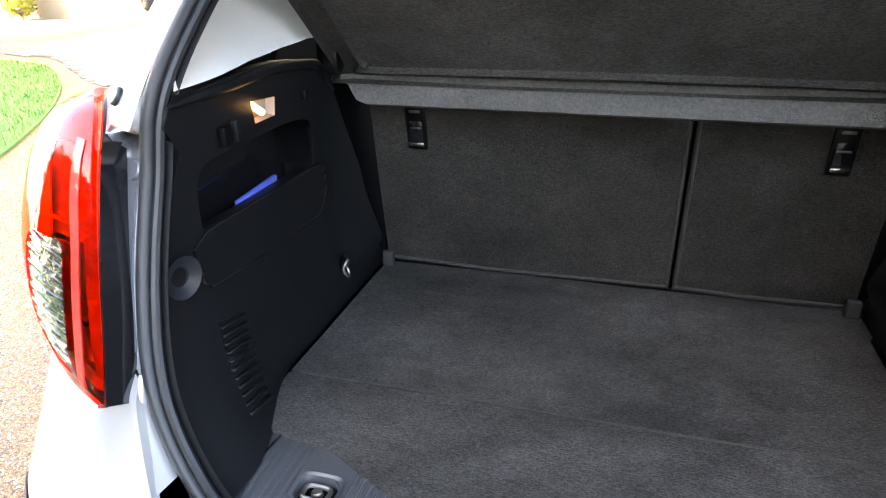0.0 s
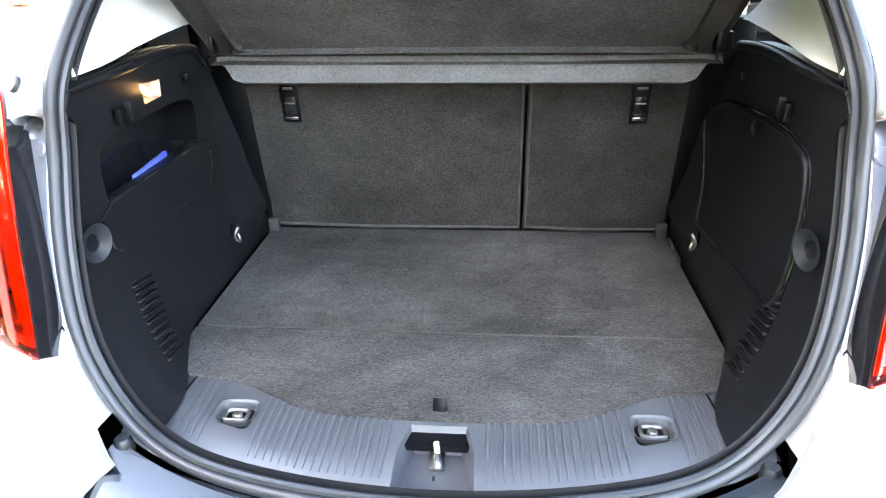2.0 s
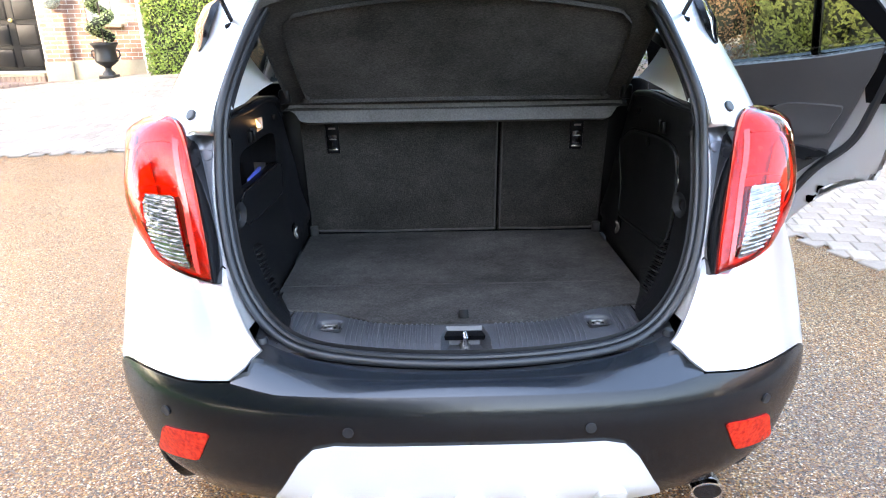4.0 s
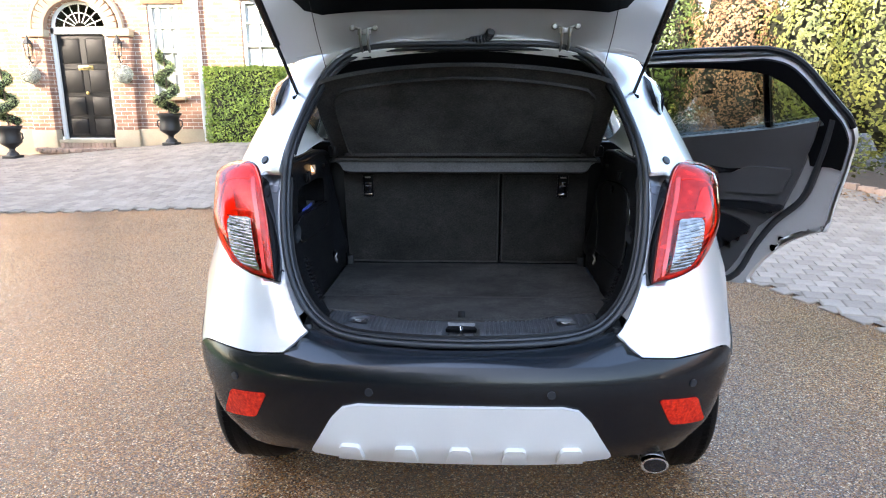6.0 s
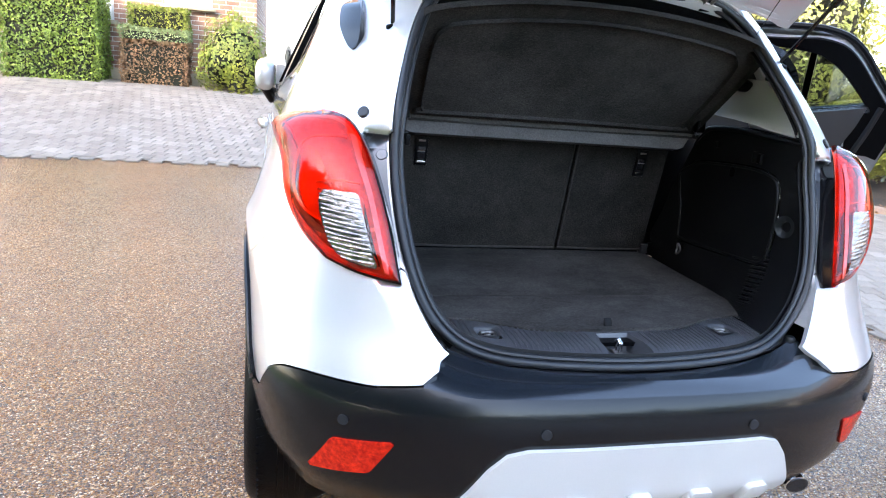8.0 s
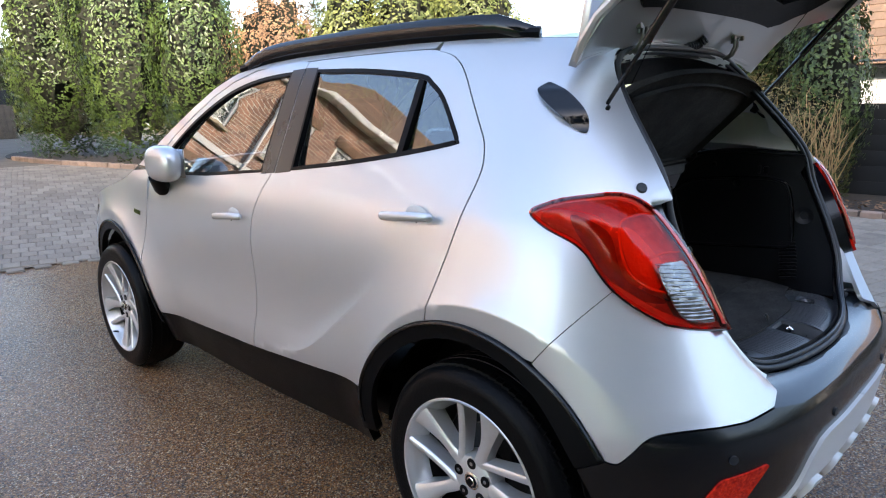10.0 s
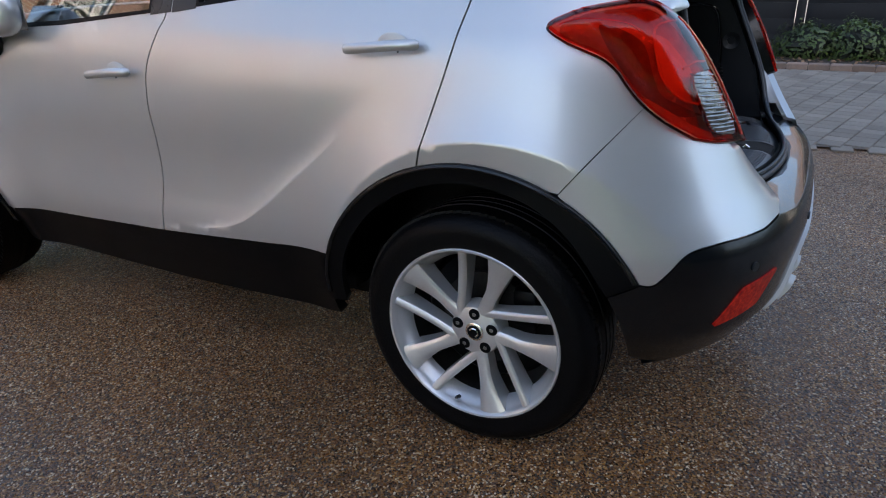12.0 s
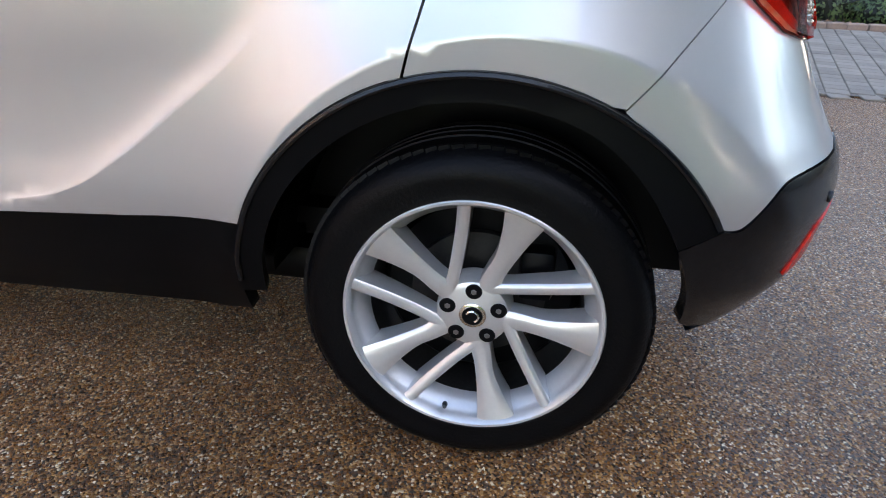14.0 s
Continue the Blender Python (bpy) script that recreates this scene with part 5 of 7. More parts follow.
bottom = [(p[0] * .84, .236 + (p[1] - .236) * (.66 if p[1] > .236 else .80), .668) for p in top_loop]
tv, bv = [bm.verts.new(p) for p in top_loop], [bm.verts.new(p) for p in bottom]
for k in range(6):
    bm.faces.new((tv[k], tv[(k + 1) % 6], bv[(k + 1) % 6], bv[k]))
bm.faces.new(bv)
part("latch_pocket", bm, SILL_PLASTIC, sill, "moulded latch pocket")
part("striker", tube([(-.002, .262, .672), (-.002, .262, .700), (0, .255, .706), (.002, .247, .700), (.002, .247, .672)], .0055, 10), CHROME, car, "steel tailgate striker")
part("striker_base", box((.022, .034, .004), (0, .254, .674), .001), STEEL, car)

# lifted parcel shelf
shelf = new("parcel_shelf")
shelf.parent = car
tagged(shelf, "charcoal carpeted parcel shelf, tipped up")


def shelf_at(off):
    def at(a, b):
        n = Vector((0, -.70, -.71))
        s = b
        return np.array((a, .832 - .275 * s, 1.150 + .275 * s + .050 * s * (1 - (a / .49) ** 2))) + off * np.array(n)
    return at


board = spline([(-.455, 0), (.455, 0), (.468, .06), (.490, .80), (.478, .93), (.44, .985), (.30, 1.0), (0, 1.0), (-.30, 1.0), (-.44, .985), (-.478, .93), (-.490, .80), (-.468, .06)], 3, True)
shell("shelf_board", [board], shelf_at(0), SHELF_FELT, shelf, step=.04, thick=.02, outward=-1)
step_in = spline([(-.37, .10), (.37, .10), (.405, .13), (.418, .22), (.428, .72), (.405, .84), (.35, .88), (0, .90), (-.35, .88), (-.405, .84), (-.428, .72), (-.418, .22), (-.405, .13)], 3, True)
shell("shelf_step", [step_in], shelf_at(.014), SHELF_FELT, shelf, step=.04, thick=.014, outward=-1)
lip_line = [(-.478, 1.140), (-.462, 1.132), (-.445, 1.108), (-.428, 1.102), (.428, 1.102), (.445, 1.108), (.462, 1.132), (.478, 1.140), (.478, 1.150), (-.478, 1.150)]
shell("shelf_lip", [lip_line], lambda a, b: np.array((a, .812 + .016 * (b - 1.102) / .05, b)), CARPET_LIP, shelf, "grey worn shelf lip", step=.03, thick=.03, outward=1)
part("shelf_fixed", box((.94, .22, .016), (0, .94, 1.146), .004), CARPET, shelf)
for s in (-1, 1):
    part("shelf_pivot", box((.03, .03, .04), (s * .478, .80, 1.178), .006), BLACK, shelf, "black shelf pivot")
    part("lift_cord", tube([(s * .432, .572, 1.425), (s * .448, .50, 1.55), (s * .452, .42, 1.66)], .0012, 5), BLACK, shelf, "thin lifting cord")

# pale inner pillars, roof lining
def loft(name, rows, material, parent, label=""):
    """A smooth skin through rows of points."""
    bm = bmesh.new()
    made = [[bm.verts.new(tuple(float(c) for c in p)) for p in row] for row in rows]
    for a, b in zip(made, made[1:]):
        for k in range(len(a) - 1):
            bm.faces.new((a[k], a[k + 1], b[k + 1], b[k]))
    return part(name, bm, material, parent, label)


def lip_z(y):
    return float(np.interp(y, [.40, .50, .58, .68, .77, .82], [1.186, 1.190, 1.196, 1.194, 1.186, 1.176])) + .006


for flip in (False, True):
    s = 1 if flip else -1
    rows = []
    for u in np.linspace(0, 1, 13):
        inner_edge = np.array((side_wall(wall_start(1.19) + (.80 - wall_start(1.19)) * u, 1.185), wall_start(1.19) + (.80 - wall_start(1.19)) * u))
        outer_edge = np.array((open_half(1.23) - .02 + .085 * smooth(0, .45, u), wall_start(1.21) + .002 + (.86 - wall_start(1.21)) * u))
        row = []
        for w in np.linspace(0, 1, 9):
            p = inner_edge + (outer_edge - inner_edge) * w
            row.append((s * p[0], p[1], lip_z(inner_edge[1]) + (.105 * (w ** 1.4) * smooth(-.1, .5, u) + .012 * w) + .03 * u * u))
        rows.append(row)
    loft("pillar_ledge", rows, LINING, car, "pale grey side ledge")
    rows = []
    for z in np.linspace(1.185, 1.50, 16):
        width = .060 + .055 * (1 - smooth(1.19, 1.32, z))
        row = []
        for w in np.linspace(0, 1, 6):
            row.append((s * (open_half(z) - .024 + .05 * w ** 1.5), wall_start(z) - .006 + width * w, z + .006 * w))
        rows.append(row)
    loft("inner_pillar", rows, LINING, car, "pale grey pillar trim")
    part("belt_guide", box((.05, .12, .035), (s * .575, .80, 1.318), .012, Matrix.Rotation(radians(10), 4, "X")), BLACK, car, "black belt guide")
both("pillar_lining", [sides([(.60, 1.195), (.86, 1.195), (.87, 1.31), (.93, 1.385), (.99, 1.46), (.82, 1.51), (.74, 1.48), (.64, 1.36)], .03, True)], skin(-.055), LINING, car, "pale grey quarter lining", step=.05, thick=.004)
both("quarter_cloth", [sides([(.735, 1.315), (.855, 1.315), (.88, 1.34), (.93, 1.40), (.975, 1.455), (.83, 1.495), (.78, 1.47), (.75, 1.40)], .03, True)], skin(-.061), QUARTER_CLOTH, car, "dark cloth quarter panel", step=.05, thick=.004)
shell("roof_lining", [[(-.86, .70), (.86, .70), (.86, 2.3), (-.86, 2.3)]], lambda a, b: top_point(a, b) - np.array((0, 0, .05)), LINING, car, "pale grey roof lining", step=.12, outward=-1)
shell("header_strip", [[(-.43, 0), (.43, 0), (.43, 1), (-.43, 1)]], lambda a, b: np.array((a, .632 + .022 * b, 1.534 - .035 * (a / .4) ** 2 - .022 * b)), LINING, car, "pale grey roof header strip", step=.06, outward=-1)
shell("roof_header", [[(-.44, 0), (.44, 0), (.44, 1), (-.44, 1)]], lambda a, b: np.array((a, .650 + .10 * b, 1.513 - .035 * (a / .4) ** 2 - .075 * b)), TRIM, car, "black roof header trim", step=.06, outward=-1)
for s in (-1, 1):
    part("header_clip", box((.04, .02, .012), (s * .325, .655, 1.500), .003), BLACK, car, "small black header clip")

# cabin: front and rear seats, dash, wheel
cabin = shade("dark_seat_cloth", (0.03, 0.031, 0.034), 0.9, 0, None, 5, 200, 0.3, 300)
for x in (-.36, .36):
    front_seat = new("front_seat")
    front_seat.parent = car
    part("seat_squab", box((.50, .50, .16), (x, 2.25, .62), .05), cabin, front_seat)
    part("seat_backrest", box((.48, .14, .62), (x, 1.95, .95), .05, Matrix.Rotation(radians(14), 4, "X")), cabin, front_seat)
    part("head_rest", box((.26, .10, .17), (x, 1.86, 1.33), .04, Matrix.Rotation(radians(10), 4, "X")), cabin, front_seat, "dark head restraint")
for x in (-.40, 0, .40):
    part("head_rest", box((.24, .09, .14), (x, 1.03, 1.28), .035), cabin, car, "dark head restraint")
part("rear_bench", box((1.1, .46, .16), (0, 1.35, .60), .05), cabin, car)
part("dashboard", box((1.30, .42, .26), (0, 2.95, .95), .06), cabin, car)
part("cabin_floor", box((1.3, 2.2, .04), (0, 2.1, .44)), BLACK, car)
part("steering_wheel", tube([(.36 + .18 * math.cos(radians(a)), 2.62 + .06 * math.sin(radians(a)), 1.02 + .17 * math.sin(radians(a))) for a in range(0, 360, 20)], .016, 8, True, up=(0, 1, 0)), BLACK, car, "black steering wheel")
for s in (-1, 1):
    if s < 0:
        shell("inner_door_panel", [sides([(1.28, .53), (2.86, .46), (2.86, 1.06), (1.95, 1.13), (1.0, 1.22), (1.0, .86)], .05, True)], skin(-.06), DOOR_TRIM, car, outward=-1, step=.12)
    else:
        shell("inner_door_panel", [sides([(1.97, .48), (2.86, .46), (2.86, 1.06), (1.97, 1.13)], .05, True)], skin(-.06), DOOR_TRIM, car, outward=-1, mirror=True, step=.12)


# ---- open tailgate ----
GATE_AXIS, GATE_LIFT = Vector((0, .655, 1.565)), radians(-88)
gate = new("tailgate")
gate.parent = car
tagged(gate, "silver tailgate raised open, dark lining beneath")
GATE = Matrix.Translation(GATE_AXIS) @ Matrix.Rotation(GATE_LIFT, 4, "X") @ Matrix.Translation(-GATE_AXIS)


def gate_at(off):
    """The closed tailgate's surface over widths and heights, moved inwards by off."""
    def at(a, z):
        p = skin_point(by_width(min(abs(a), .999 * half_width(z)), z)[0], z, False)
        middle = rear_y(z)
        return np.array((a, middle + (p[1] - middle) * (1 - .78 * smooth(1.2, 1.46, z)) + off, z))
    return at


gate_half = [(min(x + .05, .64), z) for x, z in OPENING if .70 < z < 1.18] + [(.622, 1.22), (.618, 1.30), (.612, 1.40), (.606, 1.48), (.600, 1.525), (.590, 1.548), (.565, 1.556), (.40, 1.566), (.20, 1.572), (0, 1.574)]
outline = [(-x, z) for x, z in gate_half] + [(x, z) for x, z in reversed(gate_half)]
PANE_LOOP = [(-.40, 1.10), (.40, 1.10), (.44, 1.13), (.42, 1.35), (.36, 1.39), (-.36, 1.39), (-.42, 1.35), (-.44, 1.13)]
shell("gate_skin", [outline, PANE_LOOP], gate_at(0), PAINT, gate, step=.05, thick=.02, outward=1, move=GATE)
shell("gate_inner", [outline, PANE_LOOP], gate_at(.045), PAINT, gate, step=.05, thick=.02, outward=-1, move=GATE)
shell("gate_glass", [PANE_LOOP], gate_at(.012), PRIVACY, gate, "dark tailgate glass", step=.08, thick=.004, outward=1, move=GATE)
lower = [(-.44, .76), (-.30, .735), (.30, .735), (.44, .76), (.50, .90), (.50, 1.06), (.44, 1.085), (-.44, 1.085), (-.50, 1.06), (-.50, .90)]
shell("gate_lining", [lower], gate_at(.072), BLACK, gate, "black tailgate lining", step=.06, thick=.03, outward=-1, move=GATE)
upper = [(-.50, 1.07), (.50, 1.07), (.525, 1.12), (.52, 1.36), (.49, 1.43), (.44, 1.452), (-.44, 1.452), (-.49, 1.43), (-.52, 1.36), (-.525, 1.12)]
shell("glass_surround", [upper, shrink(PANE_LOOP, .01)], gate_at(.060), BLACK, gate, "black glass surround", step=.05, thick=.02, outward=-1, move=GATE)
part("gate_edge", tube([tuple(GATE @ Vector(gate_at(.020)(x, z))) for x, z in outline], .013, 8, True, up=(0, 1, 0)), PAINT, gate)
part("spoiler", box((1.06, .16, .03), tuple(GATE @ Vector((0, .60, 1.565))), .012, Matrix.Rotation(GATE_LIFT + radians(8), 4, "X")), PAINT, gate)
for s in (-1, 1):
    base = Vector((s * .535, .592, 1.362))
    tip = base + Vector((s * .136, -.62, .773)) * .50
    strut = new("gas_strut")
    strut.parent = gate
    part("strut_body", tube([tip, base + (tip - base) * .42], .011, 10), GLOSS, strut)
    part("strut_rod", tube([base, base + (tip - base) * .45], .0055, 8), GLOSS, strut)
    part("strut_ball", lathe([(0, -.014), (.010, -.010), (.014, 0), (.010, .010), (0, .014)], at=tuple(base), axis="Y", steps=14), BLACK, strut)
    tagged(strut, "black gas strut")
    part("strut_bracket", box((.030, .012, .060), (s * .540, .588, 1.352), .004, Matrix.Rotation(radians(38), 4, "X") @ Matrix.Rotation(radians(-s * 25), 4, "Z")), BLACK, car, "black strut bracket")
    part("gate_bolt", lathe([(0, -.003), (.010, -.003), (.012, 0), (.012, .004)], at=(s * .525, .640, 1.560), axis="Y", steps=16), RUBBER, gate)
    hinge = part("hinge_plate", box((.044, .006, .020), (s * .320, .606, 1.574), .002), STEEL, gate, "plain steel hinge")
    for k in (-1, 1):
        x = s * .320 + k * .012
        part("hinge_arm", tube([(x + k * .022, .600, 1.584), (x, .598, 1.582), (x, .598, 1.555), (x, .612, 1.528), (x, .645, 1.510)], .0050, 8, up=(1, 0, 0)), STEEL, hinge)
        part("hinge_bolt", lathe([(0, -.008), (.007, -.007), (.010, 0), (.010, .006)], at=(s * .320 + k * .036, .594, 1.584), axis="Y", steps=10), STEEL, hinge)
part("wiring_gaiter", tube(spline([(-.005, .655, 1.530), (.02, .635, 1.545), (.05, .625, 1.548), (.075, .62, 1.556), (.085, .60, 1.572)], 6), [.0125 + .003 * (k % 2) for k in range(25)], 8), RUBBER, gate, "ribbed black wiring gaiter")

# ---- door furniture, mirrors, rails, exhaust ----
for flip in (False, True):
    s = 1 if flip else -1
    for which, y0, y1, z in (("rear", .935, 1.145, 1.082), ("front", 1.950, 2.150, .982)):
        if flip and which == "rear":
            continue
        door = doors["right" if flip else "left", which]
        x = s * (side_x((y0 + y1) / 2, z) + .001)
        dz = -.010 if which == "rear" else -.012
        # flat grey oval whose tone stands for the shading of the hollow
        part("handle_cup", lathe([(.0, -.0012), (.034, -.0010), (.038, .002)], at=(0, 0, 0), axis="X", steps=30), SATIN, door).matrix_basis = Matrix.Translation((x + s * .0, y0 + .085, z - .006)) @ Matrix.Rotation(radians(s * 4), 4, "Y") @ Matrix.Diagonal((-s, 1.25, .95, 1))
        handle = spline([(y0, z + .004), (y0 + .07, z + .002), (y1 - .03, z + dz * .7), (y1, z + dz)], 5)
        n = len(handle)
        part("door_handle", tube([(x + s * (.012 + .026 * math.sin(math.pi * min(1, max(0, .08 + .84 * k / (n - 1))))), y, zz) for k, (y, zz) in enumerate(handle)], [.011 if 0 < k < n - 1 else .006 for k in range(n)], 10, flat=1.2), PAINT, door, "body-coloured pull handle")
        part("handle_gap", box((.004, .003, .030), (x + s * .030, y0 + .052, z), .001), GLOSS, door)
    # mirror
    mirror = new("door_mirror")
    mirror.parent = doors["right" if flip else "left", "front"]
    tagged(mirror, "silver door mirror on a black foot")
    bm = bmesh.new()
    bmesh.ops.create_icosphere(bm, subdivisions=3, radius=1)
    for v in bm.verts:
        x, y, z = v.co
        v.co = (s * .865 + .052 * math.copysign(abs(x) ** .8, x), 2.570 + .130 * math.copysign(abs(y) ** .75, y), 1.158 + .080 * math.copysign(abs(z) ** .7, z))
    part("mirror_cap", bm, PAINT, mirror)
    part("mirror_glass", box((.006, .180, .122), (s * .815, 2.560, 1.158), .003), CHROME, mirror, "mirror glass")
    part("mirror_foot", tube([(s * .79, 2.69, 1.085), (s * .835, 2.68, 1.045), (s * .862, 2.655, 1.095)], [.042, .050, .040], 10, flat=.8), BLACK, mirror, "black mirror foot")
    # roof rail
    rail_y = np.linspace(.82, 2.28, 26)
    path = []
    for k, y in enumerate(rail_y):
        u = k / 25
        z = cant(y) + .010 + .026 * smooth(0, .10, u) * (1 - smooth(.86, 1.0, u))
        path.append((s * (side_x(y, min(1.575, cant(y))) - .012), y, z))
    part("roof_rail", tube(path, [.012 + .014 * smooth(0, .06, k / 25) * (1 - smooth(.93, 1.0, k / 25)) for k in range(26)], 10, flat=1.25), GLOSS, car, "black roof rail")
    part("rail_base", tube([(x, y, cant(y) + .012) for x, y, z in path], .020, 8, flat=.9), BLACK, car)
    # gloss wedge on the rear pillar
    wedge = sides(spline([(.730, 1.412), (.724, 1.430), (.710, 1.436), (.667, 1.408), (.625, 1.374), (.592, 1.340), (.580, 1.316), (.584, 1.311), (.60, 1.316), (.643, 1.340), (.703, 1.383)], 3, True), .01, True)
    shell("pillar_wedge", [wedge], lambda q, z: skin(.004 + .016 * smooth(1.31, 1.36, z) * (1 - smooth(1.40, 1.44, z)))(q, z), WEDGE, car, "gloss black pillar wedge", outward=-1, mirror=flip, step=.012, thick=.016)
    # front lamp and side repeater
    shell("headlamp", [sides([(3.72, .865), (3.95, .825), (4.08, .765), (4.10, .70), (3.98, .685), (3.82, .755)], .03, True)], skin(.004), CLEAR, car, "clear headlamp", outward=-1, mirror=flip, step=.04, thick=.02)
    shell("side_badge", [sides([(2.965, .905), (3.04, .912), (3.04, .893), (2.972, .885)], .01, True)], skin(.004), CHROME, car, "small chrome wing badge", outward=-1, mirror=flip, step=.02, thick=.004)
part("exhaust_pipe", tube([(.60, .46, .295), (.59, .34, .292), (.585, .235, .288)], [.030, .036, .040], 20, flat=.72), STEEL, car, "oval exhaust tailpipe")
part("exhaust_tip", tube([(.585, .255, .289), (.585, .215, .2875)], [.039, .041], 24, flat=.66), CHROME, car, "chrome exhaust tip")
part("exhaust_bore", tube([(.585, .216, .2876), (.585, .2135, .2875)], [.034, .034], 24, flat=.64), GLOSS, car)
part("gate_latch_mark", box((.004, .004, .008), (0, .205, .690), .001), RUBBER, car)

# inside of the open rear door
def inner(y, z, off):
    p = skin_point(by_length(y, z)[0], z)
    return Vector((-p[0] - off, p[1], p[2]))


open_door = doors["right", "rear"]


def lay(points, off_in, name, material, label="", thick=.02, step=.04):
    """A trim panel on the open door's inner face."""
    def at(q, z):
        p = skin(-off_in)(q, z)
        return p
    return shell(name, [sides(points, .03, True)], at, material, open_door, label, step=step, thick=thick, outward=1, mirror=True, move=HINGE_TURN)


INNER_ALL = [(y + .012, z) for y, z in list(reversed(DOOR_BACK))[2:]] + arch(HUB_Y, ARCH + .018, door_up - 2, front_up, 14)[1:] + [(1.26, .515), (1.5, .50), (1.95, .468), (1.905, .64), (1.89, .889), (1.865, 1.0), (1.80, 1.13), (1.78, 1.53), (1.5, 1.535), (1.25, 1.53)]
frame_hole = sides(shrink(GLASS_REAR, -.006), .02, True)
shell("door_inner_frame", [sides(INNER_ALL, .02, True), frame_hole], skin(-.052), PAINT, open_door, "silver inner door frame", outward=1, mirror=True, step=.04, thick=.03, move=HINGE_TURN)
BELT = [(.93, 1.300), (1.12, 1.262), (1.38, 1.226), (1.64, 1.192), (1.80, 1.165)]
trim_all = BELT[::-1] + [(.955, 1.225), (.985, 1.16), (1.015, 1.08), (1.045, 1.00), (1.09, .905), (1.20, .80), (1.285, .63), (1.33, .555), (1.5, .54), (1.93, .51), (1.90, .64), (1.885, .80), (1.865, .98)]
lay(trim_all, .075, "door_trim", DOOR_TRIM, "charcoal door trim", .025)
lay(spline([(1.10, 1.075), (1.22, 1.082), (1.34, 1.070), (1.50, 1.088), (1.80, 1.075), (1.83, 1.045), (1.60, 1.040), (1.40, 1.035), (1.34, 1.045), (1.20, 1.055)], 4, True), .077, "trim_groove", GLOSS, "dark groove in the door trim", .006, .03)
lay(spline([(1.36, 1.005), (1.30, 1.055), (1.22, 1.092), (1.07, 1.098), (1.045, 1.080), (1.07, 1.02), (1.105, .970), (1.27, .950), (1.37, .955)], 4, True), .088, "arm_rest", DOOR_TRIM, "padded arm rest panel", .02)
lay(spline([(1.10, .925), (1.37, .905), (1.62, .890), (1.82, .885), (1.84, .865), (1.80, .845), (1.6, .850), (1.37, .868), (1.12, .895)], 4, True), .104, "door_pull", TRIM, "door pull ledge", .025)
lay(spline([(1.22, .81), (1.36, .84), (1.62, .835), (1.83, .82), (1.86, .72), (1.85, .61), (1.62, .59), (1.42, .62), (1.30, .72)], 4, True), .092, "door_pocket", TRIM, "door pocket", .02)
rear_edge = [(y + .012, z) for y, z in reversed(DOOR_BACK) if z > 1.08]
surround = sides(rear_edge + [(.90, 1.11), (.98, 1.11), (.985, 1.16), (.955, 1.225), (.93, 1.300)] + BELT[1:] + [(1.775, 1.535), (1.5, 1.54), (1.25, 1.535)], .02, True)
shell("window_surround", [surround, frame_hole], skin(-.064), BLACK, open_door, "black window surround", outward=1, mirror=True, step=.04, thick=.012, move=HINGE_TURN)
SEAL_LINE = spline([(.885, 1.28), (.915, 1.183), (.955, 1.08), (1.01, .945), (1.12, .83), (1.20, .71), (1.30, .535), (1.5, .52), (1.9, .49)], 5)
part("door_weatherstrip", tube([tuple(HINGE_TURN @ inner(y, z, .060)) for y, z in SEAL_LINE], .015, 8), RUBBER, open_door, "black door seal")
rim_line = [(y + .004, z) for y, z in DOOR_BACK if z > 1.235] + [(y, cant(y) - .028) for y in (1.2, 1.4, 1.6, 1.77)]
part("frame_cover", tube([tuple(HINGE_TURN @ inner(y, z, .026)) for y, z in rim_line], .013, 8), BLACK, open_door, "black upper door frame")
part("door_lock", box((.018, .012, .034), tuple(HINGE_TURN @ inner(.985, 1.01, .056)), .003, Matrix.Rotation(radians(47), 4, "Z")), GLOSS, open_door, "black door lock")
tagged(part("booklet", box((.007, .118, .012), (-.530, .594, 1.004), .001, Matrix.Rotation(radians(3), 4, "X")), BLUE), "thin blue booklet lying in the side pocket", "booklet")


# ---- ground ----
def rise(x, y):
    """The drive climbs gently towards the house."""
    return (0.5 - 0.3 * min(1.0, max(0.0, (-x - 4.5) / 4.0))) * smooth(5.6, 11.2, y)


def on_ground(off):
    return lambda a, b: np.array((a, b, rise(a, b) + off))


bm = bmesh.new()
lines_y = [-300, -60, -20, -8, 0, 4] + [5.5 + .25 * k for k in range(24)] + [12, 20, 60, 300]
lines_x = [-300, -60, -20, -8.5, -7.5, -6.5, -5.5, -4.5, 0, 8, 20, 60, 300]
verts = [[bm.verts.new((x, y, rise(x, y))) for x in lines_x] for y in lines_y]
for r0, r1 in zip(verts, verts[1:]):
    for k in range(len(lines_x) - 1):
        bm.faces.new((r0[k], r0[k + 1], r1[k + 1], r1[k]))
tagged(part("ground", bm, GRAVEL), "brown resin-bound gravel drive", "ground", kind="structure")

KERB_LINE = spline([(6.45, -9), (6.45, -4), (6.42, 0), (6.38, 2.5), (6.3, 4.2), (5.9, 5.8), (5.1, 7.2), (4.2, 8.3), (3.2, 9.1), (2.2, 9.9), (1.5, 11), (1.2, 13), (1.25, 15), (2.2, 16.6), (5.0, 17.2)], 6)
GRAVEL_EDGE = spline([(3.1, -9), (3.05, -3), (2.92, 0), (2.62, 1.8), (2.25, 3.0), (1.75, 4.3), (.95, 5.6), (-.1, 6.25), (-1.6, 6.35), (-3.1, 6.3), (-5.6, 6.02), (-6.9, 6.75), (-8.1, 7.5), (-10.6, 7.75), (-15.5, 7.7)], 6)
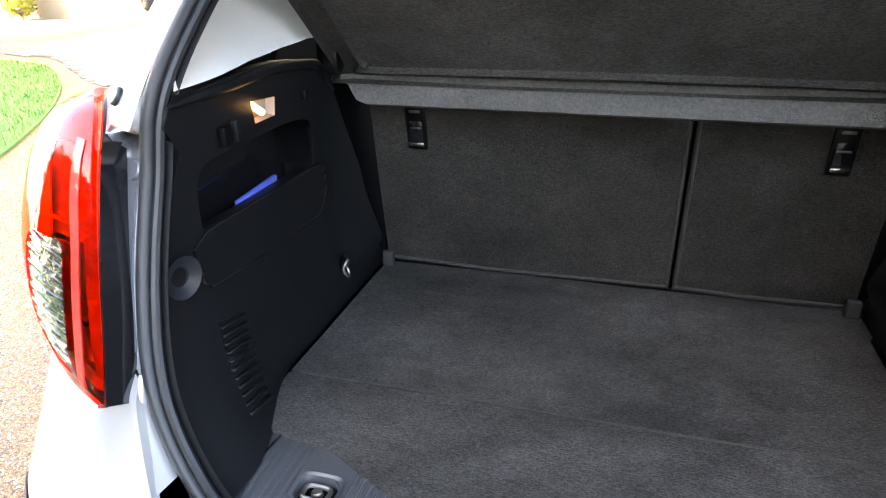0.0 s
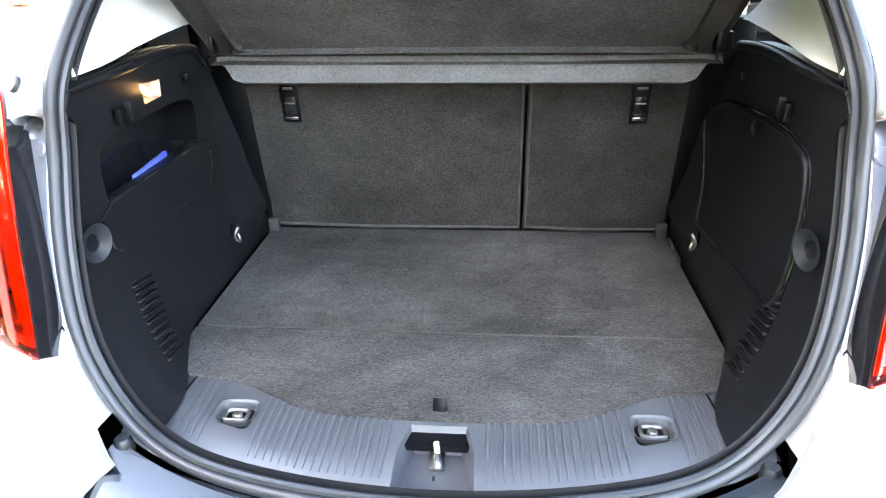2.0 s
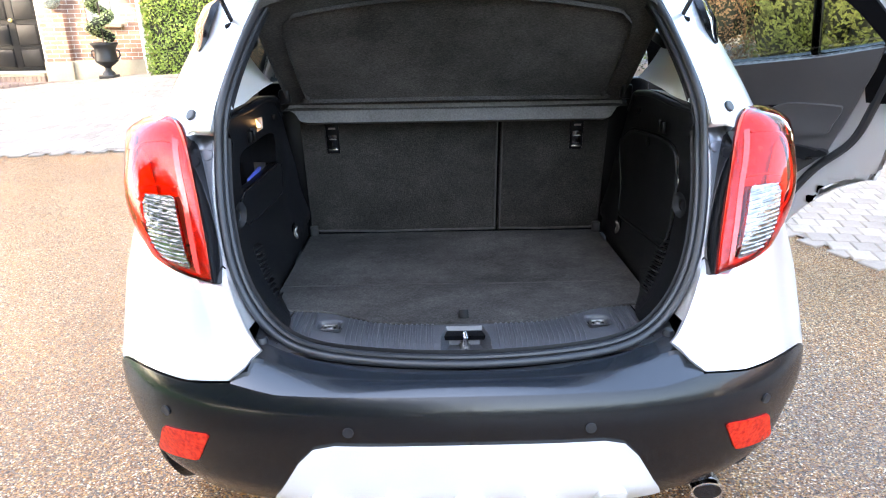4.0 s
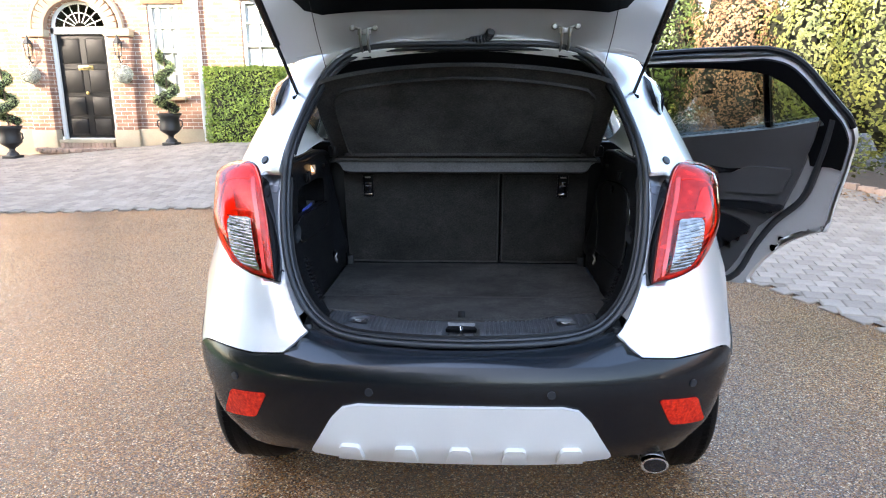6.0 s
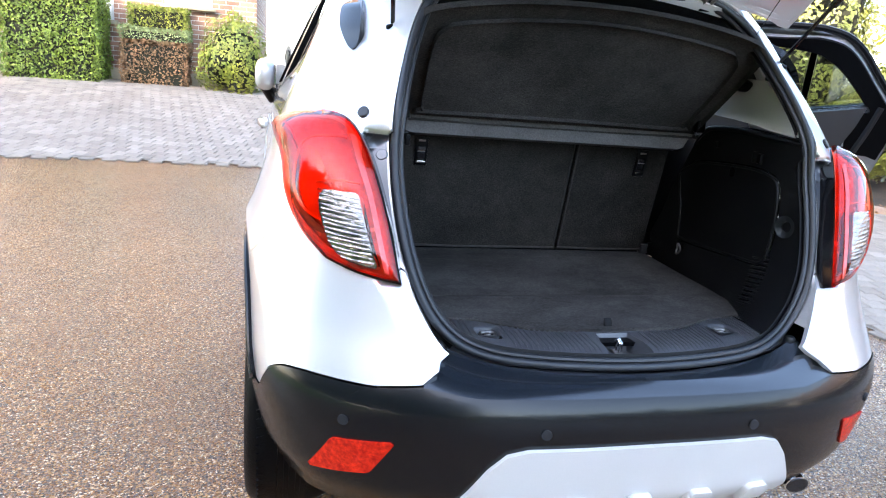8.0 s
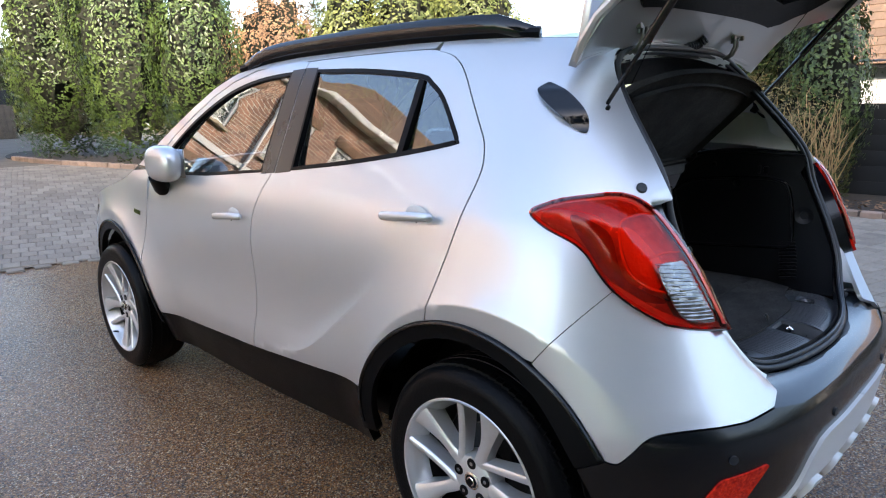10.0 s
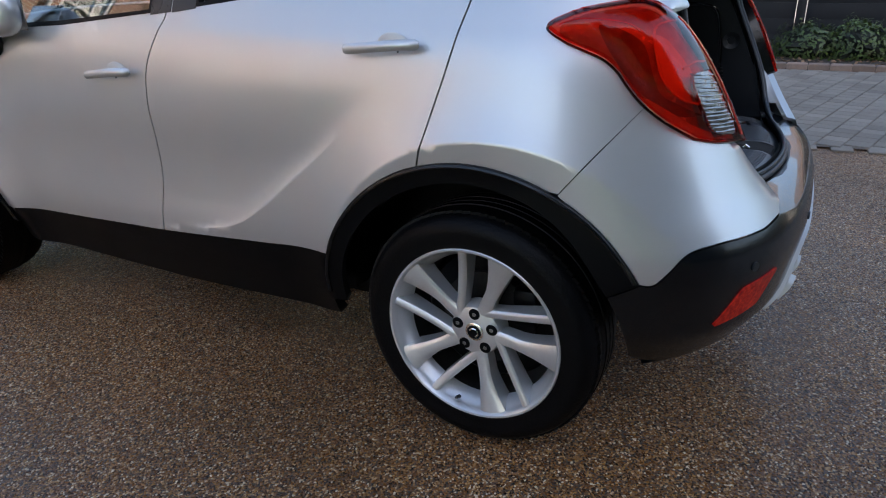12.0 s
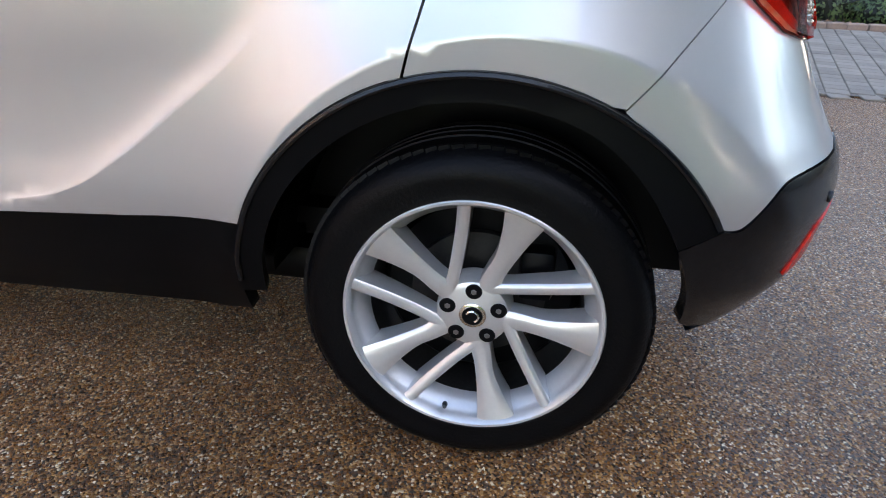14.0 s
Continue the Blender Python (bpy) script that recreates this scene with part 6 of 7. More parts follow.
PAVED = GRAVEL_EDGE + [(-15.5, 11.3), (-1.0, 11.3), (-.9, 29), (6.0, 29), (5.4, 17.2)] + list(reversed(KERB_LINE))
shell("paving_bed", [PAVED], on_ground(.012), JOINT, None, step=.5, thick=.003, fine=.3)
bed_ob = tagged(bpy.data.objects["paving_bed"], "sandy joints between the paving blocks", "paving", kind="structure")
BEDDING = KERB_LINE + [(30, 17.4), (30, -9)]
tagged(shell("soil_bed", [BEDDING], on_ground(.03), SOIL, None, step=1.2, thick=.03, fine=.5), "dark leaf-strewn soil bed", "soil", kind="structure")
LAWN_EDGE = spline([(-3.9, -9), (-3.95, -3), (-4.0, 0), (-4.2, 2.6), (-4.9, 4.05), (-5.95, 5.45), (-7.0, 6.5), (-8.1, 7.1), (-10.6, 7.35), (-15.5, 7.3)], 6)
tagged(shell("lawn", [LAWN_EDGE + [(-22, 7.3), (-22, -9)]], on_ground(.02), LAWN, None, step=.7, thick=.02, fine=.3), "bright green mown lawn", "lawn", kind="structure")

# grass blades along the lawn's edge
rng = np.random.default_rng(5)
n = 9000
a = rng.random(n)
edge = np.array(LAWN_EDGE)
pick = np.clip((a * (len(edge) - 1)).astype(int), 12, len(edge) - 8)
spot = edge[pick] + (edge[pick + 1] - edge[pick]) * rng.random((n, 1)) - np.abs(rng.normal(0, .9, (n, 1))) * np.array([[.75, .65]]) * np.array([[1, 0.6]])
spot[:, 0] -= .02
h = rng.uniform(.02, .05, n)
turn = rng.uniform(0, 6.28, n)
vs, fs = [], []
for k in range(n):
    x, y = spot[k]
    z = rise(x, y) + .018
    c, s = math.cos(turn[k]) * .006, math.sin(turn[k]) * .006
    i = len(vs)
    vs += [(x - c, y - s, z), (x + c, y + s, z), (x + s * 3, y - c * 3, z + h[k])]
    fs.append((i, i + 1, i + 2))
tagged(mesh_object("grass", vs, fs, LAWN, None, smooth_faces=False), "short green grass blades on the lawn", "grass", kind="stuff")


# ---- planting ----
def leaves(name, points, normals, size, material, parent=None, label="", spread=0.8, seed=1):
    """Many small folded leaves at points, each facing roughly its normal."""
    r = np.random.default_rng(seed)
    points, normals = np.asarray(points, float), np.asarray(normals, float)
    k = len(points)
    nrm = normals + r.normal(0, spread, (k, 3))
    nrm /= np.linalg.norm(nrm, axis=1, keepdims=True) + 1e-9
    ref = r.normal(0, 1, (k, 3))
    u = np.cross(nrm, ref)
    u /= np.linalg.norm(u, axis=1, keepdims=True) + 1e-9
    w = np.cross(nrm, u)
    s = size * r.uniform(.6, 1.35, (k, 1))
    base, tip = points - u * s * .5, points + u * s * .5
    left, right = points + w * s * .27 + nrm * s * .08, points - w * s * .27 + nrm * s * .08
    v = np.stack([base, right, tip, left], 1).reshape(-1, 3)
    idx = np.arange(k) * 4
    f = np.concatenate([np.stack([idx, idx + 1, idx + 2], 1), np.stack([idx, idx + 2, idx + 3], 1)])
    return mesh_object(name, v.tolist(), f.tolist(), material, parent, label, smooth_faces=False)


def rough(p, scale, amount):
    return amount * noise.fractal(Vector(p) * scale, 1.0, 2.0, 3)


def box_points(size, at, count, seed, depth=.05, lump=.05, corner=.0):
    """Places and normals over the sides and top of a clipped hedge."""
    r = np.random.default_rng(seed)
    sx, sy, sz = size
    areas = np.array([sy * sz, sy * sz, sx * sz, sx * sz, sx * sy])
    which = r.choice(5, count, p=areas / areas.sum())
    u, v = r.uniform(-.5, .5, count), r.uniform(-.5, .5, count)
    d = np.abs(r.normal(0, depth, count))
    p, nn = np.zeros((count, 3)), np.zeros((count, 3))
    for k in range(count):
        w = which[k]
        if w < 2:
            q, m = ((w - .5) * sx - (2 * w - 1) * d[k], u[k] * sy, v[k] * sz), (2 * w - 1, 0, 0)
        elif w < 4:
            s = 2 * (w - 2) - 1
            q, m = (u[k] * sx, s * (sy / 2 - d[k]), v[k] * sz), (0, s, 0)
        else:
            q, m = (u[k] * sx, v[k] * sy, sz / 2 - d[k]), (0, 0, 1)
        p[k], nn[k] = q, m
        p[k] += np.array(m) * rough(p[k] + np.array(at), 2.2, lump)
    return p + np.array(at), nn


def hedge_block(size, at, material, label, count, leaf_size, seed, core=HEDGE_CORE, lump=.05, group=""):
    """A clipped hedge: a leafy skin over a twiggy core coloured as inner shade."""
    thing = tagged(new("hedge"), label, "hedge", group)
    thing.location = (at[0], at[1], at[2] - size[2] / 2)
    p, nn = box_points(size, (0, 0, size[2] / 2), count, seed, lump=lump)
    leaves("leaves", p, nn, leaf_size, material, thing, seed=seed)
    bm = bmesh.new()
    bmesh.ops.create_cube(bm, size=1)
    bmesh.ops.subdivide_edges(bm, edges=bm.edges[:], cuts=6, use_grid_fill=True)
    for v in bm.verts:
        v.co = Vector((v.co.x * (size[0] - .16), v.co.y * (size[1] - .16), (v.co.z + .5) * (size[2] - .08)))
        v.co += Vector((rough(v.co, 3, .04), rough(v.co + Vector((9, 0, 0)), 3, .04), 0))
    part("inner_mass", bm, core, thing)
    return thing


def blob(thing, at, radii, count, leaf_size, material, seed, flat_base=True, inner=True, core=HEDGE_CORE, name="crown"):
    """A loose bushy mass with an uneven outline and gaps."""
    r = np.random.default_rng(seed)
    d = r.normal(0, 1, (count, 3))
    d /= np.linalg.norm(d, axis=1, keepdims=True)
    if flat_base:
        d[:, 2] = np.where(d[:, 2] < -.88, -d[:, 2], d[:, 2])
    p = np.zeros((count, 3))
    for k in range(count):
        lump = 1 + rough(d[k] * 2.0 + seed, 1.0, .34) + rough(d[k] * 6.0 + seed, 1.0, .14)
        p[k] = np.array(at) + d[k] * np.array(radii) * lump * (1 - abs(r.normal(0, .10)))
    leaves(name, p, d, leaf_size, material, thing, seed=seed)
    # the core's dark colour stands for shade behind the leaves
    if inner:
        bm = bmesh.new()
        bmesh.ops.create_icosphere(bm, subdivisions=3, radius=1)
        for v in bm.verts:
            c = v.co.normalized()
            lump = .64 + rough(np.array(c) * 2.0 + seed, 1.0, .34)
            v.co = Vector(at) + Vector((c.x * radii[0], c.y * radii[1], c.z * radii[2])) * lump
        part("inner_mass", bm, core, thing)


def tree_trunk(thing, path, radius, seed, limbs=6, spread=1.0):
    pts = spline(path, 5)
    n = len(pts)
    bm = tube(pts, [radius * (1 - .55 * k / (n - 1)) * (1 + .06 * math.sin(k * 1.7)) for k in range(n)], 12, up=(1, 0, 0))
    part("trunk", bm, BARK, thing)
    r = np.random.default_rng(seed)
    for k in range(limbs):
        i = int(n * (.35 + .6 * k / limbs)) - 1
        p = Vector(pts[i])
        way = Vector((r.normal(), r.normal(), .7 + r.random() * .6)) * spread
        part("limb", tube([p, p + way * .35 + Vector((0, 0, .05)), p + way * .75, p + way], [radius * .38, radius * .28, radius * .18, radius * .06], 7, up=(1, 0.2, 0)), BARK, thing)


# hedges before the house
hedge_block((1.36, .85, 1.36), (-4.18, 10.95, .50 + .68), LEAF_HEDGE, "square clipped green hedge against the house", 15000, .050, 11)
hedge_block((1.02, .70, .70), (-2.75, 11.1, .50 + .35), LEAF_BROWN, "clipped reddish low hedge under a window", 5200, .042, 12)
hedge_block((1.04, .74, .20), (-2.75, 11.1, .50 + .80), LEAF_TOPIARY, "pale green clipped hedge top", 2600, .036, 13)
hedge_block((.92, .50, .34), (-2.72, 11.25, .50 + 1.07), LEAF_YELLOW, "clipped yellow-green hedge before a window", 2600, .042, 14)
bush = tagged(new("bush"), "golden variegated bush at the bed's corner", "bush")
bush.location = (-1.5, 10.75, .5)
blob(bush, (0, 0, .48), (.56, .48, .68), 5200, .060, LEAF_YELLOW, 15)
for k, (x, y, h) in enumerate(((-14.0, 10.9, 1.5), (-12.2, 11.0, .9))):
    shrub = tagged(new("shrub"), "leafy wall shrub on thin stems", "shrub", "wall shrubs")
    shrub.location = (x, y, rise(x, y))
    blob(shrub, (0, 0, h * .55), (.42, .28, h * .55), 2400, .075, LEAF_YELLOW if k else LEAF_MIX, 16 + k, inner=False)
    for j in range(5):
        part("stem", tube([(0, 0, 0), (.05 * (j - 2), .02, h * .3), (.10 * (j - 2), 0, h * .7)], [.012, .009, .004], 6), BARK, shrub)

# tall boundary planting on the far side of the drive
def screen(label, spots, material, seed, leaf_size=.085, per=5200, core=HEDGE_CORE, cat="hedge", group="boundary planting"):
    thing = tagged(new("hedge"), label, cat, group)
    x0, y0 = spots[0][0], spots[0][1]
    thing.location = (x0, y0, rise(x0, y0))
    for k, (x, y, rx, ry, h) in enumerate(spots):
        blob(thing, (x - x0, y - y0, h * .48), (rx, ry, h * .56), per, leaf_size, material, seed + k, core=core, name="foliage")
    return thing


screen("tall dark green laurel hedge behind the kerb", [(1.9, 13.2, .9, 1.1, 3.6), (2.5, 11.6, .9, 1.0, 3.8), (3.3, 10.6, .8, .9, 3.4), (2.6, 14.6, 1.2, 1.2, 4.6)], LEAF_DARK, 30, .062, 12000)
screen("rounded brown dry beech bush", [(4.35, 9.75, .95, .9, 3.1)], LEAF_BROWN, 40, .050, 16000, HEDGE_CORE, "bush")
screen("mixed green and yellow hedge behind the kerb", [(5.1, 8.9, .75, .85, 3.3), (5.75, 8.2, .8, .9, 3.5), (6.4, 7.3, .8, .9, 3.5), (7.0, 8.3, .9, .9, 4.0), (6.95, 6.5, .55, .6, 1.3)], LEAF_MIX, 50, .066, 12000)
straw = screen("straw-coloured twiggy hedge with ivy behind the kerb", [(7.3, 3.75, .50, .60, 1.55), (7.3, 3.05, .55, .60, 1.65), (7.35, 2.45, .50, .55, 1.55)], LEAF_STRAW, 60, .032, 7000)
twig_rng = np.random.default_rng(63)
for k in range(3):
    bm = bmesh.new()
    for j in range(150):
        y = twig_rng.uniform(-.45, .45) - .68 * k
        lean, tall = twig_rng.normal(0, .16, 2), twig_rng.uniform(.45, 1.55)
        x = -.42 + .16 * twig_rng.random() + .25 * (abs(y + .68 * k) / .5) ** 2
        base = twig_rng.uniform(.05, max(.06, 1.7 - tall))
        p = Vector((x, y, base))
        q = p + Vector((lean[0] * .4 - .03, lean[1] * tall, tall * .55))
        add_tube(bm, [p, (p + q) / 2 + Vector(twig_rng.normal(0, .025, 3)), q], [.0065, .005, .002], 4, up=(1, .2, 0))
    part("twigs", bm, STRAW_TWIG, straw, "pale dry twigs")
screen("dark ivy-covered hedge end", [(7.5, 2.25, .50, .50, 2.9), (7.0, 4.25, .30, .34, 1.5)], LEAF_DARK, 66, .060, 7500)
screen("tall dark evergreen hedge over the kerb", [(8.35, 4.55, .75, .70, 4.6), (8.4, 3.6, .75, .75, 4.9), (8.5, 2.85, .70, .60, 4.7)], LEAF_DARK, 160, .075, 8000)
low = tagged(new("ground_cover"), "low dark ground-cover shrubs below the fence", "shrubs")
low.location = (7.2, -1.0, 0.0)
for k in range(9):
    blob(low, (rng.uniform(-.3, .4), -3.0 + k * .55 - 0.2, .10), (.5, .45, rng.uniform(.28, .42)), 1500, .05, LEAF_DARK, 70 + k, name="foliage")
n = 2600
litter = np.stack([rng.uniform(6.55, 7.6, n), rng.uniform(-5, 8, n), np.full(n, .036)], 1)
litter[:, 0] -= np.clip(litter[:, 1] - 4.2, 0, 9) * .75
litter[:, 2] += [rise(x, y) for x, y, _ in litter]
tagged(leaves("leaf_litter", litter, np.tile((0, 0, 1.0), (n, 1)), .06, LEAF_BROWN, None, spread=.3), "fallen brown leaves on the soil", "leaf litter", kind="stuff")

tree = tagged(new("tree"), "old leaning tree with a green crown by the fence", "tree")
tree.location = (8.0, 7.4, 0)
tree_trunk(tree, [(0, 0, 0), (-.05, -.35, .75), (-.02, -.95, 1.45), (.10, -1.75, 2.1), (.3, -2.4, 3.1), (.3, -2.8, 4.2)], .24, 80)
blob(tree, (.2, -2.6, 4.9), (1.8, 1.9, 1.5), 5200, .10, LEAF_DARK, 81, False, False)
blob(tree, (-.45, .1, 2.35), (.6, .75, .55), 900, .09, LEAF_YELLOW, 82, False, False, name="foliage")

# fence panels and the bungalow behind them
fence = tagged(new("fence"), "dark grey boarded fence between concrete posts", "fence")
fence.location = (8.25, 0, 0)
for k in range(7):
    y = -5.2 + 1.85 * k
    top_z = 1.14 + .03 * k
    part("post", box((.11, .11, top_z + .06), (0, y, (top_z + .06) / 2), .01), FENCE, fence)
    for j in range(6):
        h = top_z / 6
        part("board", box((.024, 1.72, h - .001), (.001 * (j % 2), y + .925, h * (j + .5)), .001), FENCE, fence)
bungalow = tagged(new("bungalow"), "white rendered bungalow with a brown tiled roof", "house")
bungalow.location = (12, 0, 0)
part("wall", box((.3, 16, 1.80), (.15, -1.0, .90)), RENDERED, bungalow)
part("gutter", tube([(-.22, -9.2, 1.86), (-.22, 7.2, 1.86)], .065, 8), IRON, bungalow, "black gutter")
part("soffit", box((.40, 16.4, .05), (-.08, -1.0, 1.80)), IRON, bungalow)
part("downpipe", tube([(-.20, .62, 1.84), (-.05, .60, 1.66), (-.05, .60, 0)], .035, 8), IRON, bungalow, "black downpipe")
bm = bmesh.new()
for j in range(16):
    for k in range(82):
        add_box(bm, (.30, .195, .018), (-.18 + j * .24, -9.1 + k * .2 + .1 * (j % 2), 1.93 + j * .165), 0, Matrix.Rotation(radians(-32), 4, "Y"))
tagged(part("roof", bm, ROOF_TILE, bungalow, "brown clay tile roof", flat=True), kind="stuff")

# ---- house ----
HY = 11.5
house = tagged(new("house"), "red-brown brick house with white windows and an arched doorway", "house")
house.location = (-8, HY, 0)
HX = -8.0


def facade(a, b):
    return np.array((a - HX, 0.0, b))


def rect(x0, x1, z0, z1):
    return [(x0, z0), (x1, z0), (x1, z1), (x0, z1)]


door_hole = [(-8.20, .45), (-7.06, .45), (-7.06, 2.60)] + [(-7.63 + .57 * math.cos(radians(a)), 2.62 + .50 * math.sin(radians(a))) for a in range(15, 180, 15)] + [(-8.20, 2.60)]
WINDOWS = [(-6.24, -5.64, 1.32, 3.05), (-4.42, -3.46, 1.46, 3.10), (-2.68, -1.92, 1.80, 3.10), (-10.9, -9.9, 1.4, 3.1), (-13.6, -12.6, 1.4, 3.1),
           (-8.15, -7.1, 4.1, 5.5), (-6.4, -5.45, 4.1, 5.5), (-4.45, -3.45, 4.1, 5.5), (-2.75, -1.85, 4.1, 5.5), (-10.9, -9.9, 4.1, 5.5), (-13.6, -12.6, 4.1, 5.5)]
WINDOWS += [(x, x + 1.0, z, z + h) for x in (-16.6, -19.6, -22.6, -25.6) for z, h in ((1.4, 1.7), (4.1, 1.4))]
shell("wall", [rect(-28, -1.2, .70, 6.2)[:1] + [(-8.20, .70)] + door_hole[::-1][0:1] + door_hole[::-1][1:-2] + [(-7.06, .70)] + rect(-28, -1.2, .70, 6.2)[1:]] + [rect(*w) for w in WINDOWS], facade, BRICK, house, "red-brown brick wall", step=.8, thick=.12, fine=.25)
part("wall", box((.3, 9, 6.2), (-1.2 - HX - .15, 4.65, 3.1)), BRICK, house, "red-brown brick wall")
part("plinth", box((19.7, .16, .62), (-18.15 - HX, -.03, .39), .01), STONE, house, "buff stone plinth")
part("plinth", box((5.8, .16, .62), (-4.10 - HX, -.03, .39), .01), STONE, house, "buff stone plinth")
# dark board added behind the panes in place of the rooms' shade
part("inside", box((26.5, .1, 5.6), (-14.6 - HX, .9, 3.3)), SOIL, house, "dark board standing in for unlit rooms")
part("cornice", box((27.4, .42, .16), (-14.5 - HX, -.12, 6.26), .03), WHITE, house, "white eaves cornice")
part("string_course", box((26.8, .06, .14), (-14.6 - HX, -.03, 3.62), .01), WHITE, house, "white string course")
bm = bmesh.new()
for j in range(14):
    add_box(bm, (27.6, .34, .03), (-14.5 - HX, .02 + j * .27, 6.42 + j * .21), 0, Matrix.Rotation(radians(37), 4, "X"))
part("roof", bm, ROOF_TILE, house, "brown tiled roof")
for x0, x1, z0, z1 in WINDOWS:
    win = new("window")
    win.parent = house
    tagged(win, "white sash window")
    w, h, cx, cz = x1 - x0, z1 - z0, (x0 + x1) / 2 - HX, (z0 + z1) / 2
    bm = bmesh.new()
    for dx in (-1, 1):
        add_box(bm, (.07, .06, h), (cx + dx * (w / 2 - .035), .06, cz), .006)
    for dz in (-1, 0, 1):
        add_box(bm, (w - .14, .06, .06), (cx, .06, cz + dz * (h / 2 - .03)), .006)
    part("window_frame", bm, SHUTTER, win, "white painted frame")
    for k in (-1, 1):
        part("glazing_bar", box((.022, .03, h - .12), (cx + k * w / 6, .065, cz), .003), SHUTTER, win)
    for k in (-1, 1):
        part("glazing_bar", box((w - .14, .03, .022), (cx, .066, cz + k * h / 4), .003), SHUTTER, win)
    part("pane", box((w - .1, .006, h - .1), (cx, .085, cz)), PANE, win, "window glass")
    part("window_sill", box((w + .12, .16, .06), (cx, -.04, z0 - .03), .01), STONE, win, "stone sill")
    part("lintel", box((w + .2, .03, .20), (cx, -.012, z1 + .10), .004), ROOF_TILE, win, "red brick lintel")
    # louvred inner shutters
    shutter = part("shutter", box((w - .12, .012, h - .10), (cx, .104, z0 + h * .50), .003), SHUTTER, win, "white louvred shutter")
    bm = bmesh.new()
    for k in range(int(h * .88 / .045)):
        add_box(bm, (w - .18, .018, .006), (cx, .096, z0 + .08 + k * .045), 0, Matrix.Rotation(radians(35), 4, "X"))
    tagged(part("louvres", bm, SHUTTER, shutter), kind="stuff")
part("drainpipe", tube([(-5.25 - HX, -.07, 6.1), (-5.25 - HX, -.07, .45)], .045, 10), WHITE, house, "white drainpipe")

# doorway
entry = new("doorway")
entry.parent = house
tagged(entry, "arched doorway with stone imposts")
DX = -7.63 - HX
for s in (-1, 1):
    part("pilaster", box((.44, .16, 2.02), (DX + s * .84, -.06, 1.44), .01), BRICK, entry, "brick pilaster")
    part("impost", box((.52, .22, .14), (DX + s * .84, -.08, 2.52), .02), STONE, entry, "buff stone impost")
    part("pilaster_base", box((.50, .20, .54), (DX + s * .84, -.07, .42), .01), STONE, entry)
bm = bmesh.new()
for k in range(19):
    a = radians(180 * (k + .5) / 19)
    add_box(bm, (.105, .14, .23), (DX + .72 * math.cos(a), -.05, 2.60 + .64 * math.sin(a)), .006, Matrix.Rotation(-(a - math.pi / 2), 4, "Y"), 1)
part("brick_arch", bm, KERB, entry, "red brick arch")
part("outer_arch", tube([(DX + .90 * math.cos(radians(a)), -.05, 2.60 + .82 * math.sin(radians(a))) for a in range(0, 181, 10)], .06, 6, up=(0, 1, 0)), STONE, entry, "buff stone arch")
front_door = new("front_door")
front_door.parent = house
tagged(front_door, "black six-panel front door")
part("door_frame", box((.07, .10, 2.16), (DX - .535, .08, 1.56), .008), WHITE, front_door, "white door frame")
part("door_frame", box((.07, .10, 2.16), (DX + .535, .08, 1.56), .008), WHITE, front_door, "white door frame")
part("door_head", box((1.14, .10, .13), (DX, .08, 2.58), .008), WHITE, front_door, "white door head")
slab_door = part("door_leaf", box((1.0, .05, 2.0), (DX, .12, 1.52), .004), DOOR_BLACK, front_door)
for cx in (-.245, .245):
    for z0, z1 in ((1.98, 2.42), (1.42, 1.84), (.98, 1.32), (.60, .90)):
        part("panel", box((.34, .02, z1 - z0), (DX + cx, .092, (z0 + z1) / 2), .009), DOOR_BLACK, slab_door)
        part("panel_moulding", tube([(DX + cx + sx * .18, .092, zz) for sx, zz in ((-1, z0 - .01), (1, z0 - .01), (1, z1 + .01), (-1, z1 + .01))], .010, 6, True, up=(0, 1, 0)), DOOR_BLACK, slab_door)
part("door_plate", box((.30, .008, .085), (DX + .02, .088, 1.88), .002), BRASS, slab_door, "brass plate")
part("plate_writing", box((.22, .004, .022), (DX + .02, .083, 1.88)), DOOR_BLACK, slab_door)
part("door_knob", lathe([(0, -.06), (.03, -.055), (.036, -.04), (.022, -.02), (.016, 0)], at=(DX + .02, .095, 1.40), axis="Y", steps=16), BRASS, slab_door, "brass door knob")
part("threshold", box((1.1, .30, .06), (DX, -.02, .47), .01), STONE, front_door)
for k in range(14):
    part("brick", box((.072, .10, .13), (DX - .51 + k * .0785, -.11, .375), .006), KERB, front_door)
fan = new("fanlight")
fan.parent = house
tagged(fan, "white half-round fanlight")
part("fan_frame", tube([(DX + .53 * math.cos(radians(a)), .08, 2.63 + .47 * math.sin(radians(a))) for a in range(0, 181, 10)], .035, 8, up=(0, 1, 0)), WHITE, fan)
part("fan_glass", slab([(.52 * math.cos(radians(a)), .46 * math.sin(radians(a))) for a in range(0, 181, 12)], .006, Matrix.Translation((DX, .10, 2.63)) @ Matrix.Rotation(radians(90), 4, "X")), PANE, fan, "fanlight glass")
for a in range(22, 170, 22):
    part("fan_bar", tube([(DX + .12 * math.cos(radians(a)), .085, 2.63 + .10 * math.sin(radians(a))), (DX + .51 * math.cos(radians(a)), .085, 2.63 + .45 * math.sin(radians(a)))], .010, 6), WHITE, fan)
part("fan_ring", tube([(DX + .32 * math.cos(radians(a)), .085, 2.63 + .28 * math.sin(radians(a))) for a in range(0, 181, 12)], .009, 6, up=(0, 1, 0)), WHITE, fan)
step_base = tagged(new("door_step"), "half-round red brick door step", "step")
step_base.location = (-7.63, HY - .12, .255)
part("step_slab", slab([(.95 * math.cos(radians(a)), -.62 * math.sin(radians(a))) for a in range(0, 181, 10)][::-1], .09, Matrix(), .008), KERB, step_base)
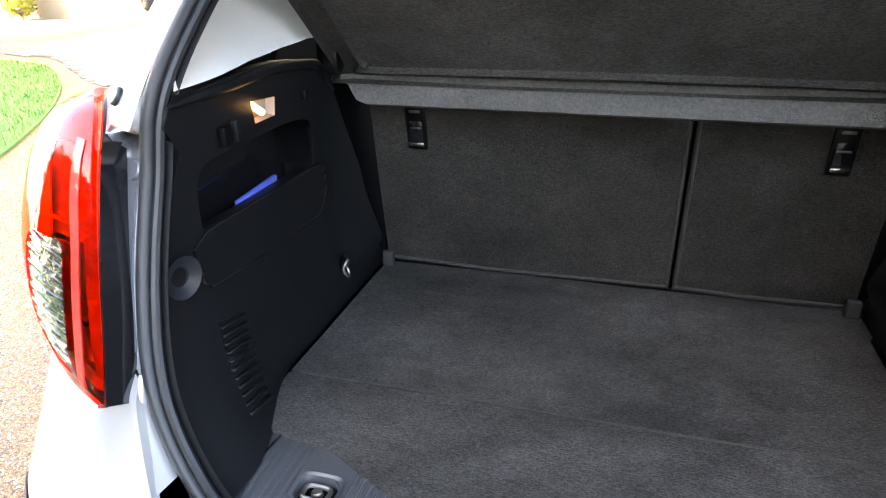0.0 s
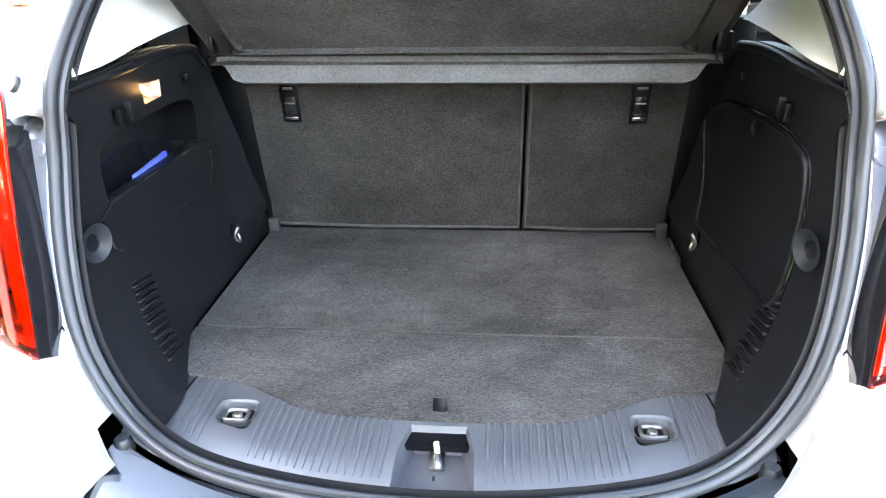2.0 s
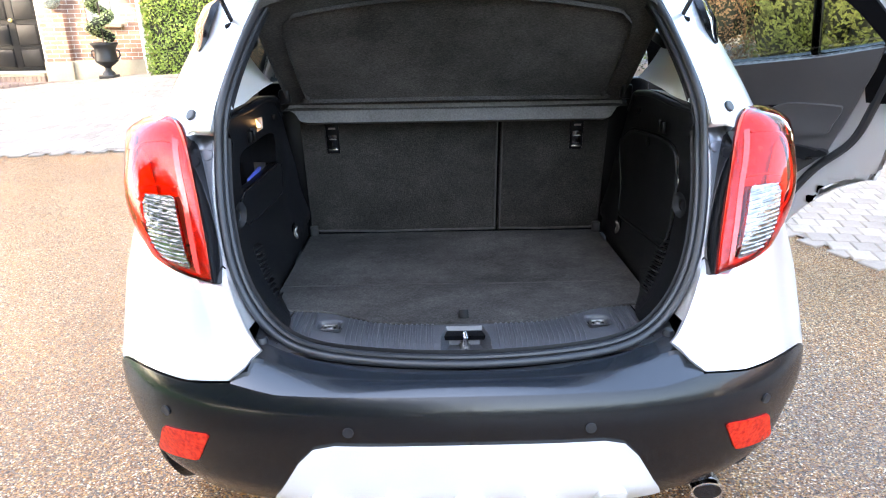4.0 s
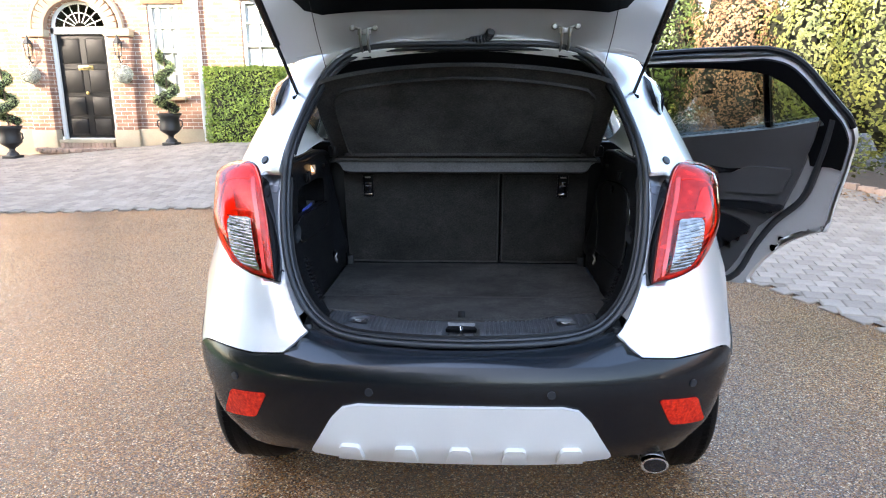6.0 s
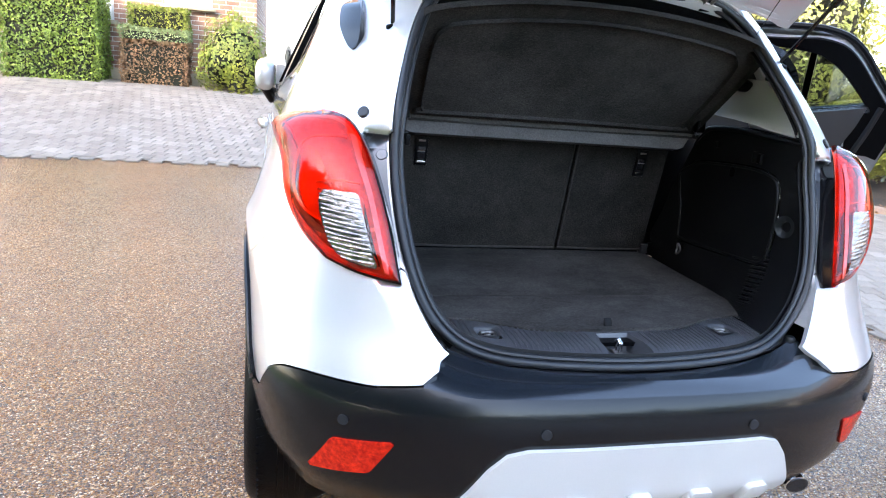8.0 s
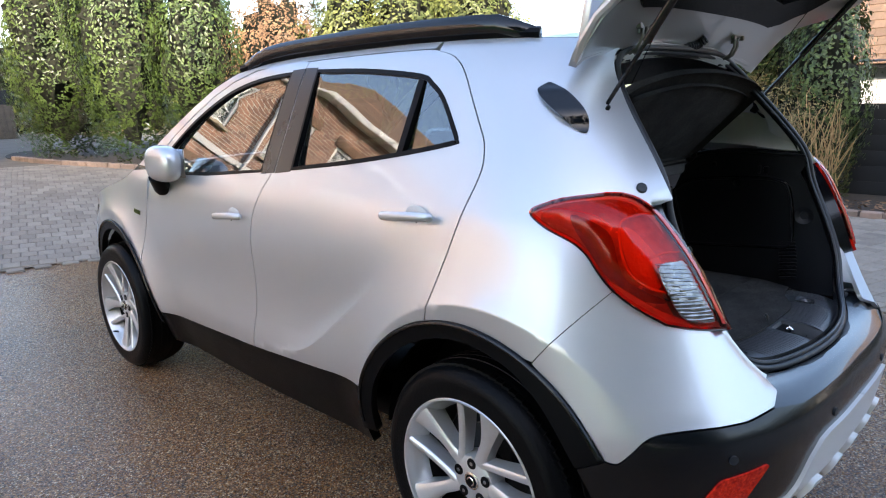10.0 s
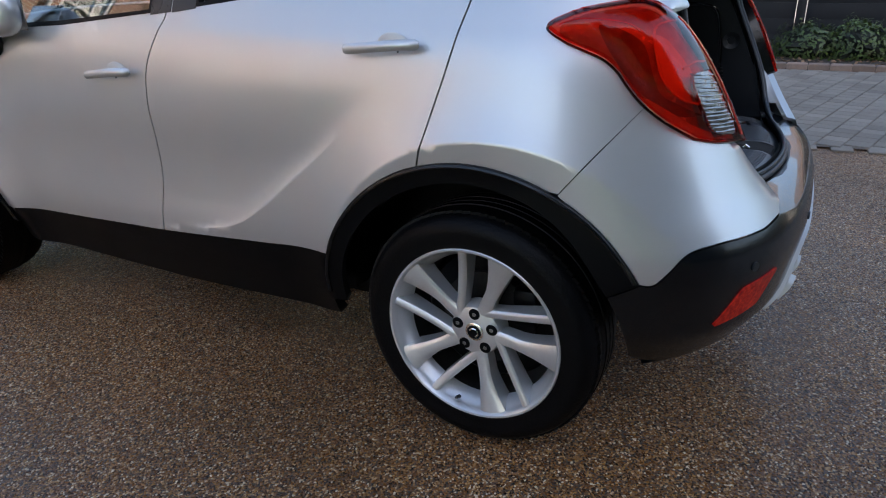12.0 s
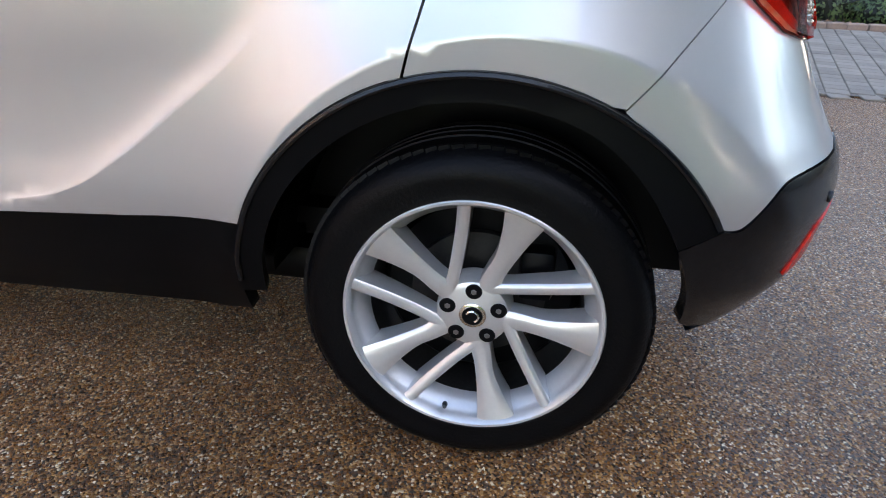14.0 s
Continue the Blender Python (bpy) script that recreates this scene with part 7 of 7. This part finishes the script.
for k in range(24):
    a = radians(180 * (k + .5) / 24)
    part("brick", box((.10, .19, .07), (.90 * math.cos(a), -.57 * math.sin(a), .075), .008, Matrix.Rotation(-a + math.pi / 2, 4, "Z"), 1), KERB, step_base)
for s in (-1, 1):
    lantern = tagged(new("wall_lantern"), "black wall lantern with clear glass", "lantern", "door lanterns")
    lantern.location = (-7.63 + s * .88, HY - .24, 2.22)
    part("lantern_glass", lathe([(.055, -.13), (.085, .10)], steps=6), PANE, lantern)
    for k in range(6):
        a = radians(60 * k)
        part("lantern_bar", tube([(.057 * math.cos(a), .057 * math.sin(a), -.13), (.087 * math.cos(a), .087 * math.sin(a), .10)], .007, 5), IRON, lantern)
    part("lantern_cap", lathe([(.10, .10), (.07, .15), (.03, .20), (.012, .25), (0, .26)], steps=6), IRON, lantern)
    part("lantern_base", lathe([(0, -.20), (.02, -.18), (.03, -.15), (.06, -.13)], steps=6), IRON, lantern)
    part("lantern_bracket", tube([(0, 0, -.18), (0, .05, -.26), (0, .12, -.22), (0, .16, -.12)], .012, 6), IRON, lantern)
    ball = tagged(new("hanging_ball"), "pale round hanging planter", "planter", "door planters")
    ball.location = (-7.63 + s * .92, HY - .22, 1.75)
    p = rng.normal(0, 1, (1300, 3))
    p /= np.linalg.norm(p, axis=1, keepdims=True)
    leaves("ball_leaves", p * .165, p, .045, LEAF_PALE, ball, seed=91 + s)
    part("ball_core", lathe([(0, -.14), (.09, -.11), (.14, 0), (.09, .11), (0, .14)], steps=14), LINING, ball)
    part("ball_chain", tube([(0, 0, .15), (0, .06, .30)], .006, 5), IRON, ball)


def urn(at, seed):
    """An iron urn on a foot, planted with a clipped spiral."""
    pot = tagged(new("urn"), "black cast-iron urn by the doorway", "urn", "urns at the door")
    pot.location = at
    part("urn_foot", box((.26, .26, .06), (0, 0, .03), .01), IRON, pot)
    part("urn_bowl", lathe([(.11, .06), (.10, .10), (.055, .14), (.05, .17), (.07, .20), (.13, .24), (.185, .29), (.19, .33), (.175, .40), (.175, .50), (.20, .55), (.225, .57), (.225, .60), (.19, .60), (.16, .56), (0, .55)], steps=32), IRON, pot)
    for s in (-1, 1):
        part("urn_handle", tube([(s * .175, 0, .48), (s * .235, 0, .46), (s * .245, 0, .38), (s * .19, 0, .32)], .014, 8, up=(0, 1, 0)), IRON, pot)
    plant = tagged(new("spiral_topiary"), "clipped spiral topiary growing in an iron urn", "topiary", "spiral topiaries")
    plant.location = (at[0], at[1], at[2] + .55)
    part("stem", tube([(0, 0, 0), (.01, 0, .6), (0, 0, 1.12)], [.02, .016, .01], 7), BARK, plant)
    r = np.random.default_rng(seed)
    t = r.random(3800)
    ang = t * 2 * math.pi * 2.6 + 1.0
    rad = .17 * (1 - .45 * t)
    centre = np.stack([rad * np.cos(ang), rad * np.sin(ang), .12 + 1.05 * t], 1)
    d = r.normal(0, 1, (3800, 3))
    d /= np.linalg.norm(d, axis=1, keepdims=True)
    leaves("spiral_leaves", centre + d * (.105 * (1 - .35 * t))[:, None], d, .035, LEAF_TOPIARY, plant, seed=seed)
    turns = [(float(.17 * (1 - .45 * k / 40) * math.cos(k / 40 * 2 * math.pi * 2.6 + 1)), float(.17 * (1 - .45 * k / 40) * math.sin(k / 40 * 2 * math.pi * 2.6 + 1)), .12 + 1.05 * k / 40) for k in range(41)]
    part("spiral_core", tube(turns, [.08 * (1 - .35 * k / 40) for k in range(41)], 8), HEDGE_CORE, plant)


urn((-5.74, 10.95, rise(-5.74, 10.95) + .015), 95)
urn((-8.62, 10.55, rise(-8.62, 10.55) + .015), 96)

# ---- white van ----
van = tagged(new("van"), "white panel van parked by the house, nose to the drive", "van")
van.matrix_basis = pose(1.55, 22.6, .50, 0, 0, 16)
side_line = spline([(-.05, .42), (-.10, .75), (-.06, .98), (.10, 1.12), (.62, 1.30), (.80, 1.40), (1.45, 2.20), (1.75, 2.36), (2.4, 2.42), (5.3, 2.42)], 4) + [(5.35, .45)]
bm = slab(side_line, 1.86, Matrix.Translation((-.93, 0, 0)) @ Matrix(((0, 0, 1, 0), (1, 0, 0, 0), (0, 1, 0, 0), (0, 0, 0, 1))), .05)
part("van_body", bm, VAN_WHITE, van)
part("windscreen", box((1.62, .02, .98), (0, 1.10, 1.80), .01, Matrix.Rotation(radians(-39), 4, "X")), GLOSS, van, "dark windscreen")
part("grille", box((1.05, .06, .26), (.02, -.09, .93), .04), BLACK, van, "black grille")
part("grille_badge", lathe([(0, -.012), (.11, -.010), (.12, 0)], at=(.02, -.125, .95), axis="Y", steps=20), CHROME, van).scale = (1, 1, 1)
part("van_bumper", box((1.84, .18, .22), (0, -.04, .50), .06), VAN_WHITE, van)
part("bumper_grille", box((1.20, .04, .10), (0, -.135, .44), .02), BLACK, van)
part("number_plate", box((.52, .012, .11), (0, -.135, .60), .003), WHITE, van, "blank plate")
for k in range(5):
    part("plate_bar", box((.05, .006, .06), (-.18 + k * .09, -.142, .60)), IRON, van)
for s in (-1, 1):
    part("headlamp", box((.30, .16, .34), (s * .76, .02, 1.0), .06, Matrix.Rotation(radians(s * 16), 4, "Z")), CLEAR, van, "clear headlamp")
    part("side_window", box((.02, .85, .62), (s * .925, 1.75, 1.70), .01), GLOSS, van, "dark side window")
    part("van_mirror", box((.20, .14, .36), (s * 1.06, 1.12, 1.60), .04), BLACK, van, "black door mirror")
    for y in (.75, 4.1):
        w = part("van_wheel", lathe([(0, -.11), (.17, -.11), (.19, -.10), (.30, -.12), (.335, -.08), (.335, .08), (0, .10)], axis="X", steps=28, at=(s * .86, y, .33)), TYRE, van, "dark van wheel")
        part("wheel_gap", lathe([(.0, 0), (.40, 0), (.40, .02)], axis="X", steps=28, at=(s * .932 - (.01 if s > 0 else .01), y, .40)), IRON, van)
part("van_underside", box((1.6, 5.0, .12), (0, 2.6, .38)), IRON, van)
chock = tagged(part("wheel_chock", slab([(0, 0), (.34, 0), (.30, .05), (.06, .16), (0, .12)], .14, Matrix.Translation((.55, 22.25, .5)) @ Matrix.Rotation(radians(90), 4, "X"), .01), AMBER), "orange wheel chock on the ground by the van", "chock")
gate_panel = tagged(new("wooden_gate"), "brown boarded gate beside the van", "gate")
gate_panel.location = (3.3, 25, .5)
for k in range(9):
    part("board", box((.12, .03, 1.1), (-.5 + k * .125, 0, .55), .005), BARK, gate_panel)
part("grey_panel", box((1.3, .04, .5), (0, .05, 1.30), .01), FENCE, gate_panel)

# ---- far planting that closes the place ----
far = tagged(new("far_woods"), "distant trees and hedges, with unseen ones added to screen the sun", "trees", kind="stuff")
# unseen ring behind the car, added for reflections
for k in range(26):
    a = radians(100 + 160 * k / 25)
    x, y = 26 * math.sin(a) * 1.0 - 4, 26 * math.cos(a) - 2
    blob(far, (x, y, 1.6), (2.9, 2.9, 3.2), 700, .5, LEAF_DARK, 200 + k, name="far_foliage")
for k in range(9):
    blob(far, (4 + k * 2.6, 30 + 1.5 * math.sin(k), 2.0), (2.2, 2.0, rng.uniform(2.2, 3.4)), 900, .32, LEAF_MIX, 240 + k, name="far_foliage")

# unseen tall trees, added behind the drive to keep the low sun off the car
for k in range(12):
    along, back_by = -10.8 + 2.0 * k, 17 + 1.2 * math.sin(2.3 * k)
    x, y = -.67 * back_by + .74 * along, 1 - .74 * back_by - .67 * along
    tall = 1.14 if 2 <= k <= 8 else 1.0
    blob(far, (x, y, 5.6 * tall), (4.1, 4.1, (6.2 + .4 * math.sin(1.7 * k)) * tall), 1300, .6, LEAF_DARK, 260 + k, name="far_foliage")

# ---- paving blocks and kerb bricks ----
CELL, TILT = .103, radians(-14)
ca, sa = math.cos(TILT), math.sin(TILT)
cells = []
for i in range(-170, 170):
    for j in range(-120, 160):
        cells.append((1.36 * (i + (.5 if j % 2 else .04 * math.sin(j))), 1.56 * j, 0.0))
cells = np.array(cells)
wx, wy = (cells[:, 0] * ca - cells[:, 1] * sa) * CELL, (cells[:, 0] * sa + cells[:, 1] * ca) * CELL
keep = (wx > -9.0) & (wx < 6.6) & (wy > -3.5) & (wy < 12.0)
cells, wx, wy = cells[keep], wx[keep], wy[keep]
keep = in_loops(np.stack([wx, wy], 1), [PAVED])
cells, wx, wy = cells[keep], wx[keep], wy[keep]


def block_form(w, d, h, b):
    """A block with chamfered upper edges: verts and faces."""
    v = [(-w, -d, 0), (w, -d, 0), (w, d, 0), (-w, d, 0), (-w, -d, h - b), (w, -d, h - b), (w, d, h - b), (-w, d, h - b), (-w + b, -d + b, h), (w - b, -d + b, h), (w - b, d - b, h), (-w + b, d - b, h)]
    f = [(0, 1, 5, 4), (1, 2, 6, 5), (2, 3, 7, 6), (3, 0, 4, 7), (4, 5, 9, 8), (5, 6, 10, 9), (6, 7, 11, 10), (7, 4, 8, 11), (8, 9, 10, 11)]
    return v, f


form_v, form_f = block_form(.68 * CELL - .0032, .78 * CELL - .0032, .018, .005)
single = bpy.data.meshes.new("block")
single.from_pydata(form_v, [], form_f)
single.materials.append(BLOCK)
close = (wx < 4.6) & (wy > .4) & (wy < 4.2) & (wx > 1.5)
order = np.argsort(np.where(close, np.hypot(wx - 2.2, wy - 2.0), 99))[:290]
chosen = set(order.tolist())
vs, fs = [], []
fv, ff = np.array(form_v), form_f
for k in range(len(cells)):
    ang = TILT + (math.pi / 2 if cells[k, 2] else 0)
    z = rise(wx[k], wy[k]) + .003 + .0025 * rng.random()
    if k in chosen:
        ob = new("block", single)
        ob.parent = bed_ob
        ob.matrix_basis = Matrix.Translation((wx[k], wy[k], z)) @ Matrix.Rotation(ang + rng.normal(0, .008), 4, "Z")
    else:
        c, s = math.cos(ang), math.sin(ang)
        i = len(vs)
        vs += [(wx[k] + x * c - y * s, wy[k] + x * s + y * c, z + h + (rise(wx[k], wy[k] + x * s + y * c) - rise(wx[k], wy[k]))) for x, y, h in fv]
        fs += [tuple(i + q for q in f) for f in ff]
rest = mesh_object("blocks", vs, fs, BLOCK_FAR, bed_ob, smooth_faces=False)
tagged(rest, "grey herringbone paving blocks", "", kind="stuff")
kerb = tagged(new("kerb"), "low clay kerb along the planted bed", "kerb", kind="structure")
dense = densify(KERB_LINE, .02, False)
gone, last = 0.0, None
kv, kf = block_form(.105, .05, .10, .012)
kerb_mesh = bpy.data.meshes.new("kerb_brick")
kerb_mesh.from_pydata(kv, [], kf)
kerb_mesh.materials.append(KERB)
for p, q in zip(dense, dense[1:]):
    gone += math.dist(p, q)
    if gone >= .215 and -4 < p[1] < 14:
        gone = 0.0
        ob = new("kerb_brick", kerb_mesh)
        ob.parent = kerb
        ob.matrix_basis = Matrix.Translation((p[0], p[1], rise(*p) - .01)) @ Matrix.Rotation(math.atan2(q[1] - p[1], q[0] - p[0]), 4, "Z")
dense = densify(GRAVEL_EDGE, .02, False)
edging = tagged(new("edging"), "grey block edging between gravel and paving", "edging", kind="structure")
gone = 0.0
for p, q in zip(dense, dense[1:]):
    gone += math.dist(p, q)
    if gone >= .208 and p[1] > -3 and p[0] > -8:
        gone = 0.0
        ob = new("edging_block", single)
        ob.parent = edging
        ob.matrix_basis = Matrix.Translation((p[0], p[1], rise(*p) - .004)) @ Matrix.Rotation(math.atan2(q[1] - p[1], q[0] - p[0]), 4, "Z")
